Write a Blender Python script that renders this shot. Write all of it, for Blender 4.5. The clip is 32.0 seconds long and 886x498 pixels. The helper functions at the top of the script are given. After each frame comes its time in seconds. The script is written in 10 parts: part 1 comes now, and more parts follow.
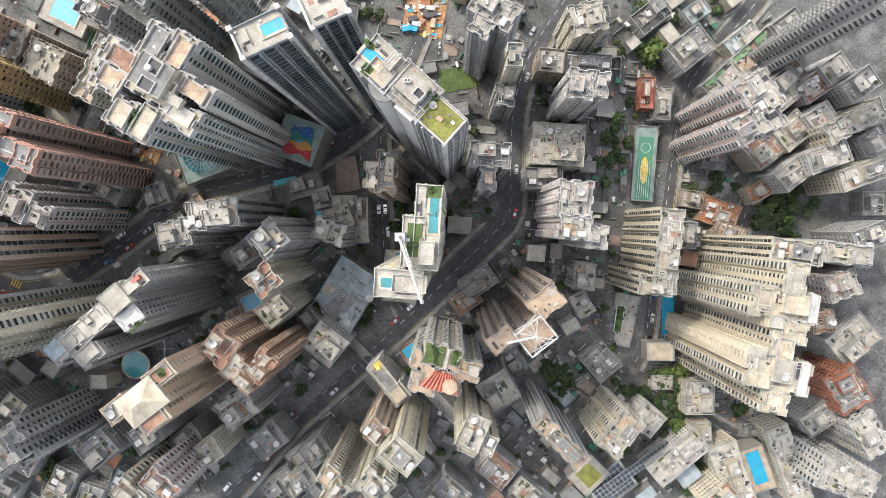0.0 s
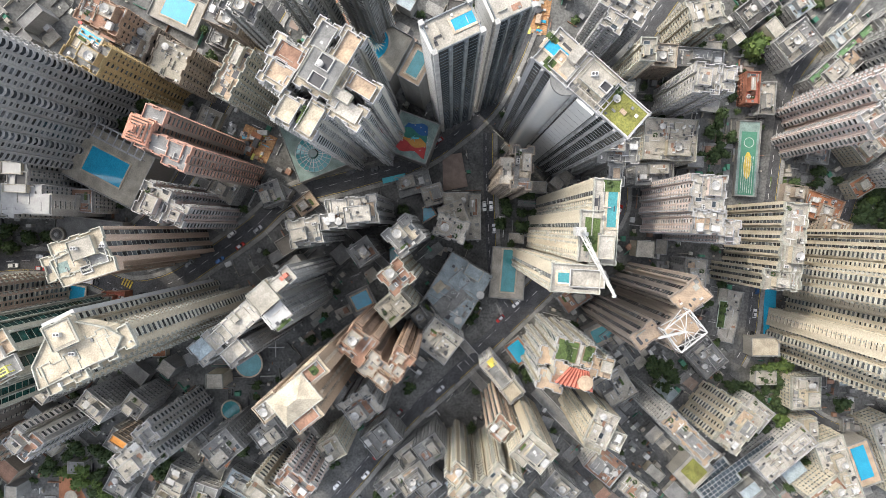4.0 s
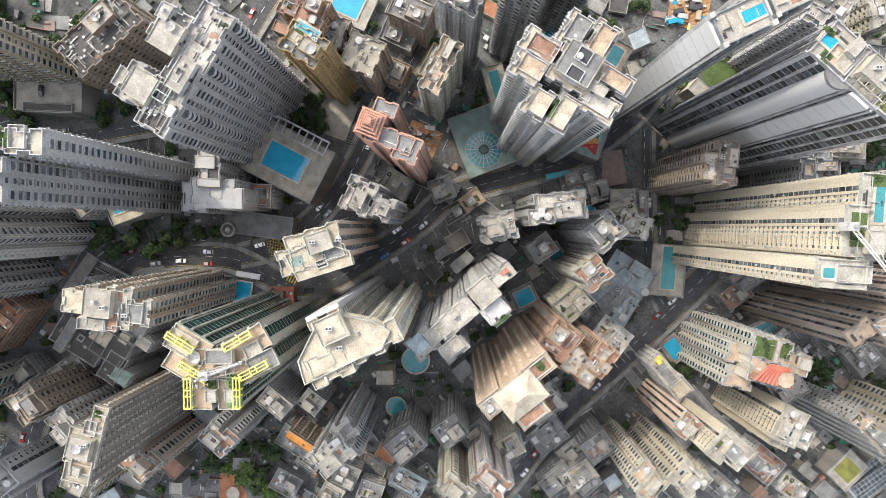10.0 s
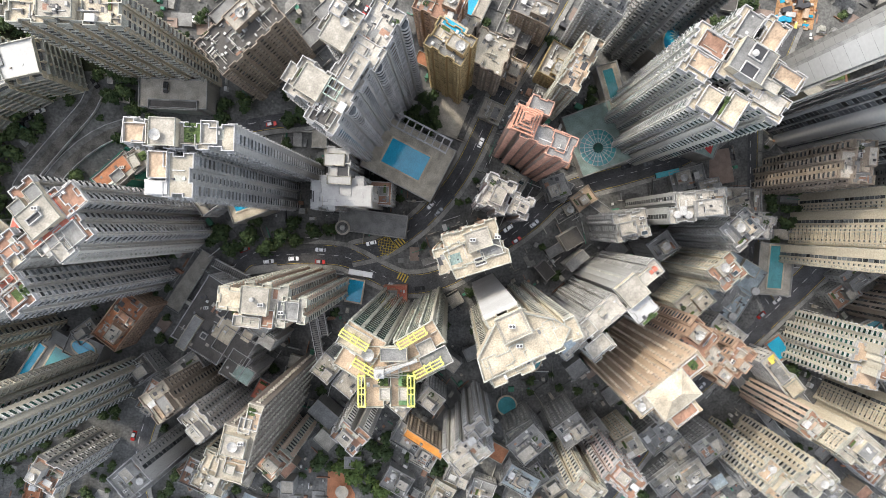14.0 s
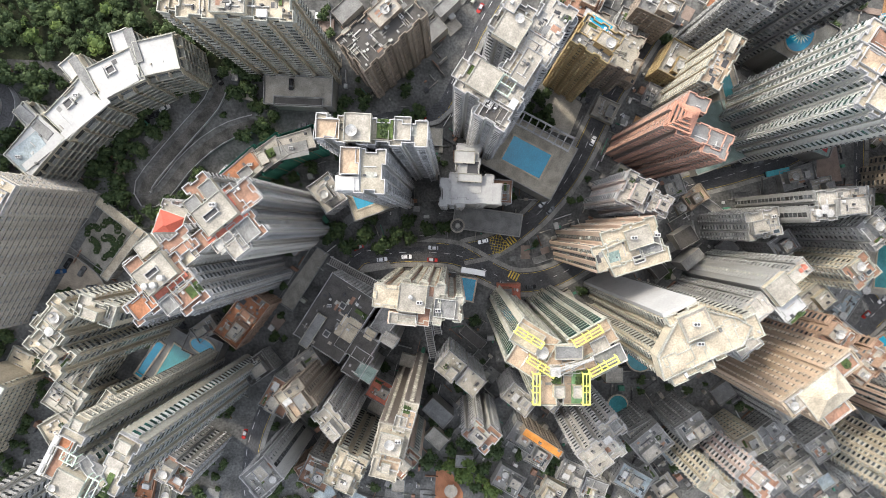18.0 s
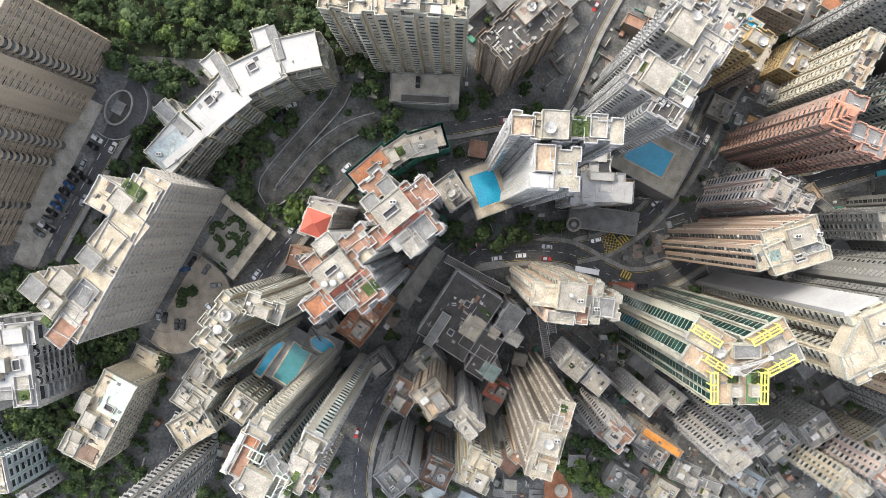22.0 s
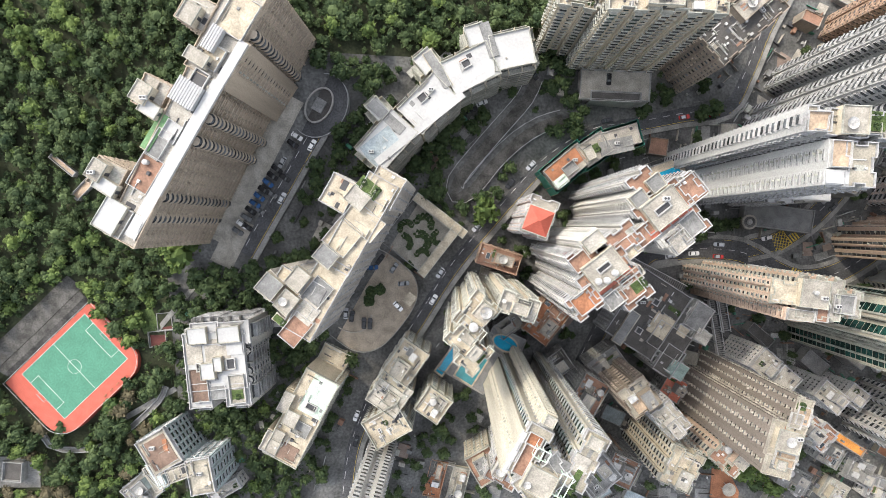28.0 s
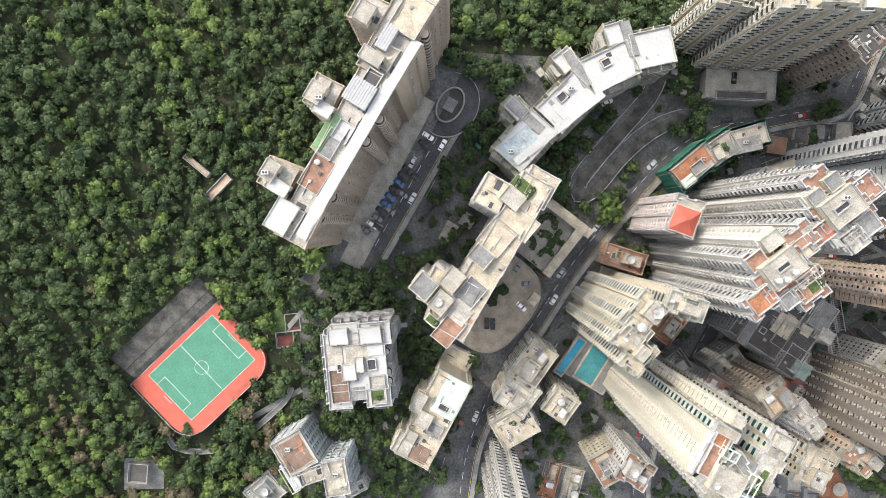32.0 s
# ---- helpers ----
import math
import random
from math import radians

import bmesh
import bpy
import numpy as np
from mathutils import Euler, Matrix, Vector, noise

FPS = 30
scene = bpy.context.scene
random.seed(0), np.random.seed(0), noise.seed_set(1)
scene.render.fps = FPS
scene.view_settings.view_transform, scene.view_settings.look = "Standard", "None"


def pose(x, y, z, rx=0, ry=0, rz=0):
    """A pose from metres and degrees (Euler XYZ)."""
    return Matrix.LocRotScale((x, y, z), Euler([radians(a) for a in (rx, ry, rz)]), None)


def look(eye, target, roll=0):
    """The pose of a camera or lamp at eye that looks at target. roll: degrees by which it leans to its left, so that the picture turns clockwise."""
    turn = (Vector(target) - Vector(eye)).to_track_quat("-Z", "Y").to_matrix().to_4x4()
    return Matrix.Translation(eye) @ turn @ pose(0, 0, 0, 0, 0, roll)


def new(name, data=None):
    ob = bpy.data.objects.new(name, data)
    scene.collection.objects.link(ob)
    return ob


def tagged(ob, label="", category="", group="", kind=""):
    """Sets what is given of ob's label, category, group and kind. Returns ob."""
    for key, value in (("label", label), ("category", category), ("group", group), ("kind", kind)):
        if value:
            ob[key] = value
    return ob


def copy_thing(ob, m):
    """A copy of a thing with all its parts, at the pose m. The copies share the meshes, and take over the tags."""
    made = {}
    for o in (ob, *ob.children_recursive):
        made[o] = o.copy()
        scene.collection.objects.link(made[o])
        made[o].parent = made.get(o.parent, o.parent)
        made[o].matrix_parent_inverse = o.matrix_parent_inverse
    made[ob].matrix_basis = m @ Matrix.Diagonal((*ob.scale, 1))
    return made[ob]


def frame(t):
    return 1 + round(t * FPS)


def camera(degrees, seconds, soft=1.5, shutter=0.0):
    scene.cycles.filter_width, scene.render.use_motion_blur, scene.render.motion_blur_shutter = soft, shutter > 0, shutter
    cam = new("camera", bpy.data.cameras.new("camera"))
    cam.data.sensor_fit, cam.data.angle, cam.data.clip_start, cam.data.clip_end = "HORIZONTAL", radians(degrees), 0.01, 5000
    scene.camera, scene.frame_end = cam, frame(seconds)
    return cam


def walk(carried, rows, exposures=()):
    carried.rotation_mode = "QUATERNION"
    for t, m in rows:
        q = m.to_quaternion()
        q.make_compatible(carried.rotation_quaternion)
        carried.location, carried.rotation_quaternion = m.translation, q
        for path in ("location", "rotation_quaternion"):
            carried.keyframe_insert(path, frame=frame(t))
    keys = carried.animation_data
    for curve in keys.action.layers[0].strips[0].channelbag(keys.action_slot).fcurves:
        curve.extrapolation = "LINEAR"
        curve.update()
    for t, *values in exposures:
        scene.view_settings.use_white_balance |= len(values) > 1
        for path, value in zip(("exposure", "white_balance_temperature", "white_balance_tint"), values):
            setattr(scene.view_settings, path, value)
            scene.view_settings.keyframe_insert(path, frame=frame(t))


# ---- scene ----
cam = camera(72.0, 32.0, soft=0.4)
EYE = 270.0
ROWS = [
    (0.0, -0.02, 0.00, -2.070, 0.899, -0.285),
    (0.5, -6.24, -0.24, -2.070, 0.899, -0.348),
    (1.0, -12.44, -0.43, -2.070, 0.899, -0.425),
    (1.5, -18.65, -0.60, -2.070, 0.899, -0.491),
    (2.0, -24.96, -0.73, -2.070, 0.899, -0.570),
    (2.5, -31.24, -0.89, -2.070, 0.899, -0.588),
    (3.0, -37.45, -0.98, -2.070, 0.899, -0.638),
    (3.5, -43.72, -0.99, -2.070, 0.899, -0.682),
    (5.5, -68.47, -1.46, -2.070, 0.899, -0.721),
    (6.0, -74.67, -1.58, -2.070, 0.899, -0.672),
    (6.5, -80.82, -1.61, -2.070, 0.899, -0.676),
    (7.0, -87.01, -1.67, -2.070, 0.899, -0.649),
    (7.5, -93.13, -1.70, -2.070, 0.899, -0.642),
    (8.0, -99.37, -1.71, -2.070, 0.899, -0.618),
    (8.5, -105.57, -1.75, -2.070, 0.899, -0.598),
    (9.0, -111.71, -1.77, -2.070, 0.899, -0.554),
    (9.5, -117.90, -1.82, -2.070, 0.899, -0.528),
    (10.0, -124.00, -1.89, -2.070, 0.899, -0.509),
    (10.5, -130.08, -1.96, -2.070, 0.899, -0.480),
    (11.0, -136.24, -2.04, -2.070, 0.899, -0.459),
    (11.5, -142.42, -2.07, -2.070, 0.899, -0.446),
    (12.0, -148.63, -2.12, -2.070, 0.899, -0.402),
    (12.5, -154.82, -2.18, -2.070, 0.899, -0.411),
    (13.0, -160.93, -2.23, -2.070, 0.899, -0.409),
    (13.5, -167.18, -2.24, -2.070, 0.899, -0.376),
    (14.0, -173.35, -2.25, -2.070, 0.899, -0.381),
    (14.5, -179.55, -2.28, -2.070, 0.899, -0.369),
    (16.5, -204.09, -2.56, -2.070, 0.899, -0.352),
    (17.0, -210.26, -2.62, -2.070, 0.899, -0.305),
    (17.5, -216.37, -2.72, -2.070, 0.899, -0.261),
    (18.0, -222.52, -2.76, -2.070, 0.899, -0.248),
    (18.5, -228.74, -2.89, -2.070, 0.899, -0.223),
    (19.0, -234.89, -2.91, -2.070, 0.899, -0.223),
    (19.5, -241.07, -2.97, -2.070, 0.899, -0.162),
    (20.0, -247.25, -3.05, -2.070, 0.899, -0.165),
    (20.5, -253.44, -3.09, -2.070, 0.899, -0.136),
    (21.0, -259.60, -3.13, -2.070, 0.899, -0.129),
    (21.5, -265.79, -3.17, -2.070, 0.899, -0.108),
    (22.0, -271.93, -3.19, -2.070, 0.899, -0.117),
    (22.5, -278.16, -3.16, -2.070, 0.899, -0.129),
    (23.0, -284.33, -3.16, -2.070, 0.899, -0.147),
    (23.5, -290.50, -3.18, -2.070, 0.899, -0.127),
    (24.0, -296.66, -3.23, -2.070, 0.899, -0.134),
    (24.5, -302.79, -3.23, -2.070, 0.899, -0.139),
    (25.0, -308.97, -3.24, -2.070, 0.899, -0.152),
    (25.5, -315.17, -3.23, -2.070, 0.899, -0.144),
    (27.5, -339.78, -3.75, -2.070, 0.899, -0.221),
    (28.0, -346.02, -3.81, -2.070, 0.899, -0.209),
    (28.5, -352.18, -3.87, -2.070, 0.899, -0.188),
    (29.0, -358.37, -3.94, -2.070, 0.899, -0.192),
    (29.5, -364.59, -3.94, -2.070, 0.899, -0.185),
    (30.0, -370.91, -3.95, -2.070, 0.899, -0.205),
    (30.5, -377.15, -3.92, -2.070, 0.899, -0.208),
    (31.0, -383.09, -3.78, -2.070, 0.899, -0.279),
    (31.5, -388.75, -3.62, -2.070, 0.899, -0.365),
    (32.0, -394.22, -3.61, -2.070, 0.899, -0.340),
]
walk(cam, [(t, pose(x, y, EYE, rx, ry, rz)) for t, x, y, rx, ry, rz in ROWS])

# ---- world, sun, exposure ----
SUN_AZ, SUN_EL = 135.0, 47.0   # direction to the sun: degrees from +x towards +y, and height
world = bpy.data.worlds.new("sky")
scene.world = world
world.use_nodes = True
wn = world.node_tree.nodes
sky = wn.new("ShaderNodeTexSky")
sky.sky_type, sky.sun_disc = "NISHITA", False
sky.sun_elevation, sky.sun_rotation = radians(SUN_EL), radians(90 - SUN_AZ)
sky.air_density, sky.dust_density = 1.0, 3.0
wn["Background"].inputs[1].default_value = 0.15
haze = wn.new("ShaderNodeHueSaturation")
haze.inputs["Saturation"].default_value = 0.40
world.node_tree.links.new(sky.outputs[0], haze.inputs["Color"])
world.node_tree.links.new(haze.outputs[0], wn["Background"].inputs[0])
sun = new("sun", bpy.data.lights.new("sun", "SUN"))
sun.data.energy, sun.data.angle, sun.data.color = 0.80, radians(1.0), (1.0, 0.895, 0.725)
sd = Vector((math.cos(radians(SUN_EL)) * math.cos(radians(SUN_AZ)), math.cos(radians(SUN_EL)) * math.sin(radians(SUN_AZ)), math.sin(radians(SUN_EL))))
sun.matrix_world = look(sd * 500, (0, 0, 0))
scene.view_settings.exposure = 1.73


# ---- materials ----
def material(name, color, rough=0.8, metal=0.0, grain=0.25, scale=0.6, stain=0.25, streak=False, vary=0.0, bump=0.15, spec=0.3, island=None):
    """A painted, tiled or cast surface: base colour, grain at two sizes, dirt, and a shift from object to object."""
    m = bpy.data.materials.new(name)
    m.use_nodes = True
    n, l = m.node_tree.nodes, m.node_tree.links
    p = n["Principled BSDF"]
    p.inputs["Roughness"].default_value, p.inputs["Metallic"].default_value = rough, metal
    p.inputs["Specular IOR Level"].default_value = spec
    tc = n.new("ShaderNodeTexCoord")
    mp = n.new("ShaderNodeMapping")
    mp.inputs["Scale"].default_value = (1, 1, 0.08) if streak else (1, 1, 1)
    l.new(tc.outputs["Object"], mp.inputs[0])
    fine = n.new("ShaderNodeTexNoise")
    fine.inputs["Scale"].default_value, fine.inputs["Detail"].default_value = scale * 4, 5
    broad = n.new("ShaderNodeTexNoise")
    broad.inputs["Scale"].default_value, broad.inputs["Detail"].default_value = scale * 0.45, 4
    l.new(tc.outputs["Object"], fine.inputs[0])
    l.new(mp.outputs[0], broad.inputs[0])
    c = [*color, 1]
    dark = [v * (1 - stain) for v in color] + [1]
    r1 = n.new("ShaderNodeValToRGB")
    r1.color_ramp.elements[0].position, r1.color_ramp.elements[1].position = 0.35, 0.62
    r1.color_ramp.elements[0].color, r1.color_ramp.elements[1].color = dark, c
    l.new(broad.outputs[0], r1.inputs[0])
    speck = n.new("ShaderNodeMapRange")
    speck.inputs["From Min"].default_value, speck.inputs["From Max"].default_value = 0.32, 0.68
    speck.inputs["To Min"].default_value, speck.inputs["To Max"].default_value = 1 - grain * 0.8, 1 + grain * 0.4
    l.new(fine.outputs[0], speck.inputs["Value"])
    mx = n.new("ShaderNodeMix")
    mx.data_type, mx.blend_type, mx.clamp_result = "RGBA", "MULTIPLY", False
    mx.inputs["Factor"].default_value = 1.0
    l.new(r1.outputs[0], mx.inputs["A"])
    l.new(speck.outputs[0], mx.inputs["B"])
    out = mx.outputs["Result"]
    if island:     # each pane or ledge its own tone: curtains, blinds, repainting
        ge = n.new("ShaderNodeNewGeometry")
        hi = n.new("ShaderNodeHueSaturation")
        ri = n.new("ShaderNodeMapRange")
        ri.inputs["To Min"].default_value, ri.inputs["To Max"].default_value = island
        l.new(ge.outputs["Random Per Island"], ri.inputs["Value"])
        l.new(ri.outputs[0], hi.inputs["Value"])
        l.new(out, hi.inputs["Color"])
        out = hi.outputs[0]
    if vary:
        oi = n.new("ShaderNodeObjectInfo")
        hs = n.new("ShaderNodeHueSaturation")
        mr = n.new("ShaderNodeMapRange")
        mr.inputs["To Min"].default_value, mr.inputs["To Max"].default_value = 1 - vary, 1 + vary
        l.new(oi.outputs["Random"], mr.inputs["Value"])
        l.new(mr.outputs[0], hs.inputs["Value"])
        l.new(out, hs.inputs["Color"])
        out = hs.outputs[0]
    l.new(out, p.inputs["Base Color"])
    if bump:
        bp = n.new("ShaderNodeBump")
        bp.inputs["Strength"].default_value, bp.inputs["Distance"].default_value = bump, 0.05
        l.new(fine.outputs[0], bp.inputs["Height"])
        l.new(bp.outputs[0], p.inputs["Normal"])
    return m


WALLS = {
    "white": (0.50, 0.485, 0.45), "cream": (0.50, 0.445, 0.345), "lightgrey": (0.42, 0.42, 0.41), "grey": (0.30, 0.30, 0.29),
    "pinkwhite": (0.58, 0.48, 0.44), "tan": (0.31, 0.26, 0.21), "brown": (0.36, 0.25, 0.18), "brownglass": (0.30, 0.25, 0.21),
    "salmon": (0.33, 0.26, 0.225), "salmonlight": (0.56, 0.43, 0.34), "rust": (0.42, 0.24, 0.16), "orange": (0.47, 0.355, 0.255),
    "silver": (0.46, 0.46, 0.46), "glass": (0.22, 0.24, 0.25), "greenglass": (0.27, 0.29, 0.24), "beigegreen": (0.50, 0.47, 0.39),
    "paleblue": (0.48, 0.55, 0.55), "whitegreen": (0.50, 0.495, 0.455), "ochre": (0.42, 0.30, 0.15), "brick": (0.33, 0.14, 0.09), "concrete": (0.30, 0.29, 0.27), "slabcream": (0.50, 0.465, 0.41), "slabtan": (0.38, 0.315, 0.245), "taupe": (0.22, 0.19, 0.165), "greenrib": (0.43, 0.41, 0.34),
}
ROOFS = {
    "white": (0.41, 0.385, 0.34), "pale": (0.35, 0.325, 0.28), "grey": (0.21, 0.21, 0.205), "dark": (0.085, 0.08, 0.075), "tan": (0.42, 0.32, 0.23),
    "terracotta": (0.29, 0.17, 0.12), "green": (0.15, 0.27, 0.13), "redroof": (0.50, 0.17, 0.12), "rustroof": (0.34, 0.15, 0.08), "mint": (0.56, 0.68, 0.58),
    "cream": (0.45, 0.395, 0.305), "woodbrown": (0.19, 0.13, 0.10), "bluegrey": (0.30, 0.35, 0.37), "tealdeck": (0.21, 0.28, 0.26), "garden": (0.36, 0.33, 0.27), "salmonroof": (0.52, 0.27, 0.19), "yellowpaint": (0.62, 0.52, 0.10), "orangetile": (0.46, 0.21, 0.12), "maroon": (0.12, 0.04, 0.035), "courtstone": (0.36, 0.305, 0.24), "brightorange": (0.62, 0.26, 0.06),
}
WALL = {k: material("wall_" + k, c, 0.75, scale=0.45, stain=0.3, grain=0.25, streak=True, vary=0.06) for k, c in WALLS.items()}
ROOF = {k: material("roof_" + k, c, 0.85, scale=0.55, stain=0.34, grain=0.34, vary=0.06) for k, c in ROOFS.items()}
ROOF["bright"] = material("roof_bright", (0.39, 0.39, 0.385), 0.7, scale=0.3, stain=0.12, grain=0.12)
TRIM = {k: material("trim_" + k, [min(0.42, v * 1.04 + 0.01) for v in c], 0.75, scale=0.5, stain=0.38, grain=0.35, island=(0.78, 1.06)) for k, c in WALLS.items()}
TRIM["orange"] = material("trim_orange", (0.48, 0.40, 0.31), 0.75, scale=0.5, stain=0.38, grain=0.35, island=(0.75, 1.06))
TRIM["taupe"] = material("trim_taupe", (0.44, 0.41, 0.35), 0.75, scale=0.5, stain=0.38, grain=0.35, island=(0.7, 1.06))
TRIM["salmon"] = material("trim_salmon", (0.43, 0.25, 0.19), 0.7, scale=0.5, stain=0.2)
GLASS = material("window_glass", (0.085, 0.092, 0.098), 0.14, island=(0.3, 2.0), grain=0.6, scale=0.25, stain=0.5, bump=0, spec=0.6, vary=0.3)
GREEN_GLASS = material("green_glass", (0.02, 0.07, 0.06), 0.1, island=(0.5, 1.5), grain=0.5, scale=0.3, stain=0.5, bump=0, spec=0.6)
BLUE_GLASS = material("blue_glass", (0.045, 0.06, 0.07), 0.08, island=(0.5, 1.6), grain=0.5, scale=0.2, stain=0.5, bump=0, spec=0.7)
WHITE = material("white_paint", (0.44, 0.435, 0.42), 0.6, scale=0.8, stain=0.32, grain=0.3)
SILVER = material("silver_cladding", (0.50, 0.50, 0.49), 0.45, metal=0.0, grain=0.08, scale=0.2, stain=0.1, streak=True, bump=0)
STEEL = material("painted_steel", (0.55, 0.55, 0.54), 0.45, scale=1.5, stain=0.3)
# also on the roof wells, where the near-black stands for shade
DARK = material("dark_metal_and_well_shade", (0.06, 0.06, 0.065), 0.5, scale=1.0)
ASPHALT = material("asphalt", (0.080, 0.081, 0.085), 0.9, grain=0.5, scale=0.4, stain=0.3, bump=0.3)
PAVE = material("paving", (0.25, 0.245, 0.23), 0.9, grain=0.4, scale=0.5, stain=0.35)
GROUND = material("ground_concrete", (0.14, 0.14, 0.135), 0.95, grain=0.5, scale=0.25, stain=0.5, bump=0.3)
SOIL = material("forest_soil", (0.04, 0.047, 0.023), 0.95, grain=0.5, scale=0.3, stain=0.5, bump=0.4)
PAINT_WHITE = material("road_paint_white", (0.62, 0.62, 0.60), 0.8, stain=0.4, scale=1.5)
APRON = material("apron_stone", (0.115, 0.11, 0.10), 0.95, grain=0.5, scale=0.5, stain=0.6, bump=0.5)
PAINT_YELLOW = material("road_paint_yellow", (0.60, 0.45, 0.08), 0.8, stain=0.4, scale=1.5)
WATER = material("pool_water", (0.02, 0.28, 0.44), 0.06, grain=0.3, scale=0.5, stain=0.15, bump=0.08, spec=0.5)
WATER_TEAL = material("pool_water_teal", (0.055, 0.23, 0.25), 0.06, grain=0.3, scale=0.5, stain=0.2, bump=0.08, spec=0.5)
DECK = material("pool_deck", (0.24, 0.185, 0.155), 0.85, scale=0.8)
YELLOW = material("yellow_steel", (0.66, 0.64, 0.16), 0.5, scale=1.0, stain=0.15)
RED = material("red_surface", (0.42, 0.10, 0.07), 0.8, scale=0.8, stain=0.15)
TURF = material("roof_turf", (0.20, 0.20, 0.055), 0.95, scale=0.5, grain=0.5, stain=0.45, bump=0.5)
LAWN = material("lawn", (0.085, 0.125, 0.042), 0.95, scale=0.6, grain=0.6, stain=0.35, bump=0.5)
COURT_GREEN = material("court_green", (0.07, 0.205, 0.14), 0.85, scale=0.4, stain=0.15)
NETTING = material("scaffold_netting", (0.04, 0.20, 0.15), 0.9, scale=0.8, stain=0.4, streak=True)


def leaf_material(name, a, c):
    m = bpy.data.materials.new(name)
    m.use_nodes = True
    n, l = m.node_tree.nodes, m.node_tree.links
    p = n["Principled BSDF"]
    p.inputs["Roughness"].default_value, p.inputs["Specular IOR Level"].default_value = 0.75, 0.2
    ge = n.new("ShaderNodeNewGeometry")
    tc = n.new("ShaderNodeTexCoord")
    no = n.new("ShaderNodeTexNoise")
    no.inputs["Scale"].default_value, no.inputs["Detail"].default_value = 0.12, 3
    l.new(tc.outputs["Object"], no.inputs[0])
    ad = n.new("ShaderNodeMath")
    ad.operation = "MULTIPLY_ADD"
    ad.inputs[1].default_value = 0.45
    l.new(ge.outputs["Random Per Island"], ad.inputs[0])
    l.new(no.outputs[0], ad.inputs[2])
    r = n.new("ShaderNodeValToRGB")
    r.color_ramp.elements[0].position, r.color_ramp.elements[0].color = 0.35, [*a, 1]
    r.color_ramp.elements[1].position, r.color_ramp.elements[1].color = 0.95, [*c, 1]
    l.new(ad.outputs[0], r.inputs[0])
    l.new(r.outputs[0], p.inputs["Base Color"])
    return m


LEAF = leaf_material("foliage", (0.014, 0.030, 0.013), (0.062, 0.088, 0.034))
LEAF_LIGHT = leaf_material("foliage_light", (0.026, 0.052, 0.016), (0.105, 0.145, 0.04))
LEAF_DRY = leaf_material("foliage_dry", (0.05, 0.046, 0.026), (0.115, 0.098, 0.058))
BARK = material("bark", (0.12, 0.085, 0.06), 0.95, scale=3)


# ---- helpers for building ----
def mesh_of(name, verts, faces, mats, index=None):
    me = bpy.data.meshes.new(name)
    me.from_pydata(verts, [], faces)
    for m in mats:
        me.materials.append(m)
    if index is not None:
        me.polygons.foreach_set("material_index", index)
    me.update()
    return me


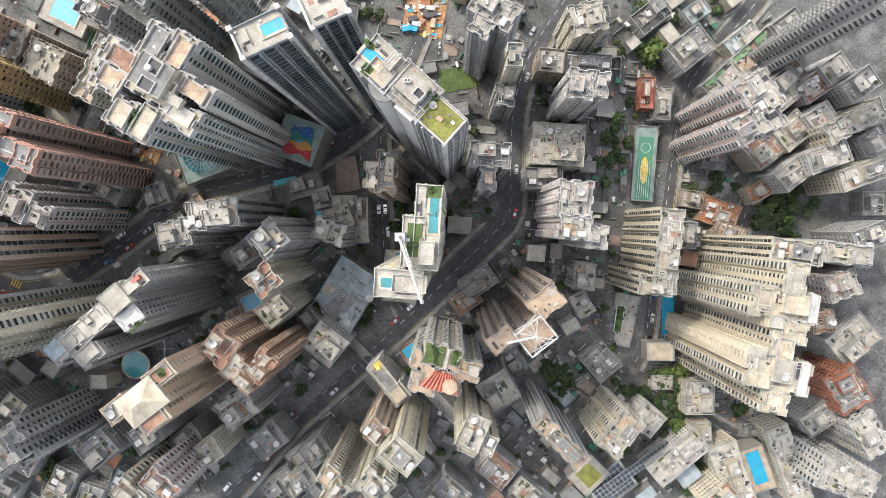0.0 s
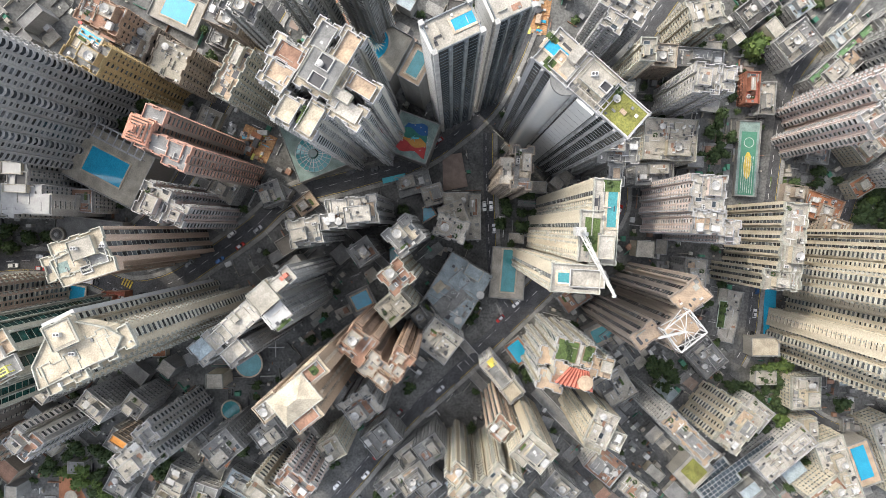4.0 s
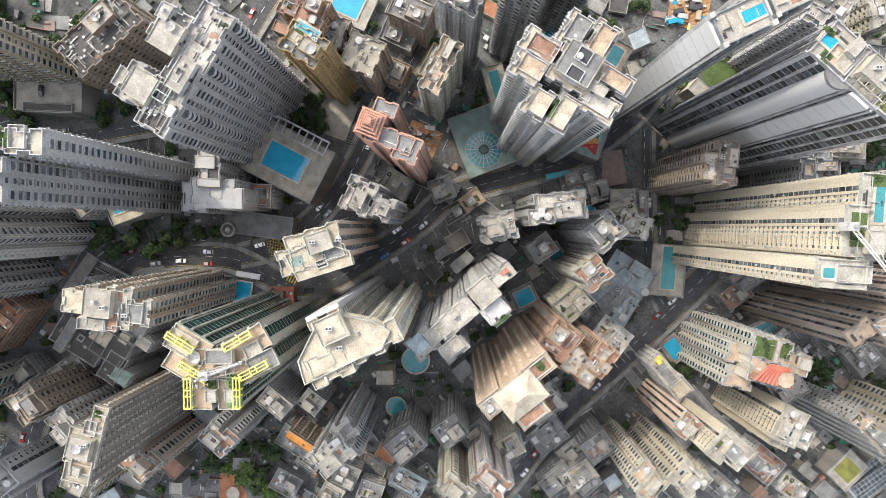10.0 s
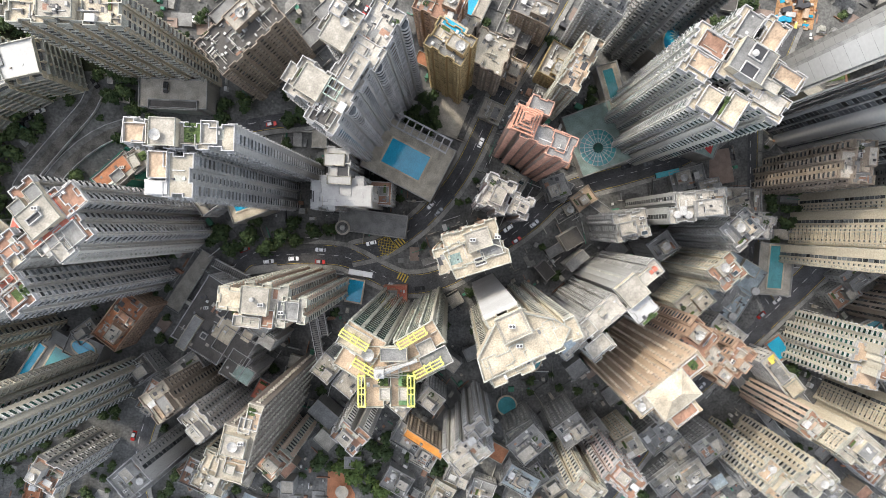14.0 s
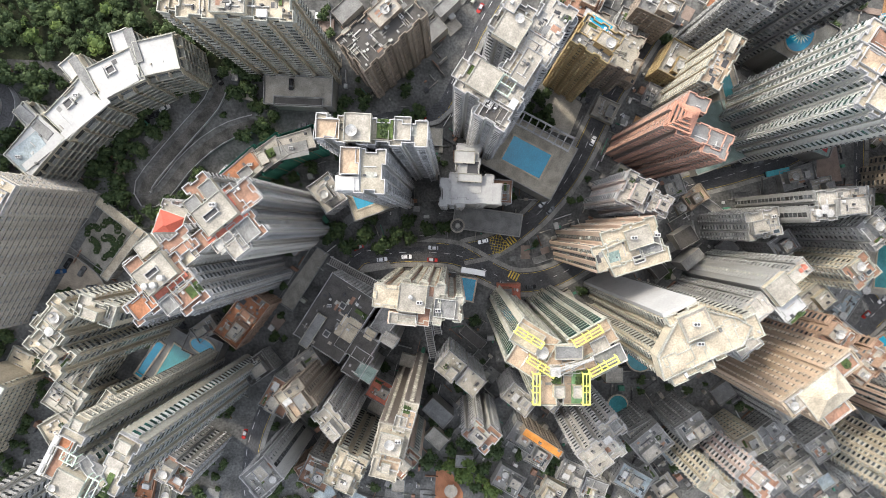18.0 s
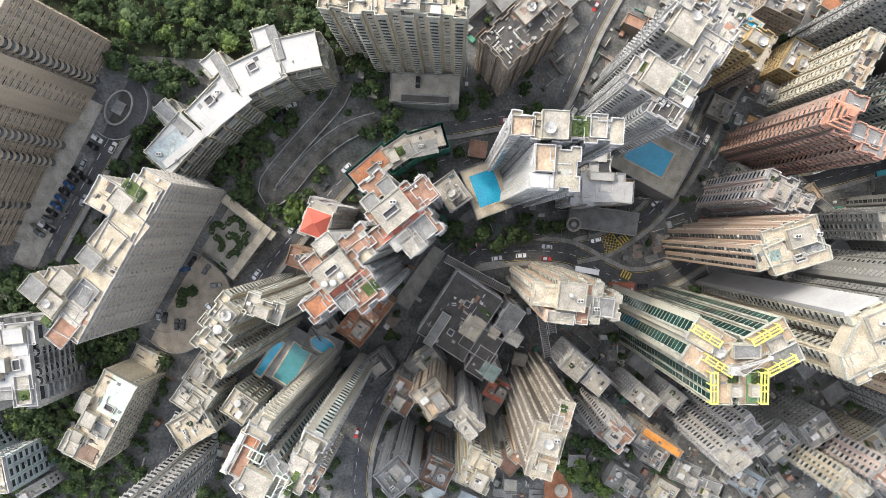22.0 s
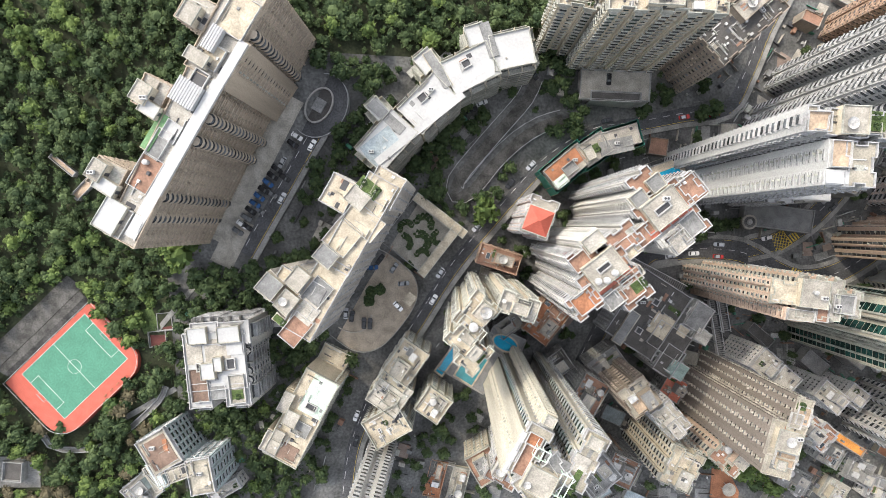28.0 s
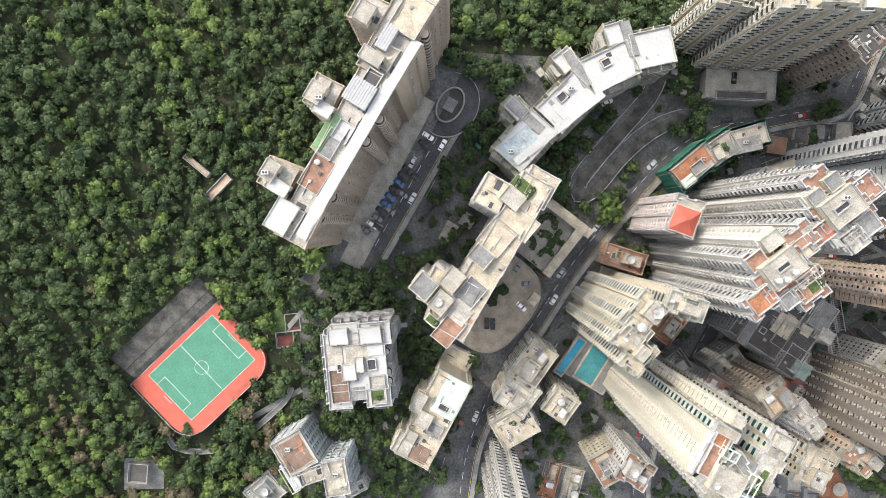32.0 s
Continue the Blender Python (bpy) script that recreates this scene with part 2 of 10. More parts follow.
class Shape:
    """Collects boxes, prisms and sheets with a material index each, and becomes one mesh."""
    def __init__(self):
        self.v, self.f, self.i = [], [], []

    def ledge(self, x0, x1, y0, y1, z0, z1, k=0, top=None, front=None):
        """A box let into a wall behind it, without the hidden back and underside."""
        o = len(self.v)
        self.v += [(x0, y0, z0), (x1, y0, z0), (x1, y1, z0), (x0, y1, z0), (x0, y0, z1), (x1, y0, z1), (x1, y1, z1), (x0, y1, z1)]
        self.f += [(o + 4, o + 5, o + 6, o + 7), (o, o + 1, o + 5, o + 4), (o + 1, o + 2, o + 6, o + 5), (o + 3, o, o + 4, o + 7)]
        self.i += [k if top is None else top, k if front is None else front, k, k]
        return self

    def box(self, x0, x1, y0, y1, z0, z1, k=0, top=None, front=None):
        o = len(self.v)
        self.v += [(x0, y0, z0), (x1, y0, z0), (x1, y1, z0), (x0, y1, z0), (x0, y0, z1), (x1, y0, z1), (x1, y1, z1), (x0, y1, z1)]
        self.f += [(o, o + 3, o + 2, o + 1), (o + 4, o + 5, o + 6, o + 7), (o, o + 1, o + 5, o + 4), (o + 1, o + 2, o + 6, o + 5), (o + 2, o + 3, o + 7, o + 6), (o + 3, o, o + 4, o + 7)]
        self.i += [k, k if top is None else top, k if front is None else front, k, k, k]
        return self

    def prism(self, pts, z0, z1, k=0, top=None):
        o, n = len(self.v), len(pts)
        self.v += [(x, y, z0) for x, y in pts] + [(x, y, z1) for x, y in pts]
        for a in range(n):
            c = (a + 1) % n
            self.f.append((o + a, o + c, o + n + c, o + n + a))
            self.i.append(k)
        self.f += [tuple(o + n + a for a in range(n)), tuple(o + a for a in reversed(range(n)))]
        self.i += [k if top is None else top, k]
        return self

    def disc(self, cx, cy, r, z0, z1, k=0, n=14, r1=None, top=None):
        o, r1 = len(self.v), r if r1 is None else r1
        for rr, z in ((r, z0), (r1, z1)):
            self.v += [(cx + rr * math.cos(2 * math.pi * a / n), cy + rr * math.sin(2 * math.pi * a / n), z) for a in range(n)]
        for a in range(n):
            c = (a + 1) % n
            self.f.append((o + a, o + c, o + n + c, o + n + a))
            self.i.append(k)
        self.f.append(tuple(o + n + a for a in range(n)))
        self.i.append(k if top is None else top)
        return self

    def beam(self, p, q, r, k=0):
        p, q = Vector(p), Vector(q)
        d = (q - p).normalized()
        a = d.cross(Vector((0, 0, 1)) if abs(d.z) < 0.9 else Vector((1, 0, 0))).normalized() * r
        c = d.cross(a).normalized() * r
        o = len(self.v)
        for e in (p, q):
            self.v += [tuple(e + a + c), tuple(e - a + c), tuple(e - a - c), tuple(e + a - c)]
        self.f += [(o + j, o + (j + 1) % 4, o + 4 + (j + 1) % 4, o + 4 + j) for j in range(4)] + [(o + 3, o + 2, o + 1, o), (o + 4, o + 5, o + 6, o + 7)]
        self.i += [k] * 6
        return self

    def mesh(self, name, mats):
        return mesh_of(name, self.v, self.f, mats, self.i)


def part(name, me, parent, m=None, label=""):
    ob = new(name, me)
    ob.parent = parent
    ob.matrix_local = Matrix() if m is None else m
    if label:
        tagged(ob, label)
    return ob


def empty(name, m, label, category, group="", kind=""):
    ob = new(name)
    ob.empty_display_size = 0.5
    ob.matrix_world = m
    return tagged(ob, label, category, group, kind)


# ---- ground ----
GX = ((2500, -60), (300, -46), (160, -40), (100, -34), (30, -22), (-40, -20), (-80, -9), (-120, -3), (-200, 0), (-280, 10), (-340, 24), (-380, 31), (-430, 46), (-500, 46), (-700, 95), (-3000, 120))
GXS, GZS = [a for a, c in GX][::-1], [c for a, c in GX][::-1]


def ground(x, y):
    """Height of the hillside: it climbs to the west, and from the street side up to the north in the west."""
    z = np.mean([np.interp(x + o, GXS, GZS) for o in (-24, -12, 0, 12, 24)])
    k = min(max((-200 - x) / 80, 0), 1) * min(max((700 + x) / 200, 0), 1)
    z = float(z + k * 0.14 * max(min(y + 20, 90), -110))
    z -= 6.0 * min(max((-62 - y) / 35, 0), 1) * min(max((x + 110) / 40, 0), 1) * min(max((110 - x) / 40, 0), 1)
    c, s = math.cos(radians(43.8)), math.sin(radians(43.8))
    lx, ly = (x + 489.8) * c + (y + 56.4) * s, (y + 56.4) * c - (x + 489.8) * s
    return min(z, 42.6) if -26 < lx < 24 and -20 < ly < 15 else z     # levelled for the pitch


def in_forest(x, y):
    """The wooded slope: west of the long slab, north of the crescent, and round the pitch."""
    if x > -280:
        return False
    if y > 0.0:
        return x < -432 + 0.53 * (y - 16) - 6 if y < 62 else x < -300
    return x < -452


def axis(a, c, fine0, fine1, step):
    v = list(np.arange(fine0, fine1 + 0.1, step))
    return [a, a * 0.6 + fine0 * 0.4, *v, fine1 * 0.4 + c * 0.6, c]


gx, gy = axis(-3000, 2500, -640, 280, 4), axis(-2500, 2500, -240, 240, 4)
gv = [(x, y, ground(x, y)) for y in gy for x in gx]
gf, gi = [], []
for j in range(len(gy) - 1):
    for i in range(len(gx) - 1):
        a = j * len(gx) + i
        gf.append((a, a + 1, a + 1 + len(gx), a + len(gx)))
        gi.append(1 if in_forest((gx[i] + gx[i + 1]) / 2, (gy[j] + gy[j + 1]) / 2) or gx[i] < -560 else 0)
tagged(new("ground", mesh_of("ground", gv, gf, [GROUND, SOIL], gi)), "hillside ground of dark concrete, yards and forest soil", "ground", kind="structure")


# ---- towers ----
STOREY = 3.0
UNITS = {}


def storey_unit(kind, wall):
    """One storey of one window column: local x along the wall, -y outward, z up from the floor. Arrays, for joining."""
    s = Shape()
    if kind == "bay":        # bay window with a light cap, floor ledge and an air conditioner
        s.ledge(-1.05, 1.05, -0.65, 0.05, 0.8, 2.15, 2, top=1, front=0)
        s.ledge(-1.15, -0.6, -0.95, -0.6, 0.45, 0.85, 1)
        s.ledge(-1.4, 1.4, -0.28, 0.05, 2.78, 2.96, 1)
    elif kind == "plain":    # two small windows with hoods and an air conditioner
        for x in (-0.75, 0.75):
            s.ledge(x - 0.42, x + 0.42, -0.06, 0.05, 0.9, 2.1, 0)
            s.ledge(x - 0.52, x + 0.52, -0.35, 0.05, 2.12, 2.24, 1)
        s.ledge(0.45, 1.05, -0.5, 0.05, 0.35, 0.8, 1)
    elif kind == "slot":     # window bands under deep hoods, an air conditioner, a downpipe
        s.ledge(-1.45, 1.45, -0.05, 0.05, 1.15, 1.95, 0)
        s.ledge(-1.7, 1.7, -0.38, 0.05, 2.02, 2.3, 2)
        s.ledge(-0.95, -0.35, -0.6, 0.05, 0.4, 0.85, 1)
        s.ledge(-1.7, 1.7, -0.2, 0.05, 0.0, 0.2, 2)
        s.ledge(0.62, 0.74, -0.2, 0.05, 0.2, 2.02, 2)
    elif kind == "recess":   # dark kitchen and bathroom windows, pipes and ledges in a light well
        s.ledge(-0.65, 0.65, -0.05, 0.05, 1.0, 2.05, 0)
        s.ledge(-1.0, 1.0, -0.45, 0.05, 0.0, 0.16, 1)
    elif kind == "rib":      # wide dark window, sunshade, and a fin beside it
        s.ledge(-1.1, 1.1, -0.08, 0.05, 0.7, 2.5, 0)
        s.ledge(-1.3, 1.3, -0.5, 0.05, 2.6, 2.85, 1)
        s.ledge(1.36, 1.6, -0.65, 0.05, 0.0, 3.0, 2)
    elif kind == "strip":    # a narrow upright window strip between plain piers
        s.ledge(-0.7, 0.7, -0.05, 0.05, 0.25, 3.0, 0)
        s.ledge(-0.72, 0.72, -0.1, 0.05, 0.0, 0.25, 1)
        s.ledge(0.95, 1.7, -0.45, 0.05, 0.0, 3.0, 2)
    elif kind == "band":     # wide dark glazing between projecting piers
        s.ledge(-1.35, 1.35, -0.08, 0.05, 0.15, 3.0, 0)
        s.ledge(-1.35, 1.35, -0.14, 0.05, 0.0, 0.15, 2)
        s.ledge(1.4, 2.0, -0.7, 0.05, 0.0, 3.0, 1)
    elif kind == "fin":      # curtain wall bands
        s.ledge(-1.6, 1.6, -0.1, 0.05, 0.5, 2.7, 0)
        s.ledge(-1.7, 1.7, -0.6, 0.05, 2.75, 2.95, 1)
        s.ledge(1.7, 1.9, -0.45, 0.05, 0.0, 3.0, 1)
    elif kind == "slab":     # long balconies with solid fronts
        s.ledge(-2.1, 2.1, -0.05, 0.05, 0.3, 2.4, 0)
        s.ledge(-2.25, 2.25, -1.7, 0.05, -0.1, 0.1, 1)
        s.box(-2.25, 2.25, -1.75, -1.6, 0.1, 1.0, 1)
        s.ledge(2.15, 2.3, -1.6, 0.05, 0.1, 2.7, 2)
    elif kind == "dots":     # a small window under a pale hood on a plain wall
        s.ledge(-0.6, 0.6, -0.06, 0.05, 0.7, 1.9, 0)
        s.ledge(-0.65, 0.65, -0.45, 0.05, 1.95, 2.2, 1)
        s.ledge(-0.3, 0.3, -0.5, 0.05, 0.1, 0.55, 1)
    elif kind == "cooler":   # an air conditioner on a bracket
        s.ledge(-0.36, 0.36, -0.6, 0.05, 0.35, 0.9, 1)
    elif kind == "round":    # half round balconies with solid fronts
        p = [(1.6 * math.cos(a), -1.6 * math.sin(a) + 0.05) for a in np.linspace(0, math.pi, 9)][::-1]
        q = [(1.35 * math.cos(a), -1.35 * math.sin(a) + 0.05) for a in np.linspace(0, math.pi, 9)][::-1]
        s.prism(p, -0.1, 1.0, 1, top=1)
        s.prism(q, 1.0, 1.04, 0, top=0)
        s.ledge(-1.2, 1.2, -0.05, 0.05, 1.1, 2.3, 0)
    return s


def glass_for(wall):
    return GREEN_GLASS if wall in ("greenglass", "greenrib", "beigegreen", "whitegreen") else BLUE_GLASS if wall in ("glass", "paleblue") else GLASS


def unit(kind, wall):
    if (kind, wall) not in UNITS:
        s = storey_unit(kind, wall)
        cut = next((k for k, f in enumerate(s.f) if min(f) >= 8), len(s.f)) if kind != "round" else len(s.f)
        nv = 8 if kind != "round" else len(s.v)
        one = mesh_of("window", s.v[:nv], s.f[:cut], [glass_for(wall), TRIM[wall], WALL[wall]], s.i[:cut])
        rest = (np.array(s.v[nv:]), [tuple(a - nv for a in f) for f in s.f[cut:]], s.i[cut:]) if nv < len(s.v) else None
        UNITS[kind, wall] = (np.array(s.v), s.f, s.i, one, rest)
    return UNITS[kind, wall]


class Joined:
    """Many small pieces joined into one mesh."""
    def __init__(self):
        self.v, self.f, self.i, self.n = [], [], [], 0

    def add(self, verts, faces, index, m):
        r = np.array(m.to_3x3())
        v = verts @ r.T + np.array(m.translation)
        self.v.append(v)
        self.f += [tuple(a + self.n for a in f) for f in faces]
        self.i += index
        self.n += len(v)

    def mesh(self, name, mats):
        return mesh_of(name, np.concatenate(self.v).tolist(), self.f, mats, self.i)


def pier_outline(w, d, p=0.35):
    """A rectangle with slightly proud corner piers, counter-clockwise."""
    a, c = w / 2, d / 2
    q = min(1.0, w / 6, d / 6)
    return [(-a - p, -c - p), (-a + q, -c - p), (-a + q, -c), (a - q, -c), (a - q, -c - p), (a + p, -c - p), (a + p, -c + q), (a, -c + q),
            (a, c - q), (a + p, c - q), (a + p, c + p), (a - q, c + p), (a - q, c), (-a + q, c), (-a + q, c + p), (-a - p, c + p),
            (-a - p, c - q), (-a, c - q), (-a, -c + q), (-a - p, -c + q)]


def bays(length, step):
    """An odd number of bays along a wall."""
    n = max(1, int(round(length / step)))
    return n if n % 2 else n - 1 if n * step > length else n + 1


def bay_outline(w, d, step, deep):
    """A rectangle whose sides step in at every second bay, counter-clockwise from the lower left corner."""
    pts = []
    for side in range(4):
        length, depth = (w, d) if side % 2 == 0 else (d, w)
        n = bays(length, step)
        a = side * math.pi / 2
        ca, sa = round(math.cos(a)), round(math.sin(a))
        for k in range(n):
            u0, u1 = -length / 2 + k * length / n, -length / 2 + (k + 1) * length / n
            v = -depth / 2 + (deep if k % 2 else 0.0)
            for u in ((u0, u1) if k % 2 else ((u0,) if k == 0 else (u0,)) + ((u1,) if k < n - 1 else ())):
                pts.append((u * ca - v * sa, u * sa + v * ca))
    return pts


def inset(pts, t):
    """The same right-angled outline, moved inward by t."""
    out = []
    for k in range(len(pts)):
        (ax, ay), (bx, by), (cx, cy) = pts[k - 1], pts[k], pts[(k + 1) % len(pts)]
        d0, d1 = Vector((bx - ax, by - ay)).normalized(), Vector((cx - bx, cy - by)).normalized()
        out.append((bx - (d0.y + d1.y) * t, by + (d0.x + d1.x) * t))
    return out


def wall_ring(outer, inner, z, h, name, mat):
    """A wall of even thickness between two outlines, as one closed piece."""
    n = len(outer)
    v = [(x, y, k) for k in (z, h) for x, y in list(outer) + list(inner)]
    f = []
    for k in range(n):
        m = (k + 1) % n
        f += [(k, m, 2 * n + m, 2 * n + k), (n + m, n + k, 3 * n + k, 3 * n + m), (2 * n + k, 2 * n + m, 3 * n + m, 3 * n + k), (m, k, n + k, n + m)]
    return mesh_of(name, v, f, [mat])


def ring(w, d, h, t=0.35, z=-0.6, grow=0.4):
    """A parapet as one closed ring."""
    a, c = w / 2 + grow, d / 2 + grow
    o = [(-a, -c), (a, -c), (a, c), (-a, c)]
    i = [(-a + t, -c + t), (a - t, -c + t), (a - t, c - t), (-a + t, c - t)]
    v = [(x, y, k) for k in (z, h) for x, y in o + i]
    f = []
    for k in range(4):
        n = (k + 1) % 4
        f += [(k, n, 8 + n, 8 + k), (4 + n, 4 + k, 12 + k, 12 + n), (8 + k, 8 + n, 12 + n, 12 + k), (n, k, 4 + k, 4 + n)]
    return v, f


def ring_mesh(name, w, d, h, mat, t=0.35, z=-0.6, grow=0.4):
    v, f = ring(w, d, h, t, z, grow)
    return mesh_of(name, v, f, [mat])


def inside(px, py, wings, skip):
    for k, (x, y, w, d, r) in enumerate(wings):
        if k == skip:
            continue
        c, sn = math.cos(-r), math.sin(-r)
        lx, ly = (px - x) * c - (py - y) * sn, (px - x) * sn + (py - y) * c
        if abs(lx) < w / 2 and abs(ly) < d / 2:
            return True
    return False


def roof_house(t, m, w, d, h, wall, roof, rnd):
    """A lift and stair house: walls, cap slab with upstand, door."""
    house = part("roof_house", Shape().prism(pier_outline(w, d, 0.08), -0.2, h).mesh("roof_house", [WALL[wall]]), t, m)
    part("house_roof", Shape().box(-w / 2 + 0.2, w / 2 - 0.2, -d / 2 + 0.2, d / 2 - 0.2, h - 0.1, h + 0.05).mesh("house_roof", [ROOF[roof]]), house)
    part("house_parapet", ring_mesh("house_parapet", w, d, h + 0.5, TRIM[wall], 0.18, h - 0.2, 0.1), house)
    part("door", Shape().box(-0.5, 0.5, -d / 2 - 0.14, -d / 2, 0.0, 2.1).mesh("door", [DARK]), house)


TANK = Shape().disc(0, 0, 1.3, 0, 2.0, n=16).disc(0, 0, 1.4, 2.0, 2.25, n=16, r1=0.5).mesh("water_tank", [WHITE])
BOXTANK = Shape().box(-1.4, 1.4, -1.0, 1.0, 0.25, 1.9).box(-1.5, 1.5, -1.1, 1.1, 1.9, 2.05).box(-1.2, -0.9, -0.8, 0.8, 0, 0.25).box(0.9, 1.2, -0.8, 0.8, 0, 0.25).mesh("water_tank", [STEEL])
COOLER = Shape().box(-0.9, 0.9, -0.55, 0.55, 0.15, 1.3).disc(-0.42, 0, 0.36, 1.3, 1.36, 1, 12).disc(0.42, 0, 0.36, 1.3, 1.36, 1, 12).mesh("cooling_unit", [STEEL, DARK])
def dish_mesh():
    s = Shape()
    rings = ((0.15, 0.5), (0.8, 0.62), (1.35, 0.95), (1.7, 1.35))
    n = 18
    for r, z in rings:
        s.v += [(r * math.cos(2 * math.pi * a / n), r * math.sin(2 * math.pi * a / n) + 0.25 * z, z) for a in range(n)]
    for k in range(3):
        for a in range(n):
            c = (a + 1) % n
            s.f.append((k * n + a, k * n + c, (k + 1) * n + c, (k + 1) * n + a))
            s.i.append(0)
    s.f.append(tuple(range(n)))
    s.i.append(0)
    s.beam((0, 0, 0), (0, 0.1, 0.6), 0.15).beam((0, 0.2, 0.6), (0, 0.5, 1.8), 0.05)
    return s.mesh("satellite_dish", [WHITE])
DISH = dish_mesh()
PIPES = Shape().beam((-3, 0, 0.25), (3, 0, 0.25), 0.09).beam((-3, 0.35, 0.25), (3, 0.35, 0.25), 0.07).beam((3, 0, 0.25), (3, 0, 2.2), 0.09).box(-2, -1.8, -0.2, 0.5, 0, 0.2).box(1, 1.2, -0.2, 0.5, 0, 0.2).mesh("pipe_run", [STEEL])
PLANTER = Shape().box(-1.6, 1.6, -0.5, 0.5, 0, 0.55, 0, top=1).mesh("planter", [ROOF["terracotta"], LAWN])
AWNING = Shape().box(-1.6, 1.6, -1.2, 1.2, 2.2, 2.32).beam((-1.5, -1.1, 0), (-1.5, -1.1, 2.2), 0.06).beam((1.5, -1.1, 0), (1.5, -1.1, 2.2), 0.06).beam((-1.5, 1.1, 0), (-1.5, 1.1, 2.2), 0.06).beam((1.5, 1.1, 0), (1.5, 1.1, 2.2), 0.06).mesh("canopy", [WHITE])
SKYLIGHT = Shape().box(-1.2, 1.2, -0.8, 0.8, 0, 0.5).box(-1.05, 1.05, -0.65, 0.65, 0.5, 0.62, 1).mesh("skylight", [WHITE, BLUE_GLASS])


def shrub_mesh(seed, n=46, r=1.0):
    rnd = random.Random(seed)
    v, f = [], []
    for k in range(n):
        a, e = rnd.uniform(0, 2 * math.pi), rnd.uniform(0.05, 1.0)
        rr = r * math.sqrt(1 - e * e * 0.6) * rnd.uniform(0.6, 1.0)
        c = Vector((rr * math.cos(a), rr * math.sin(a), 0.15 + e * r * rnd.uniform(0.6, 1.1)))
        leaf(v, f, c, rnd.uniform(0.16, 0.34) * r, rnd)
    return mesh_of("shrub", v, f, [LEAF])


def leaf(v, f, c, size, rnd):
    """One clump of leaves: a bent five sided sheet facing outward and up."""
    nrm = Vector((rnd.uniform(-0.8, 0.8), rnd.uniform(-0.8, 0.8), 1)).normalized()
    a = nrm.cross(Vector((rnd.uniform(-1, 1), rnd.uniform(-1, 1), 0.1))).normalized()
    b = nrm.cross(a)
    o = len(v)
    v.append(tuple(c + nrm * size * 0.35))
    for k in range(5):
        g = 2 * math.pi * k / 5 + rnd.uniform(-0.3, 0.3)
        v.append(tuple(c + (a * math.cos(g) + b * math.sin(g)) * size * rnd.uniform(0.75, 1.25)))
    f += [(o, o + 1 + k, o + 1 + (k + 1) % 5) for k in range(5)]


SHRUBS = [shrub_mesh(k) for k in range(3)]


CLUTTER_MATS = [WHITE, STEEL, ROOF["grey"], DARK, ROOF["terracotta"], ROOF["pale"], TRIM["cream"], COURT_GREEN]


def clutter(j, m, w, d, rnd, density=1.0):
    """Small things of a roof or yard joined: low walls, ducts, plinths, outdoor units, boxes, mats."""
    def add(x, y, sx, sy, z0, z1, k):
        if abs(x) + sx / 2 > w / 2 - 0.35 or abs(y) + sy / 2 > d / 2 - 0.35:
            return
        b = Shape().box(x - sx / 2, x + sx / 2, y - sy / 2, y + sy / 2, z0, z1, k)
        j.add(np.array(b.v), b.f, b.i, m)
    for _ in range(int(w * d * 0.26 * density)):
        x, y = rnd.uniform(-w / 2, w / 2), rnd.uniform(-d / 2, d / 2)
        q, flip = rnd.random(), rnd.random() < 0.5
        if q < 0.28:      # low dividing wall
            sx, sy, z0, z1, k = rnd.uniform(1.5, 5.5), 0.16, 0.0, rnd.uniform(0.5, 1.2), rnd.choice((0, 5, 6))
        elif q < 0.45:    # duct or pipe run
            sx, sy, z0, z1, k = rnd.uniform(1.5, 5.0), rnd.uniform(0.12, 0.4), 0.05, rnd.uniform(0.25, 0.6), rnd.choice((1, 1, 0, 3))
        elif q < 0.75:    # unit, box or hatch
            sx, sy, z0, z1, k = rnd.uniform(0.4, 1.3), rnd.uniform(0.4, 1.1), 0.0, rnd.uniform(0.3, 1.3), rnd.choice((0, 1, 1, 2, 3, 5, 3, 2))
        else:             # mat, drain or patch
            sx, sy, z0, z1, k = rnd.uniform(0.8, 3.2), rnd.uniform(0.6, 2.2), -0.02, rnd.uniform(0.03, 0.06), rnd.choice((2, 2, 5, 4, 3, 6))
        if flip:
            sx, sy = sy, sx
        add(x, y, sx, sy, z0, z1, k)


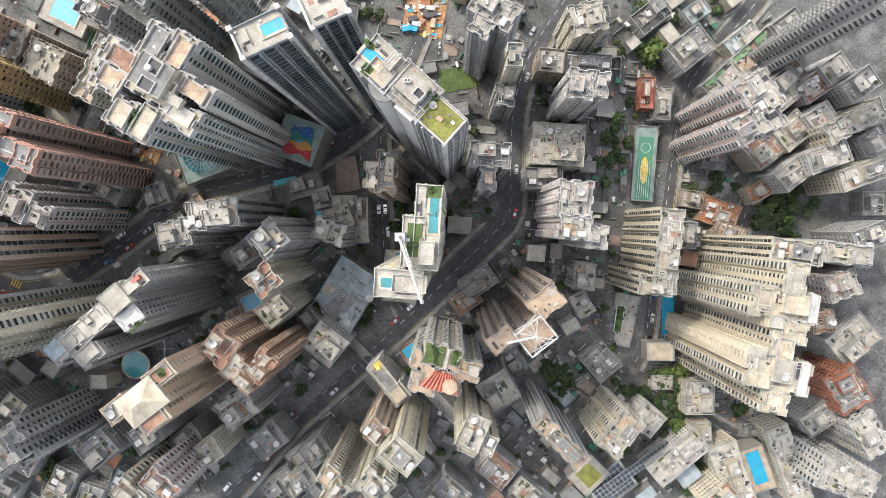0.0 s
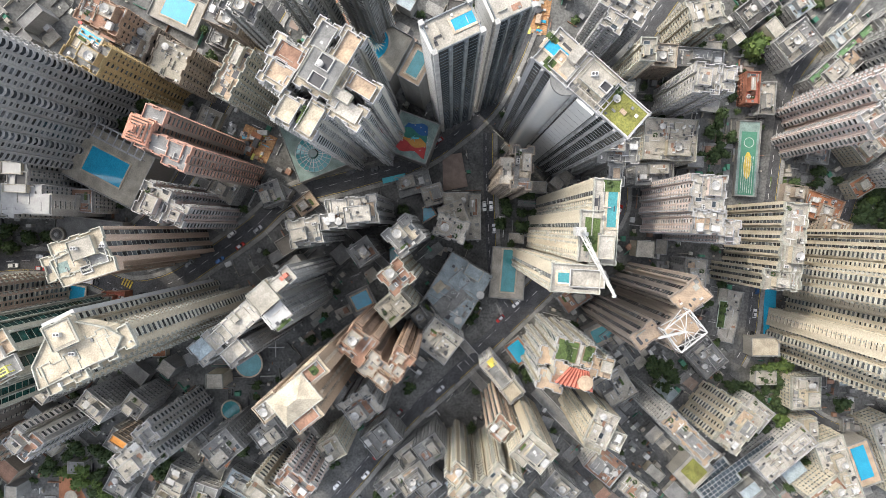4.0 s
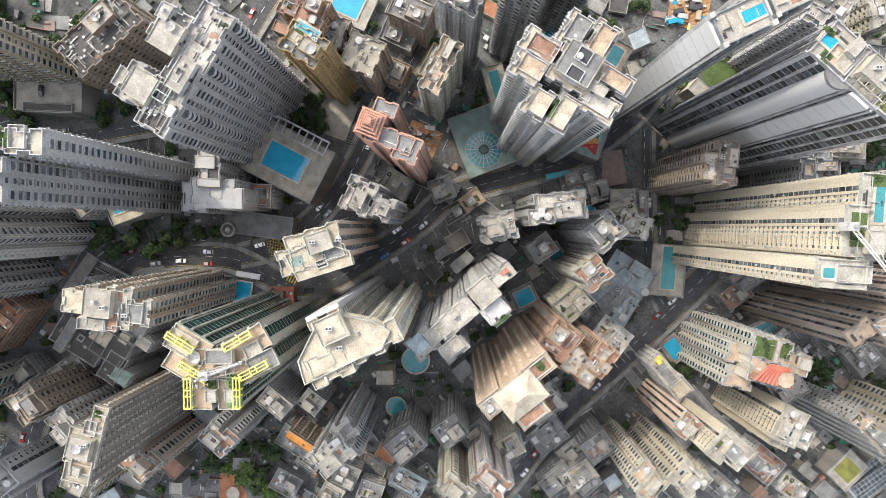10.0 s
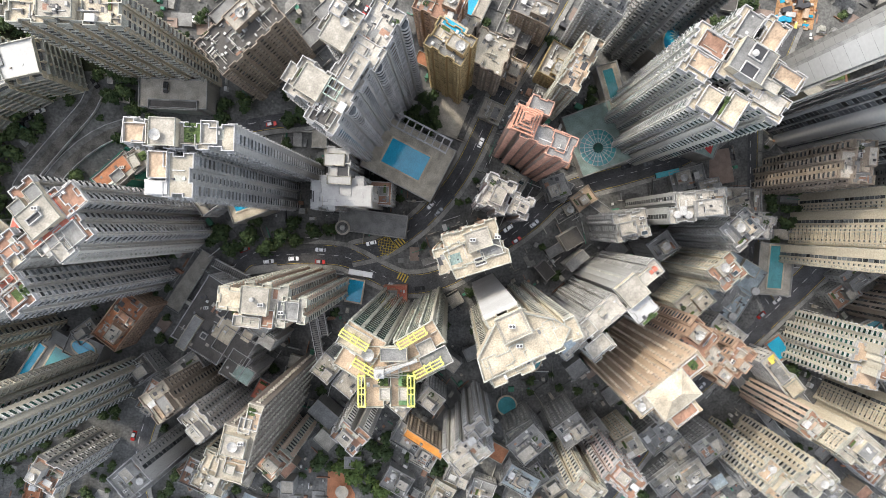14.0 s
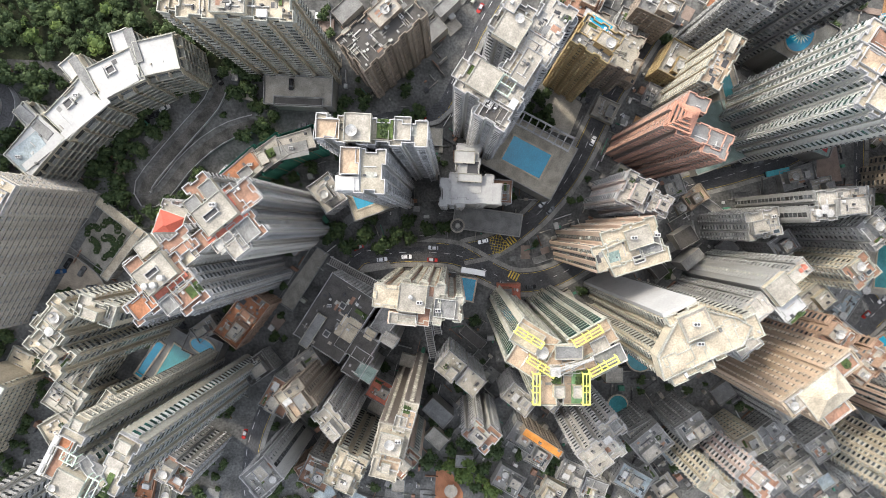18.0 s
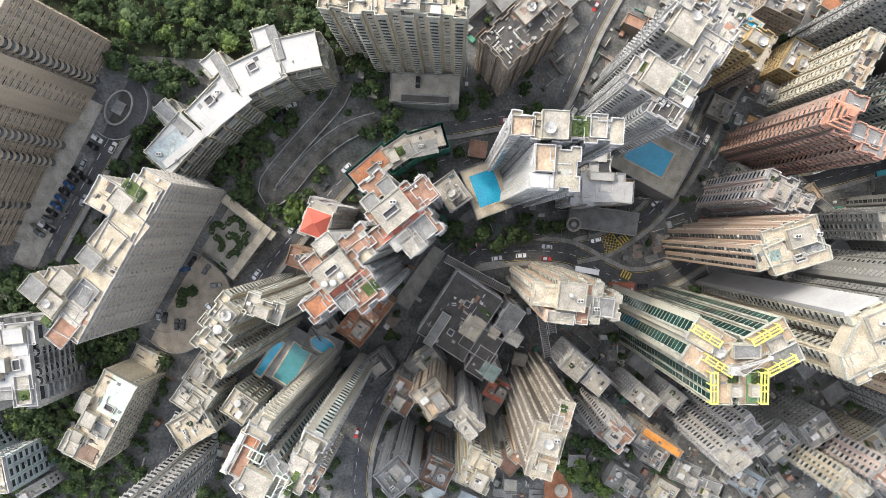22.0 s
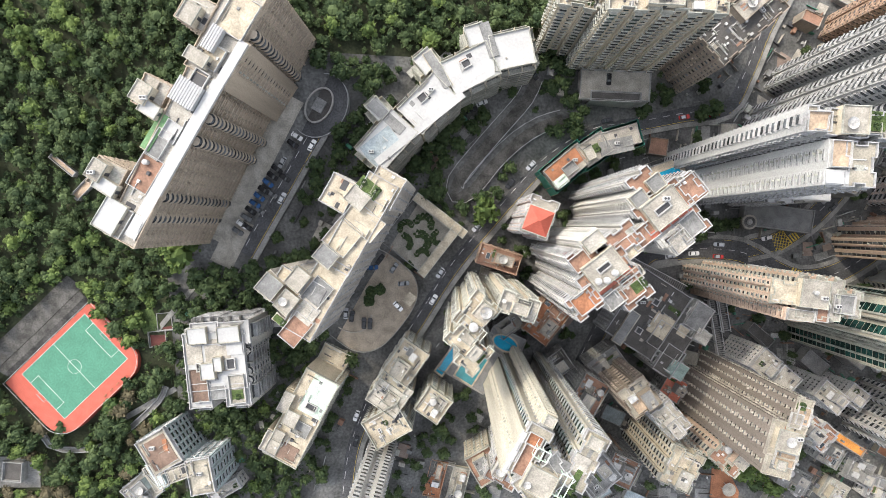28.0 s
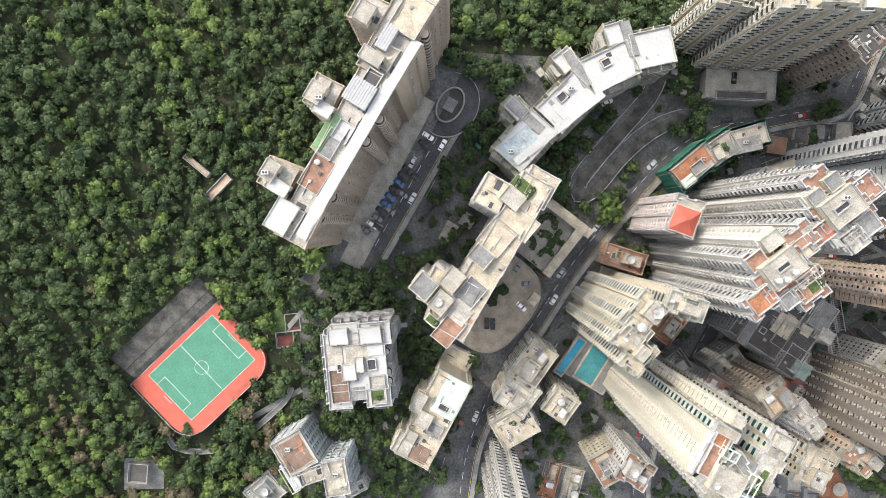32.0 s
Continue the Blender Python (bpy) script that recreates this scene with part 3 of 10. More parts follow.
def furnish(t, m, w, d, wall, roof, rnd, main, extra):
    """Puts roof houses, tanks, coolers, pipes, planters and canopies on one wing's roof."""
    def at(x, y, a=0.0):
        return m @ Matrix.Translation((x, y, 0.0)) @ Matrix.Rotation(a, 4, "Z")
    done = []

    def place(pw, pd):
        for _ in range(14):
            x, y = rnd.uniform(-w / 2 + pw / 2 + 0.7, w / 2 - pw / 2 - 0.7) if w > pw + 1.5 else None, rnd.uniform(-d / 2 + pd / 2 + 0.7, d / 2 - pd / 2 - 0.7) if d > pd + 1.5 else None
            if x is None or y is None:
                return None
            if all(abs(x - a) > (pw + c) / 2 + 0.3 or abs(y - b) > (pd + e) / 2 + 0.3 for a, b, c, e in done):
                done.append((x, y, pw, pd))
                return x, y
        return None
    big = min(w, d)
    clutter(extra, m, w, d, rnd)
    # a tiled terrace in another tone
    if big > 6 and rnd.random() < 0.6:
        tw, td = w * rnd.uniform(0.28, 0.5), d * rnd.uniform(0.35, 0.6)
        p = place(tw, td)
        if p:
            part("terrace", Shape().box(-tw / 2, tw / 2, -td / 2, td / 2, 0.0, 0.12).mesh("terrace", [ROOF[rnd.choice(("terracotta", "tan", "grey", "pale", "cream", "pale"))]]), t, at(*p))
            part("terrace_wall", ring_mesh("terrace_wall", tw, td, 0.9, TRIM[wall], 0.2, 0.0, 0.05), t, at(*p))
            done.pop()
    if (main and big > 5) or (big > 6 and rnd.random() < 0.45):
        hw, hd = (min(w * rnd.uniform(0.3, 0.5), 10), min(d * rnd.uniform(0.4, 0.6), 6.5)) if main else (min(w * 0.4, 5), min(d * 0.42, 3.6))
        p = place(hw, hd)
        if p:
            h = rnd.uniform(2.4, 4.5)
            roof_house(t, at(*p), hw, hd, h, wall, rnd.choice(("pale", "white", "grey", "pale")), rnd)
            top = m @ Matrix.Translation((p[0], p[1], h + 0.05))
            clutter(extra, top, hw, hd, rnd, 1.6)
            if rnd.random() < 0.35 and main and hd > 4:
                part("satellite_dish", DISH, t, top @ Matrix.Translation((rnd.uniform(-0.15, 0.15) * hw, 0, 0.0)) @ Matrix.Rotation(rnd.uniform(0, 6.28), 4, "Z"))
    for _ in range(rnd.choice((0, 1, 1, 2)) + (1 if main else 0)):
        name, me, pw, pd = rnd.choice((("cooling_unit", COOLER, 1.9, 1.2), ("water_tank", BOXTANK, 2.9, 2.2), ("water_tank", TANK, 2.9, 2.9), ("pipe_run", PIPES, 6.2, 0.8),
                                       ("planter", PLANTER, 3.3, 1.1), ("canopy", AWNING, 3.3, 2.5), ("skylight", SKYLIGHT, 2.5, 1.7), ("shrub", SHRUBS[0], 1.6, 1.6)))
        turn = rnd.random() < 0.5
        p = place(pd, pw) if turn else place(pw, pd)
        if p:
            part(name, me, t, at(*p, math.pi / 2 if turn else 0.0))


TOWERS = {}
OCC, ROADS = [], []    # footprints (x, y, turn, width, depth) and road lines (points, half width)


def occupied(x, y, gap=0.5):
    for ox, oy, r, w, d in OCC:
        dx, dy = x - ox, y - oy
        if abs(dx) + abs(dy) > w + d + gap * 2:
            continue
        c, s = math.cos(r), math.sin(r)
        if abs(dx * c + dy * s) < w / 2 + gap and abs(dy * c - dx * s) < d / 2 + gap:
            return True
    return any((x - px) ** 2 + (y - py) ** 2 < (h + gap) ** 2 for line, h in ROADS for px, py in line)


STEP = {"bay": 3.4, "plain": 3.1, "slot": 3.4, "rib": 3.3, "fin": 3.9, "strip": 3.4, "panel": 2.9, "dots": 3.4, "band": 3.8, "slab": 4.6, "balcony": 3.4}


def tower(label, x, y, rot, z0, z1, wall, facade, roof, plan, steps=True, furnished=True, rounds=()):
    rnd, odd = random.Random(round(x * 7 + y * 13)), random.Random(round(x * 11 - y * 3))
    tall = z1 - z0 > 35
    t = empty("apartment_tower" if tall else "low_block", pose(x, y, z1, 0, 0, rot), label, "tower" if tall else "building")
    wings = [(p[0], p[1], p[2], p[3], radians(p[4]) if len(p) > 4 else 0.0) for p in plan]
    drops = [p[5] if len(p) > 5 else 0.0 for p in plan]
    low, extra, singles = Joined(), Joined(), 0
    kind = facade if facade != "none" else "plain" if z1 - z0 > 9 else None
    step = STEP[kind or "plain"]
    deep = {"bay": 0.9, "balcony": 0.8, "plain": 0.7, "rib": 0.5, "fin": 0.4, "strip": 0.5}.get(kind, 0.0) if tall else 0.0
    for k, (wx, wy, w, d, r) in enumerate(wings):
        dz = -0.13 * k - (rnd.choice((0, 0, 1.5, 3.0)) if k > 1 and steps and furnished else 0) - drops[k]
        m = Matrix.Translation((wx, wy, dz)) @ Matrix.Rotation(r, 4, "Z")
        ca, sa = math.cos(radians(rot)), math.sin(radians(rot))
        OCC.append((x + wx * ca - wy * sa, y + wx * sa + wy * ca, radians(rot) + r, w, d))
        outline = bay_outline(w, d, step, deep) if deep and min(w, d) > 4 else pier_outline(w, d, 0.12)
        cut = deep if deep and min(w, d) > 4 else 0.0
        part("wall", Shape().prism(outline, z0 - 7 - z1 - dz, -0.25).mesh("wall", [WALL[wall]]), t, m)
        rk = roof if k == 0 or not furnished or rnd.random() < 0.6 else rnd.choice(("white", "pale", roof))
        part("roof", Shape().prism(inset(outline, 0.1), -0.3, 0.0).mesh("roof", [ROOF[rk]]), t, m)
        part("parapet", wall_ring(inset(outline, -0.08), inset(outline, 0.18), -0.7, rnd.uniform(0.9, 1.4) if furnished else 0.8, "parapet", TRIM[wall]), t, m)
        if wall == "glass":
            for px in (-w / 2, w / 2):
                for py in (-d / 2, d / 2):
                    part("corner_pier", Shape().box(px - 0.7, px + 0.7, py - 0.7, py + 0.7, z0 - z1 - dz, 1.6).mesh("corner_pier", [WHITE]), t, m)
        if furnished:
            furnish(t, m, w, d, wall, roof, rnd, k == 0, extra)
        else:
            clutter(extra, m, w, d, rnd, 0.12 if roof == "bright" else 0.4)
        if not kind:
            continue
        floors = max(1, int((z1 - z0 + dz - 2.0) / STOREY))
        for side in range(4):
            length, depth = (w, d) if side % 2 == 0 else (d, w)
            n = bays(length, step)
            a = side * math.pi / 2
            for j in range(n):
                u = -length / 2 + (j + 0.5) * length / n
                v0 = -depth / 2 + (cut if j % 2 else 0.0)
                lx, ly = u * math.cos(a) - v0 * math.sin(a), u * math.sin(a) + v0 * math.cos(a)
                ox, oy = lx + 0.8 * math.sin(a), ly - 0.8 * math.cos(a)
                if inside(wx + ox * math.cos(r) - oy * math.sin(r), wy + ox * math.sin(r) + oy * math.cos(r), wings, k):
                    continue
                kk = kind
                if kind == "balcony":
                    kk = "round" if j % 4 == 2 and length > 14 else "bay"
                if j % 2 and cut:
                    kk = "recess" if kind in ("bay", "balcony", "plain") else kind
                if kind == "panel":      # broad plain walls with a window strip and small windows between
                    if j % 5 == 0:
                        continue
                    kk = "strip" if j % 5 == 1 else "slot" if j % 5 == 3 else "plain"
                elif kind == "dots" and j == 0 and n > 3:
                    kk = "bay"
                elif length / n < 2.4:
                    kk = "recess"
                if (k, side, j) in rounds:
                    kk = "round"
                sx = min(1.15, length / n / step)
                v, f, i, me, rest = unit(kk, wall)
                for q in range(floors):
                    if odd.random() < 0.1 and kind not in ("band", "fin", "slab"):
                        low.add(*unit("cooler", wall)[:3], m @ Matrix.Translation((lx, ly, -0.7 - STOREY * (q + 1))) @ Matrix.Rotation(a, 4, "Z") @ Matrix.Translation((odd.uniform(-1.0, 1.0), -0.02, odd.uniform(-0.1, 0.3))))
                    mq = m @ Matrix.Translation((lx, ly, -0.7 - STOREY * (q + 1))) @ Matrix.Rotation(a, 4, "Z") @ Matrix.Diagonal((sx, 1, 1, 1))
                    if q == 0 and tall and singles < 8:
                        part("window", me, t, mq)
                        singles += 1
                        if rest:
                            low.add(*rest, mq)
                    else:
                        low.add(v, f, i, mq)
    if low.n:
        tagged(part("glazing", low.mesh("glazing", [glass_for(wall), TRIM[wall], WALL[wall]]), t), kind="stuff")
    if extra.n:
        tagged(part("roof_clutter", extra.mesh("roof_clutter", CLUTTER_MATS), t), kind="stuff")
    TOWERS[label] = t
    return t




def dress(label, items):
    """Terraces, houses, wells (shade as dark blocks), tanks and dishes that belong to one tower's roof: (kind, x, y, w,
    d, turn, tone, height).
    """
    t = TOWERS[label]
    for k_, (kind, x, y, w, d, r, tone, h) in enumerate(items):
        h += 0.012 * k_
        m = Matrix.Translation((x, y, 0)) @ Matrix.Rotation(radians(r), 4, "Z")
        if kind in ("terrace", "floor_pad"):
            part(kind, Shape().box(-w / 2, w / 2, -d / 2, d / 2, -0.2, 0.1 + h).mesh(kind, [ROOF[tone]]), t, m)
            if kind == "terrace":
                part("terrace_wall", ring_mesh("terrace_wall", w, d, 1.0 + h, WHITE, 0.17, 0.0, 0.1), t, m)
        elif kind == "roof_house":
            roof_house(t, m, w, d, h, "cream", tone, None)
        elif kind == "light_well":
            # no opening: a solid block whose dark colour stands for the shaded depth
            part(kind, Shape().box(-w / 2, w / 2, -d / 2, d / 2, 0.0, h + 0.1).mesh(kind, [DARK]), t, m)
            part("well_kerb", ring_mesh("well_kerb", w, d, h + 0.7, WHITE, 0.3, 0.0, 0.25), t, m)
        elif kind == "plant_bed":
            part(kind, Shape().box(-w / 2, w / 2, -d / 2, d / 2, 0.0, 0.4 + h).mesh(kind, [LAWN]), t, m)
            for k in range(max(1, int(w * d / 9))):
                g = random.Random(k + round(x * 9))
                part("shrub", SHRUBS[k % 3], t, m @ Matrix.Translation((g.uniform(-0.4, 0.4) * w, g.uniform(-0.4, 0.4) * d, 0.3 + h)))
        elif kind == "louvre":
            s = Shape().box(-w / 2, w / 2, -d / 2, d / 2, 0.0, 2.4)
            for k in range(int(w / 0.8)):
                s.box(-w / 2 + 0.8 * k, -w / 2 + 0.8 * k + 0.45, -d / 2 - 0.15, d / 2 + 0.15, 2.4, 2.6)
            part("roof_canopy", s.mesh("roof_canopy", [ROOF[tone]]), t, m)
        elif kind == "steel_frame":
            s = Shape()
            n = max(2, int(w / 2.2))
            for k in range(n + 1):
                u = -w / 2 + k * w / n
                s.box(u - 0.12, u + 0.12, -d / 2, d / 2, 2.5, 2.75)
                for v in (-d / 2 + 0.1, d / 2 - 0.1):
                    s.box(u - 0.12, u + 0.12, v - 0.12, v + 0.12, 0, 2.5)
            for v in (-d / 2, d / 2 - 0.25):
                s.box(-w / 2, w / 2, v, v + 0.25, 2.5, 2.8)
            part(kind, s.mesh(kind, [ROOF[tone]]), t, m)
        elif kind == "satellite_dish":
            part(kind, DISH, t, m @ Matrix.Translation((0, 0, h)) @ Matrix.Diagonal((w / 3.4, w / 3.4, w / 3.4, 1)))
        elif kind == "water_tank":
            part(kind, TANK, t, m @ Matrix.Translation((0, 0, h)) @ Matrix.Diagonal((w / 2.6, w / 2.6, 0.8, 1)))
        elif kind == "cooling_unit":
            part(kind, COOLER, t, m @ Matrix.Translation((0, 0, h)))


def drum_stack(label, x, y, r, depth, wall="slabtan"):
    """A column of round balconies down a facade, with a solid front and dark gap at each storey."""
    t = TOWERS[label]
    s = Shape().disc(x, y, r * 0.72, -depth, -1.5, 2, 14, top=1)
    for k in range(int(depth / STOREY) - 1):
        z = -2.6 - STOREY * k
        s.disc(x, y, r, z - 1.15, z, 1, 18)
        s.disc(x, y, r - 0.2, z, z + 0.03, 2, 16)
    part("balcony_column", s.mesh("balcony_column", [WALL[wall], WALL[wall], GLASS]), t)


def netting(label, plan, depth):
    """Green debris netting on bamboo poles round a low block."""
    t = TOWERS[label]
    for x, y, w, d, r in plan:
        m = Matrix.Translation((x, y, 0)) @ Matrix.Rotation(radians(r), 4, "Z")
        a, c = w / 2 + 1.3, d / 2 + 1.3
        rnd, pts = random.Random(round(w * 10)), []
        for (x0, y0), (x1, y1) in zip(((-a, -c), (a, -c), (a, c), (-a, c)), ((a, -c), (a, c), (-a, c), (-a, -c))):
            n = max(2, int(math.hypot(x1 - x0, y1 - y0) / 1.5))
            pts += [(x0 + (x1 - x0) * k / n + rnd.uniform(-0.15, 0.15), y0 + (y1 - y0) * k / n + rnd.uniform(-0.15, 0.15)) for k in range(n)]
        part("netting", wall_ring(pts, [(px * 0.985, py * 0.985) for px, py in pts], -depth, -0.6, "netting", NETTING), t, m, "green debris netting")
        for px, py in pts[::4]:
            part("scaffold_pole", Shape().beam((px * 1.01, py * 1.01, -depth), (px * 1.01, py * 1.01, 1.2), 0.07).mesh("scaffold_pole", [ROOF["tan"]]), t, m)


def smooth_column(label, x, y, r, depth, mat):
    """A rounded, smoothly clad column that runs the whole height of a tower."""
    part("round_column", Shape().disc(x, y, r, -depth, -1.0, n=36).mesh("round_column", [mat]), TOWERS[label], label="smooth silver rounded column")
    part("column_cap", Shape().disc(x, y, r + 0.15, -1.1, 0.02, n=36).mesh("column_cap", [ROOF["grey"]]), TOWERS[label])


def crown(label, corners, depth, roof, lift=0.45):
    """A crown storey with an angled outline (corners counter-clockwise on the plan) over a tower's wings."""
    t = TOWERS[label]
    back = t.matrix_world.inverted()
    pts = [tuple((back @ Vector((px, py, 0))).xy) for px, py in corners]
    n = len(pts)

    def moved(d):
        out = []
        for k in range(n):
            a, b, c = Vector(pts[k - 1]), Vector(pts[k]), Vector(pts[(k + 1) % n])
            u, v = (b - a).normalized(), (c - b).normalized()
            m = Vector((-u.y - v.y, u.x + v.x)).normalized()
            out.append(tuple(b + m * d / max(0.4, m.dot(Vector((-u.y, u.x))))))
        return out
    mat = [o for o in t.children if o.name.startswith("wall")][0].data.materials[0]
    part("crown_wall", Shape().prism(pts, -depth, lift - 0.1).mesh("crown_wall", [mat]), t)
    part("crown_roof", Shape().prism(moved(0.25), lift - 0.3, lift).mesh("crown_roof", [ROOF[roof]]), t)
    part("crown_parapet", wall_ring(moved(-0.1), moved(0.25), lift - 0.6, lift + 0.8, "crown_parapet", TRIM["cream"]), t)


def bump_out(label, x, y, w, d, r, depth):
    """A narrow projecting part of a block, with its own walls, small windows and roof edge."""
    t = TOWERS[label]
    m = Matrix.Translation((x, y, -0.06)) @ Matrix.Rotation(radians(r), 4, "Z")
    mat = [o for o in t.children if o.name.startswith("wall")][0].data.materials[0]
    part("wall", Shape().prism(pier_outline(w, d, 0.1), -depth, -0.1).mesh("wall", [mat]), t, m)
    j = Joined()
    v, f, i, me, rest = unit("slot", "cream")
    for side in range(4):
        a = side * math.pi / 2
        out, length = (d / 2, w) if side % 2 == 0 else (w / 2, d)
        if length > 3:
            for q in range(int((depth - 2) / STOREY)):
                j.add(v, f, i, m @ Matrix.Rotation(a, 4, "Z") @ Matrix.Translation((0, -out, -0.7 - STOREY * (q + 1))) @ Matrix.Diagonal((min(1, length / 4), 1, 1, 1)))
    if j.n:
        tagged(part("glazing", j.mesh("glazing", [GLASS, TRIM["cream"], mat]), t), kind="stuff")
tower("pink and white apartment tower with a stepped roof", 118.9, 50.4, 32, -39.4, 30.6, "pinkwhite", "bay", "pale", [(0, 0, 13.8, 16), (-9.2, -8, 12.9, 11.1), (0.1, -9.5, 10.2, 12.4)])
tower("white low block with white flat roof", 171.4, 31.1, 20, -43.3, -12.0, "white", "plain", "white", [(0, 0, 19.3, 10.5)])
tower("cream low block with pale concrete roof", 187.4, 23.3, 20, -44.2, -12.0, "cream", "plain", "pale", [(0, 0, 22, 9.9)])
tower("cream low block with pale concrete roof", 180.2, 46.4, 28, -43.8, -8.0, "cream", "plain", "pale", [(0, 0, 28.3, 9.8)])
tower("white apartment block with cluttered stepped roof", 51.0, 56.1, -8, -29.9, 25.7, "white", "plain", "white", [(0, 0, 10.4, 12.2), (7.5, 1, 7.2, 10.4)])
tower("pale grey apartment tower with small windows", 16.1, 81.3, -32, -24.9, 39.5, "lightgrey", "plain", "pale", [(0, 0, 17.9, 11.1), (-0.7, -8.5, 8.5, 7.3)])
tower("cream apartment tower with pale concrete roof", 23.5, 64.0, -2, -25.5, 39.4, "cream", "plain", "pale", [(0, 0, 5.8, 8.5)])
tower("grey low block with grey flat roof", 22.0, 54.8, -5, -25.3, 12.0, "grey", "plain", "grey", [(0, 0, 8.6, 9.1)])
tower("grey apartment tower with grey flat roof", 14.9, 28.0, -3, -24.8, 30.0, "grey", "plain", "grey", [(0, 0, 16, 10.2), (-0.5, -8.2, 6.7, 11.6)])
tower("cream low block with pale concrete roof", 47.3, 36.6, -4, -28.2, -4.5, "cream", "plain", "pale", [(0, 0, 23.4, 18.3)])
tower("cream low block with pale concrete roof", 57.0, 87.4, 15, -29.6, 10.0, "cream", "plain", "pale", [(0, 0, 14.9, 13.5)])
tower("tan low block with pale concrete roof", 43.6, 72.9, -5, -27.6, -2.0, "tan", "none", "pale", [(0, 0, 11.1, 10.1)])
tower("grey low block with grey flat roof", 60.6, 72.8, -5, -30.2, -6.0, "grey", "plain", "grey", [(0, 0, 20.5, 8.2)])
tower("white and pink tower with red stripe and stepped roof", 46.4, 10.4, -5, -29.4, 38.1, "pinkwhite", "plain", "white", [(0, 0, 13.3, 14.2), (1, -10.6, 12.5, 9.5), (10.2, -13.7, 7.7, 9)])
tower("grey low block with grey flat roof", 41.3, 21.8, 0, -27.3, -8.0, "grey", "plain", "grey", [(0, 0, 17, 9.8)])
tower("cream slab block with ribbed facade", 87.6, -10.3, -6, -34.7, 20.6, "cream", "strip", "pale", [(0, 0, 9.7, 34.7), (-3.5, -14.3, 13.9, 8.3)])
tower("brick low block with red roof", 92.7, 63.2, -3, -35.4, -24.0, "brick", "none", "redroof", [(0, 0, 6.5, 14.7)])
tower("grey low block with pale concrete roof", 100.7, 58.2, -3, -36.6, -26.0, "grey", "none", "pale", [(0, 0, 7.7, 14.8)])
tower("grey low block with grey flat roof", 111.3, 82.9, 38, -37.9, -19.3, "grey", "plain", "grey", [(0, 0, 18.8, 13.9)])
tower("low school block with dark flat roof", 137.4, 75.5, 42, -41.5, -24.6, "grey", "plain", "dark", [(0, 0, 41, 12), (9.6, -2.3, 8.2, 7.1)])
tower("white apartment tower with bay windows and open roof frames", 120.1, -28.9, -10, -39.5, 47.9, "cream", "bay", "cream", [(0, 0, 23.1, 11.1), (5.3, -9.1, 9.9, 8.6), (3, 10.1, 7, 11.9)], furnished=False)
tower("white apartment tower with dish on roof", 117.5, -54.0, -12, -38.8, 49.6, "cream", "bay", "cream", [(0, 0, 22.9, 11.8), (-0.9, 11.1, 8.6, 9.4), (1.1, -10.3, 9.4, 7.8)], furnished=False)
tower("cream apartment tower with pale concrete roof", 134.3, -10.4, -8, -40.4, 30.0, "cream", "strip", "pale", [(0, 0, 20, 8.9)])
tower("pink and white apartment tower with pale concrete roof", 167.8, -25.9, 20, -43.1, 5.0, "pinkwhite", "plain", "pale", [(0, 0, 13.8, 12.3)])
tower("grey low block with pale concrete roof", 183.7, -52.4, 40, -44.0, -12.0, "grey", "plain", "pale", [(0, 0, 20.9, 15.7)])
tower("brick low block with grey flat roof", 179.5, -74.9, 30, -43.8, -8.0, "brick", "plain", "grey", [(0, 0, 15.5, 18.5)])
tower("white low block with white flat roof", 190.1, -95.8, 30, -44.3, -8.0, "white", "plain", "white", [(0, 0, 12.9, 19.6)])
tower("white apartment tower with white flat roof", 175.1, -113.4, -18, -43.5, 0.0, "white", "bay", "white", [(0, 0, 25, 14)])
tower("brown tower topped with a white steel lattice crown", 28.2, -37.2, 38, -26.3, 57.9, "brownglass", "strip", "tan", [(0, 0, 12.2, 9.8), (9.9, 6, 12.2, 9), (-10.3, 5.1, 10.2, 6.7)], furnished=False)
tower("grey low block with grey flat roof", 11.6, -25.5, 35, -24.6, -10.0, "grey", "plain", "grey", [(0, 0, 16.1, 10.4)])
tower("grey low block with terracotta tiled roof", 5.9, -34.1, 35, -24.3, -12.0, "grey", "plain", "terracotta", [(0, 0, 13.1, 9.4)])
tower("low flat podium with a strip of lawn on its roof", 81.7, -45.8, -12, -33.8, -30.5, "grey", "none", "white", [(0, 0, 16.2, 25.6)], furnished=False)
tower("grey low block with grey flat roof", 70.8, -64.9, 40, -32.0, -22.0, "grey", "none", "grey", [(0, 0, 13.5, 15.7)])
tower("white low block with pale concrete roof", 61.0, -36.6, 30, -30.3, -18.0, "white", "none", "pale", [(0, 0, 8, 11.7)])
tower("grey low block with pale concrete roof", 59.8, -22.9, -5, -30.1, -8.0, "grey", "plain", "pale", [(0, 0, 9.8, 11.9)])
tower("white slab block with rows of bay windows", 72.2, -89.8, -38, -32.2, 8.0, "cream", "bay", "pale", [(0, 0, 12.1, 19.4)])
tower("white low block with white flat roof", 91.9, -91.3, -40, -35.3, -17.0, "white", "none", "white", [(0, 0, 12.8, 12.2)])
tower("low white block with rooftop plant", 107.4, -110.8, 40, -37.4, -19.8, "white", "none", "white", [(0, 0, 29.5, 12.4)])
tower("cream low block with white flat roof", 118.0, -82.5, 0, -38.7, -22.0, "cream", "none", "white", [(0, 0, 13.5, 15.7)])
tower("cream low block with pale concrete roof", 120.6, -101.3, 5, -39.0, -24.0, "cream", "none", "pale", [(0, 0, 8.2, 12)])
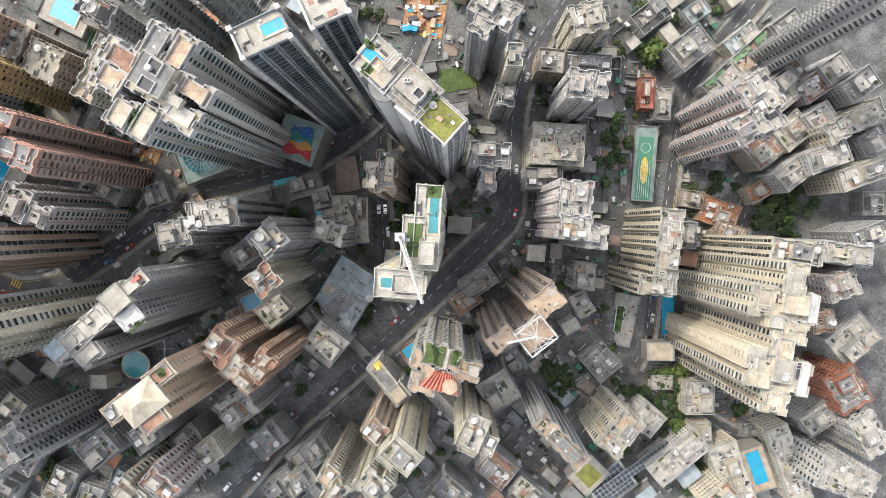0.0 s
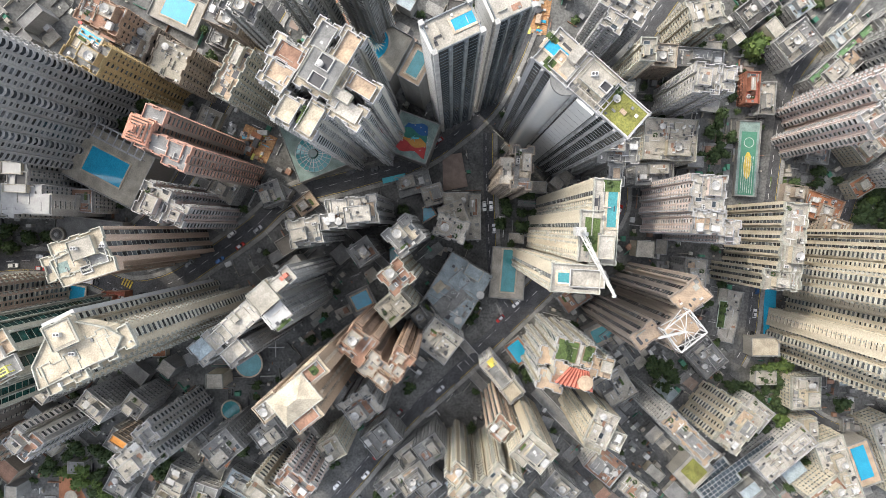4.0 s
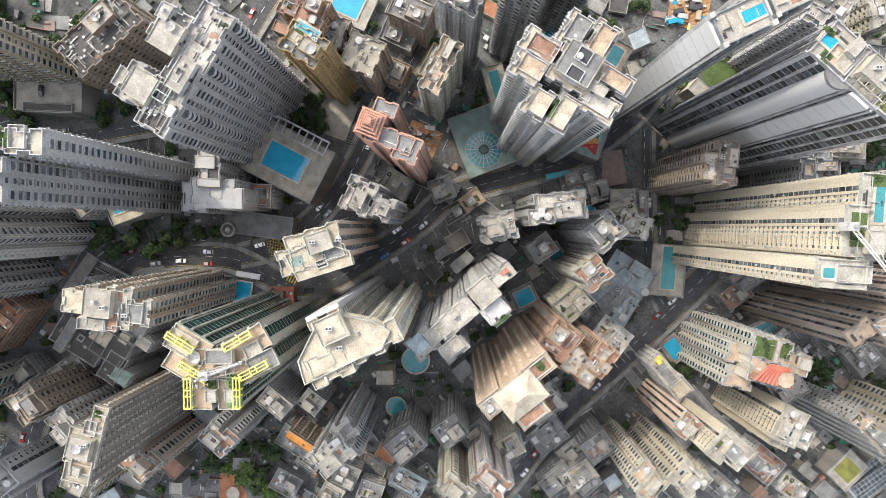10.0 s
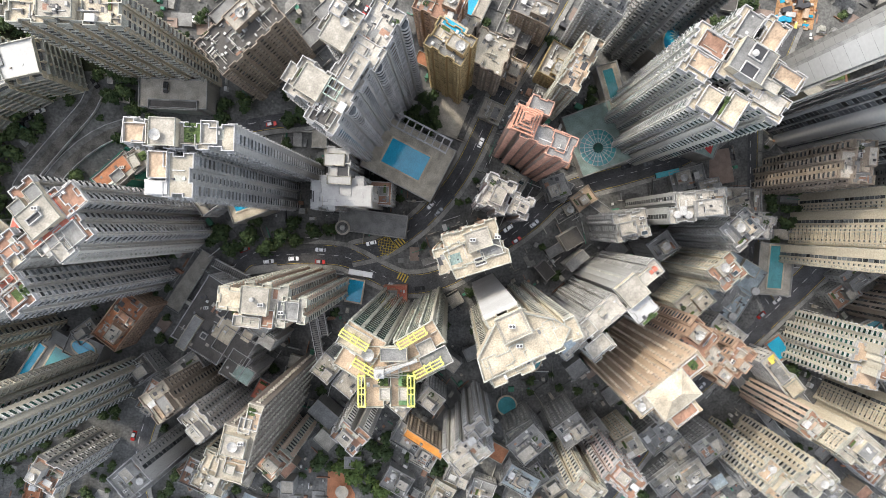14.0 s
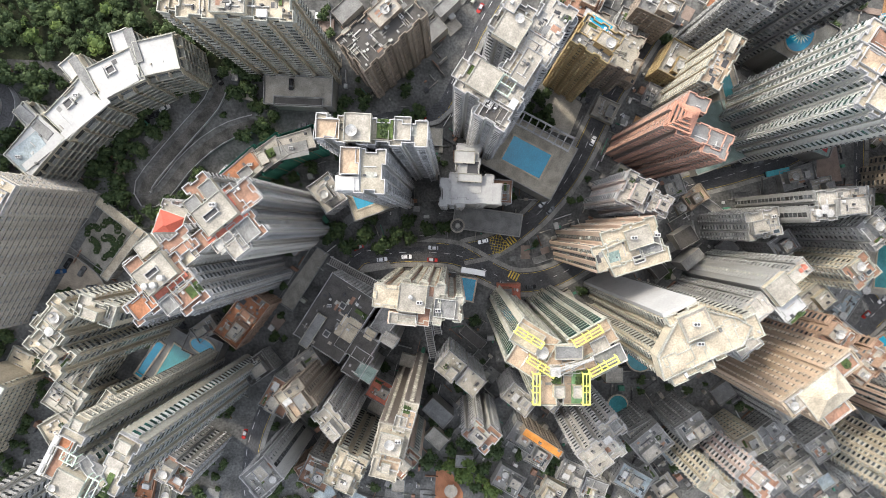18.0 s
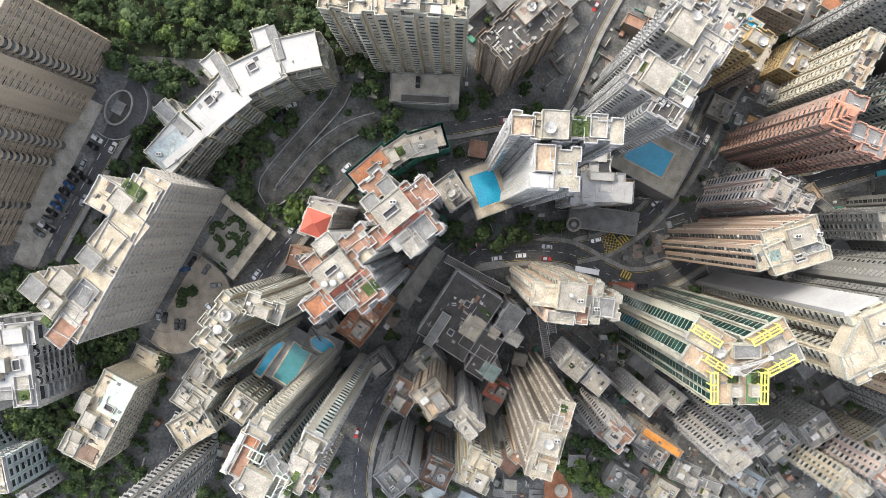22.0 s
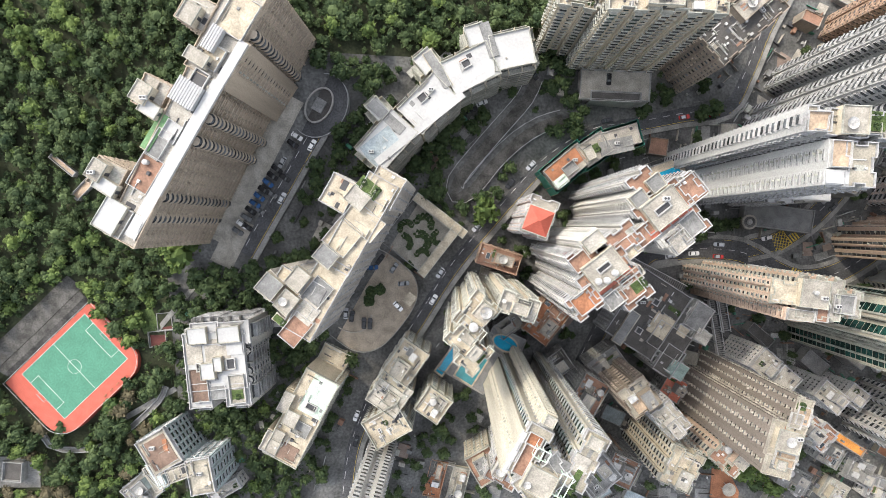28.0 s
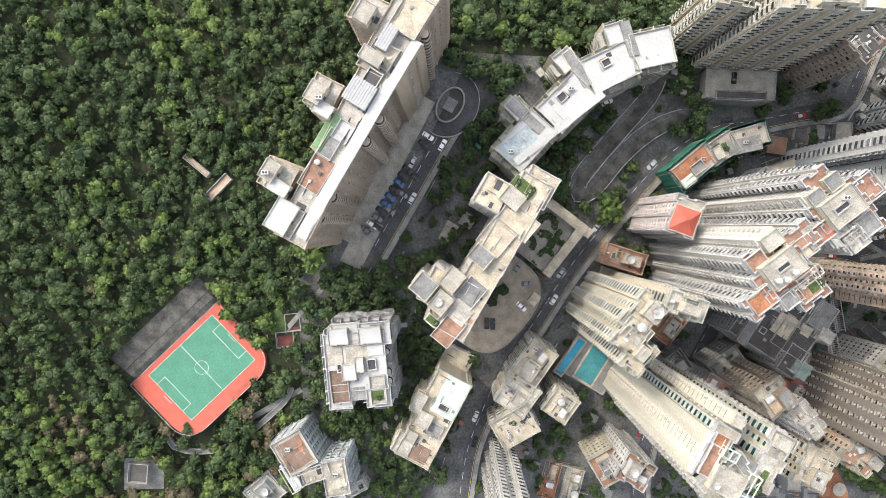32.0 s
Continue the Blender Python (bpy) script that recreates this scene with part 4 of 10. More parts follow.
tower("low white school blocks round a play court", 134.3, -120.5, 20, -42.7, -22.0, "cream", "none", "white", [(0, 0, 14.1, 32.5), (27.4, -3.5, 10.8, 37.9)])
tower("cream low block with terracotta tiled roof", 124.4, -127.4, 38, -39.4, -14.0, "cream", "none", "terracotta", [(0, 0, 15.8, 7.9)])
tower("cream tower with stepped planted roof terraces", -4.0, -53.0, -15, -25.0, 40.0, "beigegreen", "bay", "tan", [(0.6, -5.0, 16.5, 9.0), (-1.3, 3.6, 15.0, 9.0), (9.3, 0.8, 10.5, 8.0, 0, 1.0), (-7.6, -1.8, 9.5, 7.5, 0, 9.0), (-5.2, -10.9, 10.5, 8.0, 0, 9.0)], furnished=False)
tower("cream slab tower with a framed pale roof", -19.5, -86.5, -41, -24.0, 42.0, "cream", "panel", "pale", [(0, 0, 13.2, 10.0), (-3.2, -1.5, 7.0, 12.0, 0, 0.8)])
tower("low white block with a yellow painted roof end", -29.0, -69.0, -52, -24.0, 2.0, "white", "plain", "pale", [(0, 0, 22.0, 7.0), (6.5, 0.6, 8.0, 8.6)], furnished=False)
tower("slim tower with an orange striped wall", -31.2, -81.2, -41, -24.0, 29.0, "salmonlight", "strip", "terracotta", [(0, 0, 9.0, 8.0), (0.8, -3.2, 6.0, 4.5, 0, 1.2)])
tower("white tower with ribs of bay windows", -32.6, -101.5, -43, -24.0, 33.0, "cream", "bay", "pale", [(0, 0, 11.2, 11.0), (4.4, 3.6, 6.0, 6.0, 0, 1.0)])
tower("cream tower with rows of bay windows", -46.6, -104.4, -40, -24.0, 33.5, "cream", "bay", "tan", [(0, 0, 7.5, 11.0), (-6.0, 2.4, 6.0, 8.0, 0, 2.0)])
tower("pale cream tower with broad blind walls", 7.8, -81.3, -25, -25.0, 31.0, "cream", "panel", "white", [(0, 0, 9.4, 14.3), (7.4, -2.4, 7.0, 7.5, 0, 2.0), (1.5, -7.6, 7.0, 5.0, 0, 4.0)])
tower("grey slab tower with a long tan roof terrace", 42.9, -85.8, -46, -30.0, 29.0, "grey", "plain", "tan", [(0, 0, 25.9, 7.8)])
tower("tall silver tower with pool terrace and roof lawn", -19.5, 44.4, -42, -24.0, 102.3, "silver", "band", "pale", [(0, 0, 12.1, 10.9), (11.2, 0.5, 13.1, 11.2), (21.8, -0.1, 11.8, 9.3)], furnished=False)
tower("dark glass tower with white frame and roof pool", -49.5, 50.4, 24, -19.5, 110.5, "glass", "band", "pale", [(0, 0, 13.6, 8.3)], furnished=False)
tower("dark glass tower with white corner piers", -34.6, 60.6, 24, -21.9, 104.0, "glass", "band", "white", [(0, 0, 10.8, 10.8)], furnished=False)
tower("cream tower with planted roof terrace and pool", -7.2, -0.1, -4, -23.9, 98.0, "cream", "panel", "white", [(0, 0, 7.3, 23.9), (-3.7, -4.2, 6.4, 14.3), (-7.1, -16.4, 13.7, 8)], furnished=False)
tower("slim tan tower with white roof frame", -24.2, 20.3, -4, -23.0, 45.3, "tan", "bay", "grey", [(0, 0, 7.9, 15.8), (-5.5, -1.4, 5.4, 9.6)])
tower("salmon pink tower with tiered pergola roof", -149.8, 31.2, -22, -5.4, 74.4, "salmon", "rib", "grey", [(0, 0, 8.3, 8.3), (2.6, 6.4, 7.3, 4.7), (7.4, -2.1, 15.2, 6.2), (13.7, -3.2, 8, 8.3)], furnished=False)
tower("huge grey apartment slab with round balconies", -201.3, 44.3, 58, -2.1, 92.2, "lightgrey", "balcony", "white", [(0, 0, 40.4, 10.2), (-10.9, 8, 11.5, 12.5), (8.7, 9.9, 10.5, 9.9)])
tower("white apartment block with stepped white roof", -215.4, 12.4, -3, -0.1, 37.9, "white", "plain", "bright", [(0, 0, 16.8, 9.9), (-1.5, 9.6, 9, 12.9), (-7, -2.5, 9.5, 10.8)], furnished=False)
tower("white low block with terracotta tiled roof", -205.0, 11.8, -3, -1.6, 20.0, "white", "plain", "terracotta", [(0, 0, 13.4, 9.3)])
tower("pale salmon tower with ribbed walls and pale angled roof", -166.9, -7.6, 18, -4.2, 80.2, "salmonlight", "strip", "cream", [(0, 0, 17.6, 11.3), (-5.4, -1.9, 14.8, 8.1)], furnished=False)
tower("pink and white tower with stepped roof", -157.4, 9.5, -25, -4.9, 52.1, "pinkwhite", "bay", "white", [(0, 0, 10.9, 12.1), (9.1, -0.5, 8.5, 8.1)])
tower("grey slab tower with bright white roof blocks", -85.7, 5.1, 6, -11.8, 52.7, "grey", "strip", "white", [(0, 0, 18.5, 10.1), (-7.1, -2.8, 9.3, 5.6)])
tower("grey apartment tower with pale concrete roof", -106.1, -2.1, 12, -8.3, 38.9, "grey", "plain", "pale", [(0, 0, 12.8, 10.7)])
tower("grey apartment tower with white flat roof", -50.5, -1.6, -20, -19.4, 21.6, "grey", "plain", "white", [(0, 0, 13.4, 9.2)])
tower("grey low block with pale concrete roof", -40.8, 3.3, 0, -21.1, -2.0, "grey", "none", "pale", [(0, 0, 6.6, 20.2), (-7.5, 7.6, 11.6, 6.6)])
tower("grey apartment tower with grey flat roof", -68.1, -4.0, 40, -15.6, 45.6, "grey", "plain", "grey", [(0, 0, 12.1, 11.6)])
tower("low round cornered podium with blue grey roof", -48.7, -30.2, -32, -19.7, -6.0, "grey", "none", "bluegrey", [(0, 0, 21.5, 28.6)], furnished=False)
tower("cream apartment tower with terracotta tiled roof", -71.3, -19.6, 40, -14.9, 41.7, "cream", "plain", "terracotta", [(0, 0, 11, 10.6)])
tower("cream low block with pale concrete roof", -74.0, -33.7, 40, -14.3, 18.0, "cream", "plain", "pale", [(0, 0, 14, 10.7)])
tower("low white commercial block with framed square roof", -56.2, -50.9, -38, -18.2, 4.7, "white", "none", "white", [(0, 0, 15.7, 14.3)])
tower("brown apartment tower with pink terraces", -85.2, -43.5, -38, -15.0, 49.8, "brown", "bay", "terracotta", [(0, 0, 11.4, 12.2), (12, -2.8, 13.5, 9.8), (16, 3.4, 8.2, 11.4)])
tower("orange ribbed tower with a cream hipped roof", -102.3, -56.9, 38, -9.7, 72.6, "orange", "dots", "cream", [(0, 0, 15, 11), (9.9, 3.3, 10.2, 6.2), (-0.9, -6.6, 10.6, 6.6), (-8.6, 3.2, 8.8, 6.6)], furnished=False)
tower("tall cream tower with large cream flat roof", -158.3, -40.0, 25, -5.1, 103.5, "cream", "bay", "cream", [(0, 0, 12.3, 8.6), (8.6, 1.8, 14.8, 9.3), (17.1, 1.3, 9.6, 6.5), (4.4, 9.6, 9.6, 8.3)], furnished=False)
tower("tower with green glass and yellow steel roof frames", -199.4, -34.7, 0, -3.5, 98.1, "greenrib", "band", "tan", [(0, 0, 12.1, 7, -32), (5.7, -5.7, 9.6, 8.9), (3.4, -14.1, 5.4, 9.2), (10.8, -14.1, 5.4, 9.2), (16.4, -0.1, 12.7, 7, 30), (16.8, -7.3, 11.2, 6.7, 28), (-2.5, -6, 9.6, 6.4, -32)], furnished=False)
tower("grey tower with white roof and dish", -123.4, -32.6, 40, -8.0, 65.3, "grey", "plain", "white", [(0, 0, 15.2, 7.6), (12.2, -6.9, 8.3, 6.8), (20.6, 1, 10.2, 5.7), (-14.1, 0.4, 9.5, 8.7), (-7.1, -8.1, 9.5, 5.3)], furnished=False)
tower("narrow white tower with a red and white stepped roof", -212.5, -80.3, -42, -2.4, 46.5, "white", "bay", "terracotta", [(0, 0, 11.5, 8.0), (3.0, 3.4, 6.0, 4.5, 0, 1.0)])
tower("light grey block with pale concrete roof", -182.5, -73.3, -38, -3.3, 22.0, "lightgrey", "plain", "pale", [(0, 0, 9.0, 8.0)])
tower("white tower with rows of small windows and stepped roof", -168.6, -85.1, 38, -4.4, 50.0, "white", "bay", "white", [(0, 0, 15.0, 10.5), (8.5, 4.0, 8.0, 8.0, 0, 2.0), (4.0, -5.0, 7.0, 5.0, 0, 4.0)])
tower("grey low block with grey flat roof", -143.6, -89.2, 40, -5.1, 28.6, "grey", "plain", "grey", [(0, 0, 13.9, 10.7)])
tower("pale salmon tower with white stepped roof", -242.3, -24.5, -7, -0.4, 79.8, "salmonlight", "bay", "white", [(0, 0, 10.2, 7), (10.1, -0.6, 13.7, 13), (19.2, -1.3, 7.8, 8.1)], furnished=False)
tower("white cross shaped tower with peach roof terraces", -87.0, 43.5, -32, -13.8, 89.4, "whitegreen", "bay", "cream", [(0, 0, 14.7, 12.7), (-13.4, 0.6, 10.9, 7.5), (-13, -6.8, 8.9, 7.9), (-6.8, 9.4, 7.5, 10.9), (1, 10.5, 7.5, 11.9), (10.7, 3.6, 10.9, 6), (10.4, -5.3, 11.9, 7.5), (3, -12.7, 6.5, 10.9), (-5.3, -13.7, 7.5, 9.4)], furnished=False)
tower("grey tower with green roof terraces", -250.5, 22.2, -3, 4.3, 114.3, "lightgrey", "bay", "garden", [(0, 0, 13.9, 6.6, -5), (13.7, -0.3, 16.2, 6.6), (7.6, -10.3, 7.8, 11.3)], furnished=False)
tower("white apartment tower with terracotta roof terraces", -287.9, 1.7, 38, 10.1, 99.8, "white", "bay", "terracotta", [(0, 0, 15.1, 8.8), (7.7, -0.5, 8.5, 7.3), (3.1, -8.8, 8.8, 7.9), (-0.2, 8.1, 7.6, 7.3)], furnished=False)
tower("white apartment tower with water tanks on its roof", -303.2, -17.4, 38, 10.7, 101.1, "white", "bay", "terracotta", [(0, 0, 15.6, 8.8), (-9.6, -2.1, 8.5, 7.2), (3, -7.9, 9.1, 7.5), (-2.3, 7.8, 7.8, 6.3), (9.6, 5.2, 9.4, 7.2)], furnished=False)
tower("small pink tower with a red hipped roof", -317.1, -0.6, -20, 18.4, 66.1, "pinkwhite", "plain", "pale", [(0, 0, 9.8, 13.2)], furnished=False)
tower("curved low block wrapped in green scaffold netting", -302.4, 19.1, 36, 15.2, 36.9, "concrete", "none", "pale", [(0, 0, 16.4, 8.6, 4), (12, -0.8, 11.2, 8.6, -2), (22.6, -3.3, 13.8, 7.3, -20)], furnished=False)
tower("brown block with dark podium roof and terrace", -246.8, 66.4, 42, 9.9, 56.6, "tan", "plain", "dark", [(0, 0, 29.7, 15)])
tower("cream tower with ribbed grey facade", -284.5, 61.7, -3, 20.1, 93.5, "cream", "bay", "cream", [(0, 0, 33.7, 9.8)])
tower("white crescent apartment block with long balconies", -368.7, 26.1, 40, 28.3, 57.4, "cream", "slab", "bright", [(0, 0, 18.7, 12.2, 8), (19.2, 0.7, 17.7, 12.2, 5), (38.3, 0.3, 17.3, 12.2, -15), (53.3, -4, 14.2, 12.2, -28), (4.7, 10.7, 5.3, 6.9, 2), (28.2, 12.2, 6.5, 6.9), (47.1, 8.1, 6.5, 6.9, -22)], furnished=False)
tower("long tan apartment slab with stepped cream roof", -375.4, -2.7, 60, 30.1, 79.0, "slabcream", "slot", "cream", [(0, 0, 31.9, 10.3), (-26.9, 0.2, 26.5, 10.3), (5.2, 10.2, 9.9, 8.8), (-29.3, 9.7, 11.7, 9.6), (13.8, -1.3, 10.6, 9.9)], furnished=False)
tower("long brown apartment slab with round stair balconies", -427.7, 15.8, 62, 45.5, 99.3, "slabtan", "slot", "white", [(0, 0, 52.2, 9.5), (-11.5, 11.2, 8.2, 8.9), (14.7, 10.4, 8.9, 8.2), (41.9, -0.3, 31.6, 11.4, -2), (40.9, 9.8, 8.5, 9.2, -2)], furnished=False)
tower("white tower with curved balconies and terraced roof", -427.5, -49.4, 5, 33.3, 63.4, "white", "slab", "bright", [(0, 0, 20.7, 19.9), (-2.6, 9.6, 9.6, 7.7), (7.1, 9.1, 11.1, 7.7), (-6.6, -11.6, 7.7, 8.4), (6.6, -12.3, 8.4, 7.7)], furnished=False)
tower("cream block with pale mint roof", -401.4, -73.2, 62, 27.0, 50.0, "cream", "plain", "cream", [(-0.4, 0, 35.0, 13.5), (19.5, 0.8, 9.0, 11.6, 0, 17.0)], furnished=False)
tower("white tower with stepped roof houses", -339.1, -29.2, 50, 16.9, 93.5, "cream", "bay", "cream", [(0, 0, 11.8, 9.2), (9.7, -7.8, 11.5, 6.5, -70), (-10.1, -7.5, 10.1, 7.2), (-7, -1.5, 9.8, 8.5)])
tower("cream block with grey stepped roof", -364.5, -55.9, 55, 16.0, 42.4, "cream", "bay", "cream", [(0, 0, 17.7, 11), (-12.3, -1.9, 12.7, 13.1), (-22.7, -7.8, 15.2, 11.8, -25), (-6.4, -17.9, 10.5, 10.5)])
tower("tall cream and green tower with red roof terraces", -322.4, -70.6, 35, 8.0, 111.9, "beigegreen", "bay", "garden", [(0, 0, 14.1, 9.1), (1.8, 8.6, 6.7, 14.1, -63), (12, -1.9, 6.7, 16.1, -63)], furnished=False)
tower("taupe tower with pale hoods and a white roof dish", -242.2, -70.8, -15, -2.0, 79.9, "taupe", "dots", "garden", [(0, 0, 10.2, 11.3), (0.1, -8.6, 8.5, 6.3), (3, 9.6, 4.6, 8.8)], furnished=False)
tower("white apartment tower with two stepped roofs", -223.6, -57.8, -40, -1.9, 31.0, "white", "plain", "pale", [(0, 0, 8.8, 9.5), (10.2, 0.4, 9.0, 8.0)])
tower("light grey low block with a framed roof", -196.0, -71.8, -40, -2.8, 28.0, "lightgrey", "plain", "pale", [(0, 0, 12.5, 8.0)])
tower("tan apartment tower with planted roof", -279.4, -65.0, 35, 1.4, 52.2, "tan", "plain", "garden", [(0, 0, 11.3, 12.1)])
tower("white apartment tower with pale concrete roof", -267.2, -73.7, 40, -0.7, 50.0, "white", "plain", "pale", [(0, 0, 8.6, 12.6)])
tower("cream apartment tower with cream roof", -262.3, -92.7, -25, -3.0, 48.2, "cream", "bay", "cream", [(0, 0, 12.3, 14.8)])
tower("grey apartment tower with a plain ribbed wall", -292.9, -94.3, 40, 0.1, 50.0, "lightgrey", "panel", "grey", [(0, 0, 12.0, 11.0), (-4.5, -4.0, 6.0, 6.0, 0, 1.5)])
tower("grey low block with terracotta tiled roof", -278.0, -102.4, -25, -3.8, 26.0, "grey", "plain", "terracotta", [(0, 0, 11.8, 11.8)])
tower("white low block with terracotta tiled roof", -326.8, -94.6, -30, 7.3, 46.0, "white", "plain", "terracotta", [(0, 0, 12, 10.8)])
tower("low podium block with dark roof and teal terrace", -269.0, -38.6, 57, 0.8, 29.5, "lightgrey", "plain", "dark", [(0, 0, 29, 21.4), (-10.9, -17, 11.6, 8)], furnished=False)
tower("brown low block with rusty ridged roof", -306.9, -38.8, 52, 10.6, 28.0, "brown", "plain", "rustroof", [(0, 0, 22.4, 11.7)])
tower("pale blue glass tower with rooftop steelwork", -450.8, -83.5, 30, 31.4, 57.0, "paleblue", "rib", "garden", [(0, 0, 11.8, 13.4), (8.2, -15, 8.7, 12.6, -20), (2.7, -10, 9.9, 5.1, -10)], furnished=False)
tower("white slab tower with rows of windows", -376.1, -98.1, 75, 17.1, 80.0, "white", "bay", "white", [(0, 0, 14.1, 9.9)])
tower("ochre tower with a roof pool", -173.7, 60.1, -32, -4.0, 61.7, "ochre", "plain", "grey", [(0, 0, 14.7, 10.8)])
tower("tan block with a roof garden", -170.8, 71.0, -25, -4.6, 34.0, "tan", "plain", "garden", [(0, 0, 10.5, 18.4), (14, -0.3, 14.4, 14.4)])
tower("cream block with small roof houses", -127.8, 55.2, -28, -6.2, 52.0, "cream", "plain", "tan", [(0, 0, 8.1, 20.2)])
tower("ochre low block with pale concrete roof", -129.8, 65.8, -28, -6.0, 14.0, "ochre", "none", "pale", [(0, 0, 10.4, 14.2)])
tower("plain grey concrete tower", -120.3, 74.3, -28, -6.8, 62.0, "grey", "none", "grey", [(0, 0, 13.5, 7.7)])
tower("brown apartment tower with terracotta tiled roof", -177.4, 78.5, -25, -3.8, 46.0, "brown", "plain", "terracotta", [(0, 0, 17.4, 10.8)])
tower("grey apartment tower with grey flat roof", -98.6, 76.8, -30, -9.4, 80.0, "grey", "bay", "grey", [(0, 0, 14.1, 10.6)])
tower("grey apartment tower with grey flat roof", -81.8, 82.7, -30, -12.5, 80.0, "grey", "bay", "grey", [(0, 0, 14.1, 10.6)])
tower("grey apartment tower with grey flat roof", 151.3, 81.9, 40, -41.9, 58.0, "grey", "bay", "grey", [(0, 0, 17.7, 11.8)])
tower("cream tower at the forest edge", -303.0, 67.7, -10, 24.7, 80.0, "cream", "bay", "cream", [(0, 0, 19.4, 10.6)])


# ---- streets, decks, pools and courts ----
DIRT = material("site_earth", (0.42, 0.24, 0.12), 0.95, scale=0.4, stain=0.4, grain=0.5)
ROAD_COUNT = [0]


def smooth(points, step=5.0):
    """A curve through the points, as evenly spaced places."""
    p = [Vector((*q, 0)) for q in points]
    p = [p[0] * 2 - p[1], *p, p[-1] * 2 - p[-2]]
    out = []
    for k in range(1, len(p) - 2):
        n = max(2, int((p[k + 1] - p[k]).length / step))
        for j in range(n):
            u = j / n
            out.append(0.5 * (2 * p[k] + (p[k + 1] - p[k - 1]) * u + (2 * p[k - 1] - 5 * p[k] + 4 * p[k + 1] - p[k + 2]) * u * u + (3 * p[k] - p[k - 1] - 3 * p[k + 1] + p[k + 2]) * u ** 3))
    out.append(p[-2])
    return out


def strip(line, off0, off1, lift, thick, name, mat):
    v, f = [], []
    for k, p in enumerate(line):
        d = (line[min(k + 1, len(line) - 1)] - line[max(k - 1, 0)]).normalized()
        s = Vector((-d.y, d.x, 0))
        a, c = p + s * off0, p + s * off1
        z = ground(p.x, p.y) + lift
        v += [(a.x, a.y, z), (c.x, c.y, z), (a.x, a.y, z - thick), (c.x, c.y, z - thick)]
    for k in range(len(line) - 1):
        o = 4 * k
        f += [(o, o + 4, o + 5, o + 1), (o, o + 2, o + 6, o + 4), (o + 1, o + 5, o + 7, o + 3)]
    me = mesh_of(name, v, f, [mat])
    return me


CAR_SPOTS = []


def road(name, label, width, points, lines=True, traffic=0.0, surface=None):
    ROAD_COUNT[0] += 1
    lift = 0.14 + 0.012 * ROAD_COUNT[0]
    line = smooth(points)
    ROADS.append(([(p.x, p.y) for p in smooth(points, 3.0)], width / 2 + (1.9 if lines else 0.3)))
    r = tagged(new("road", strip(line, width / 2, -width / 2, lift, 0.6, "road", surface or (ASPHALT if lines else PAVE))), label, "road", kind="structure")
    if lines:
        for sgn in (-1, 1):
            part("pavement", strip(line, sgn * width / 2 + (1.9 if sgn > 0 else 0), sgn * width / 2 - (0 if sgn > 0 else 1.9), lift + 0.15, 0.8, "pavement", PAVE), r, label="raised concrete pavement with a kerb")
        marks, n = Shape(), 0
        fine = smooth(points, 1.5)
        for k in range(len(fine) - 1):
            d = (fine[k + 1] - fine[k]).normalized()
            s = Vector((-d.y, d.x, 0))
            for off, w, on, c in ((0, 0.09, k % 4 < 2, 0), (width / 2 - 0.45, 0.07, True, 1), (-width / 2 + 0.45, 0.07, True, 1)):
                if on:
                    a, e = fine[k] + s * off, fine[k + 1] + s * off
                    za, ze = ground(fine[k].x, fine[k].y) + lift + 0.012, ground(fine[k + 1].x, fine[k + 1].y) + lift + 0.012
                    o = len(marks.v)
                    marks.v += [(*(a + s * w).xy, za), (*(a - s * w).xy, za), (*(e - s * w).xy, ze), (*(e + s * w).xy, ze)]
                    marks.f.append((o, o + 1, o + 2, o + 3))
                    marks.i.append(c)
        tagged(part("lane_markings", marks.mesh("lane_markings", [PAINT_WHITE, PAINT_YELLOW]), r), kind="stuff")
    else:
        for sgn in (-1, 1):
            part("edge_wall", strip(line, sgn * width / 2 + (0.3 if sgn > 0 else 0), sgn * width / 2 - (0 if sgn > 0 else 0.3), lift + 0.75, 1.4, "edge_wall", TRIM["lightgrey"]), r)
    rnd = random.Random(ROAD_COUNT[0] * 31)
    dist = 0.0
    for k in range(1, len(line) - 1):
        seg = (line[k] - line[k - 1]).length
        dist += seg
        if traffic and dist > 7.5:
            dist = 0.0
            d = (line[k + 1] - line[k - 1]).normalized()
            s = Vector((-d.y, d.x, 0))
            for sgn in (-1, 1):
                if rnd.random() < traffic * 0.55:
                    p = line[k] + s * sgn * width * (0.22 if rnd.random() < 0.6 else 0.36)
                    CAR_SPOTS.append((p.x, p.y, ground(line[k].x, line[k].y) + lift, math.degrees(math.atan2(d.y, d.x)) + (180 if sgn > 0 else 0), rnd.random()))
    return r


def podium(x, y, z, rot, w, d, surface, label):
    OCC.append((x, y, radians(rot), w, d))
    t = empty("podium", pose(x, y, z, 0, 0, rot), label, "podium", kind="structure")
    base = min(ground(x + a * w / 2, y + c * d / 2) for a in (-1, 1) for c in (-1, 1)) - 2
    part("wall", Shape().prism(pier_outline(w, d, 0.15), min(base - z, -1.5), -0.12).mesh("wall", [WALL["concrete"]]), t)
    part("deck", Shape().box(-w / 2 + 0.3, w / 2 - 0.3, -d / 2 + 0.3, d / 2 - 0.3, -0.3, 0.0).mesh("deck", [ROOF[surface]]), t)
    part("parapet", ring_mesh("parapet", w, d, 0.9, TRIM["grey"], 0.25, -0.4, 0.2), t)


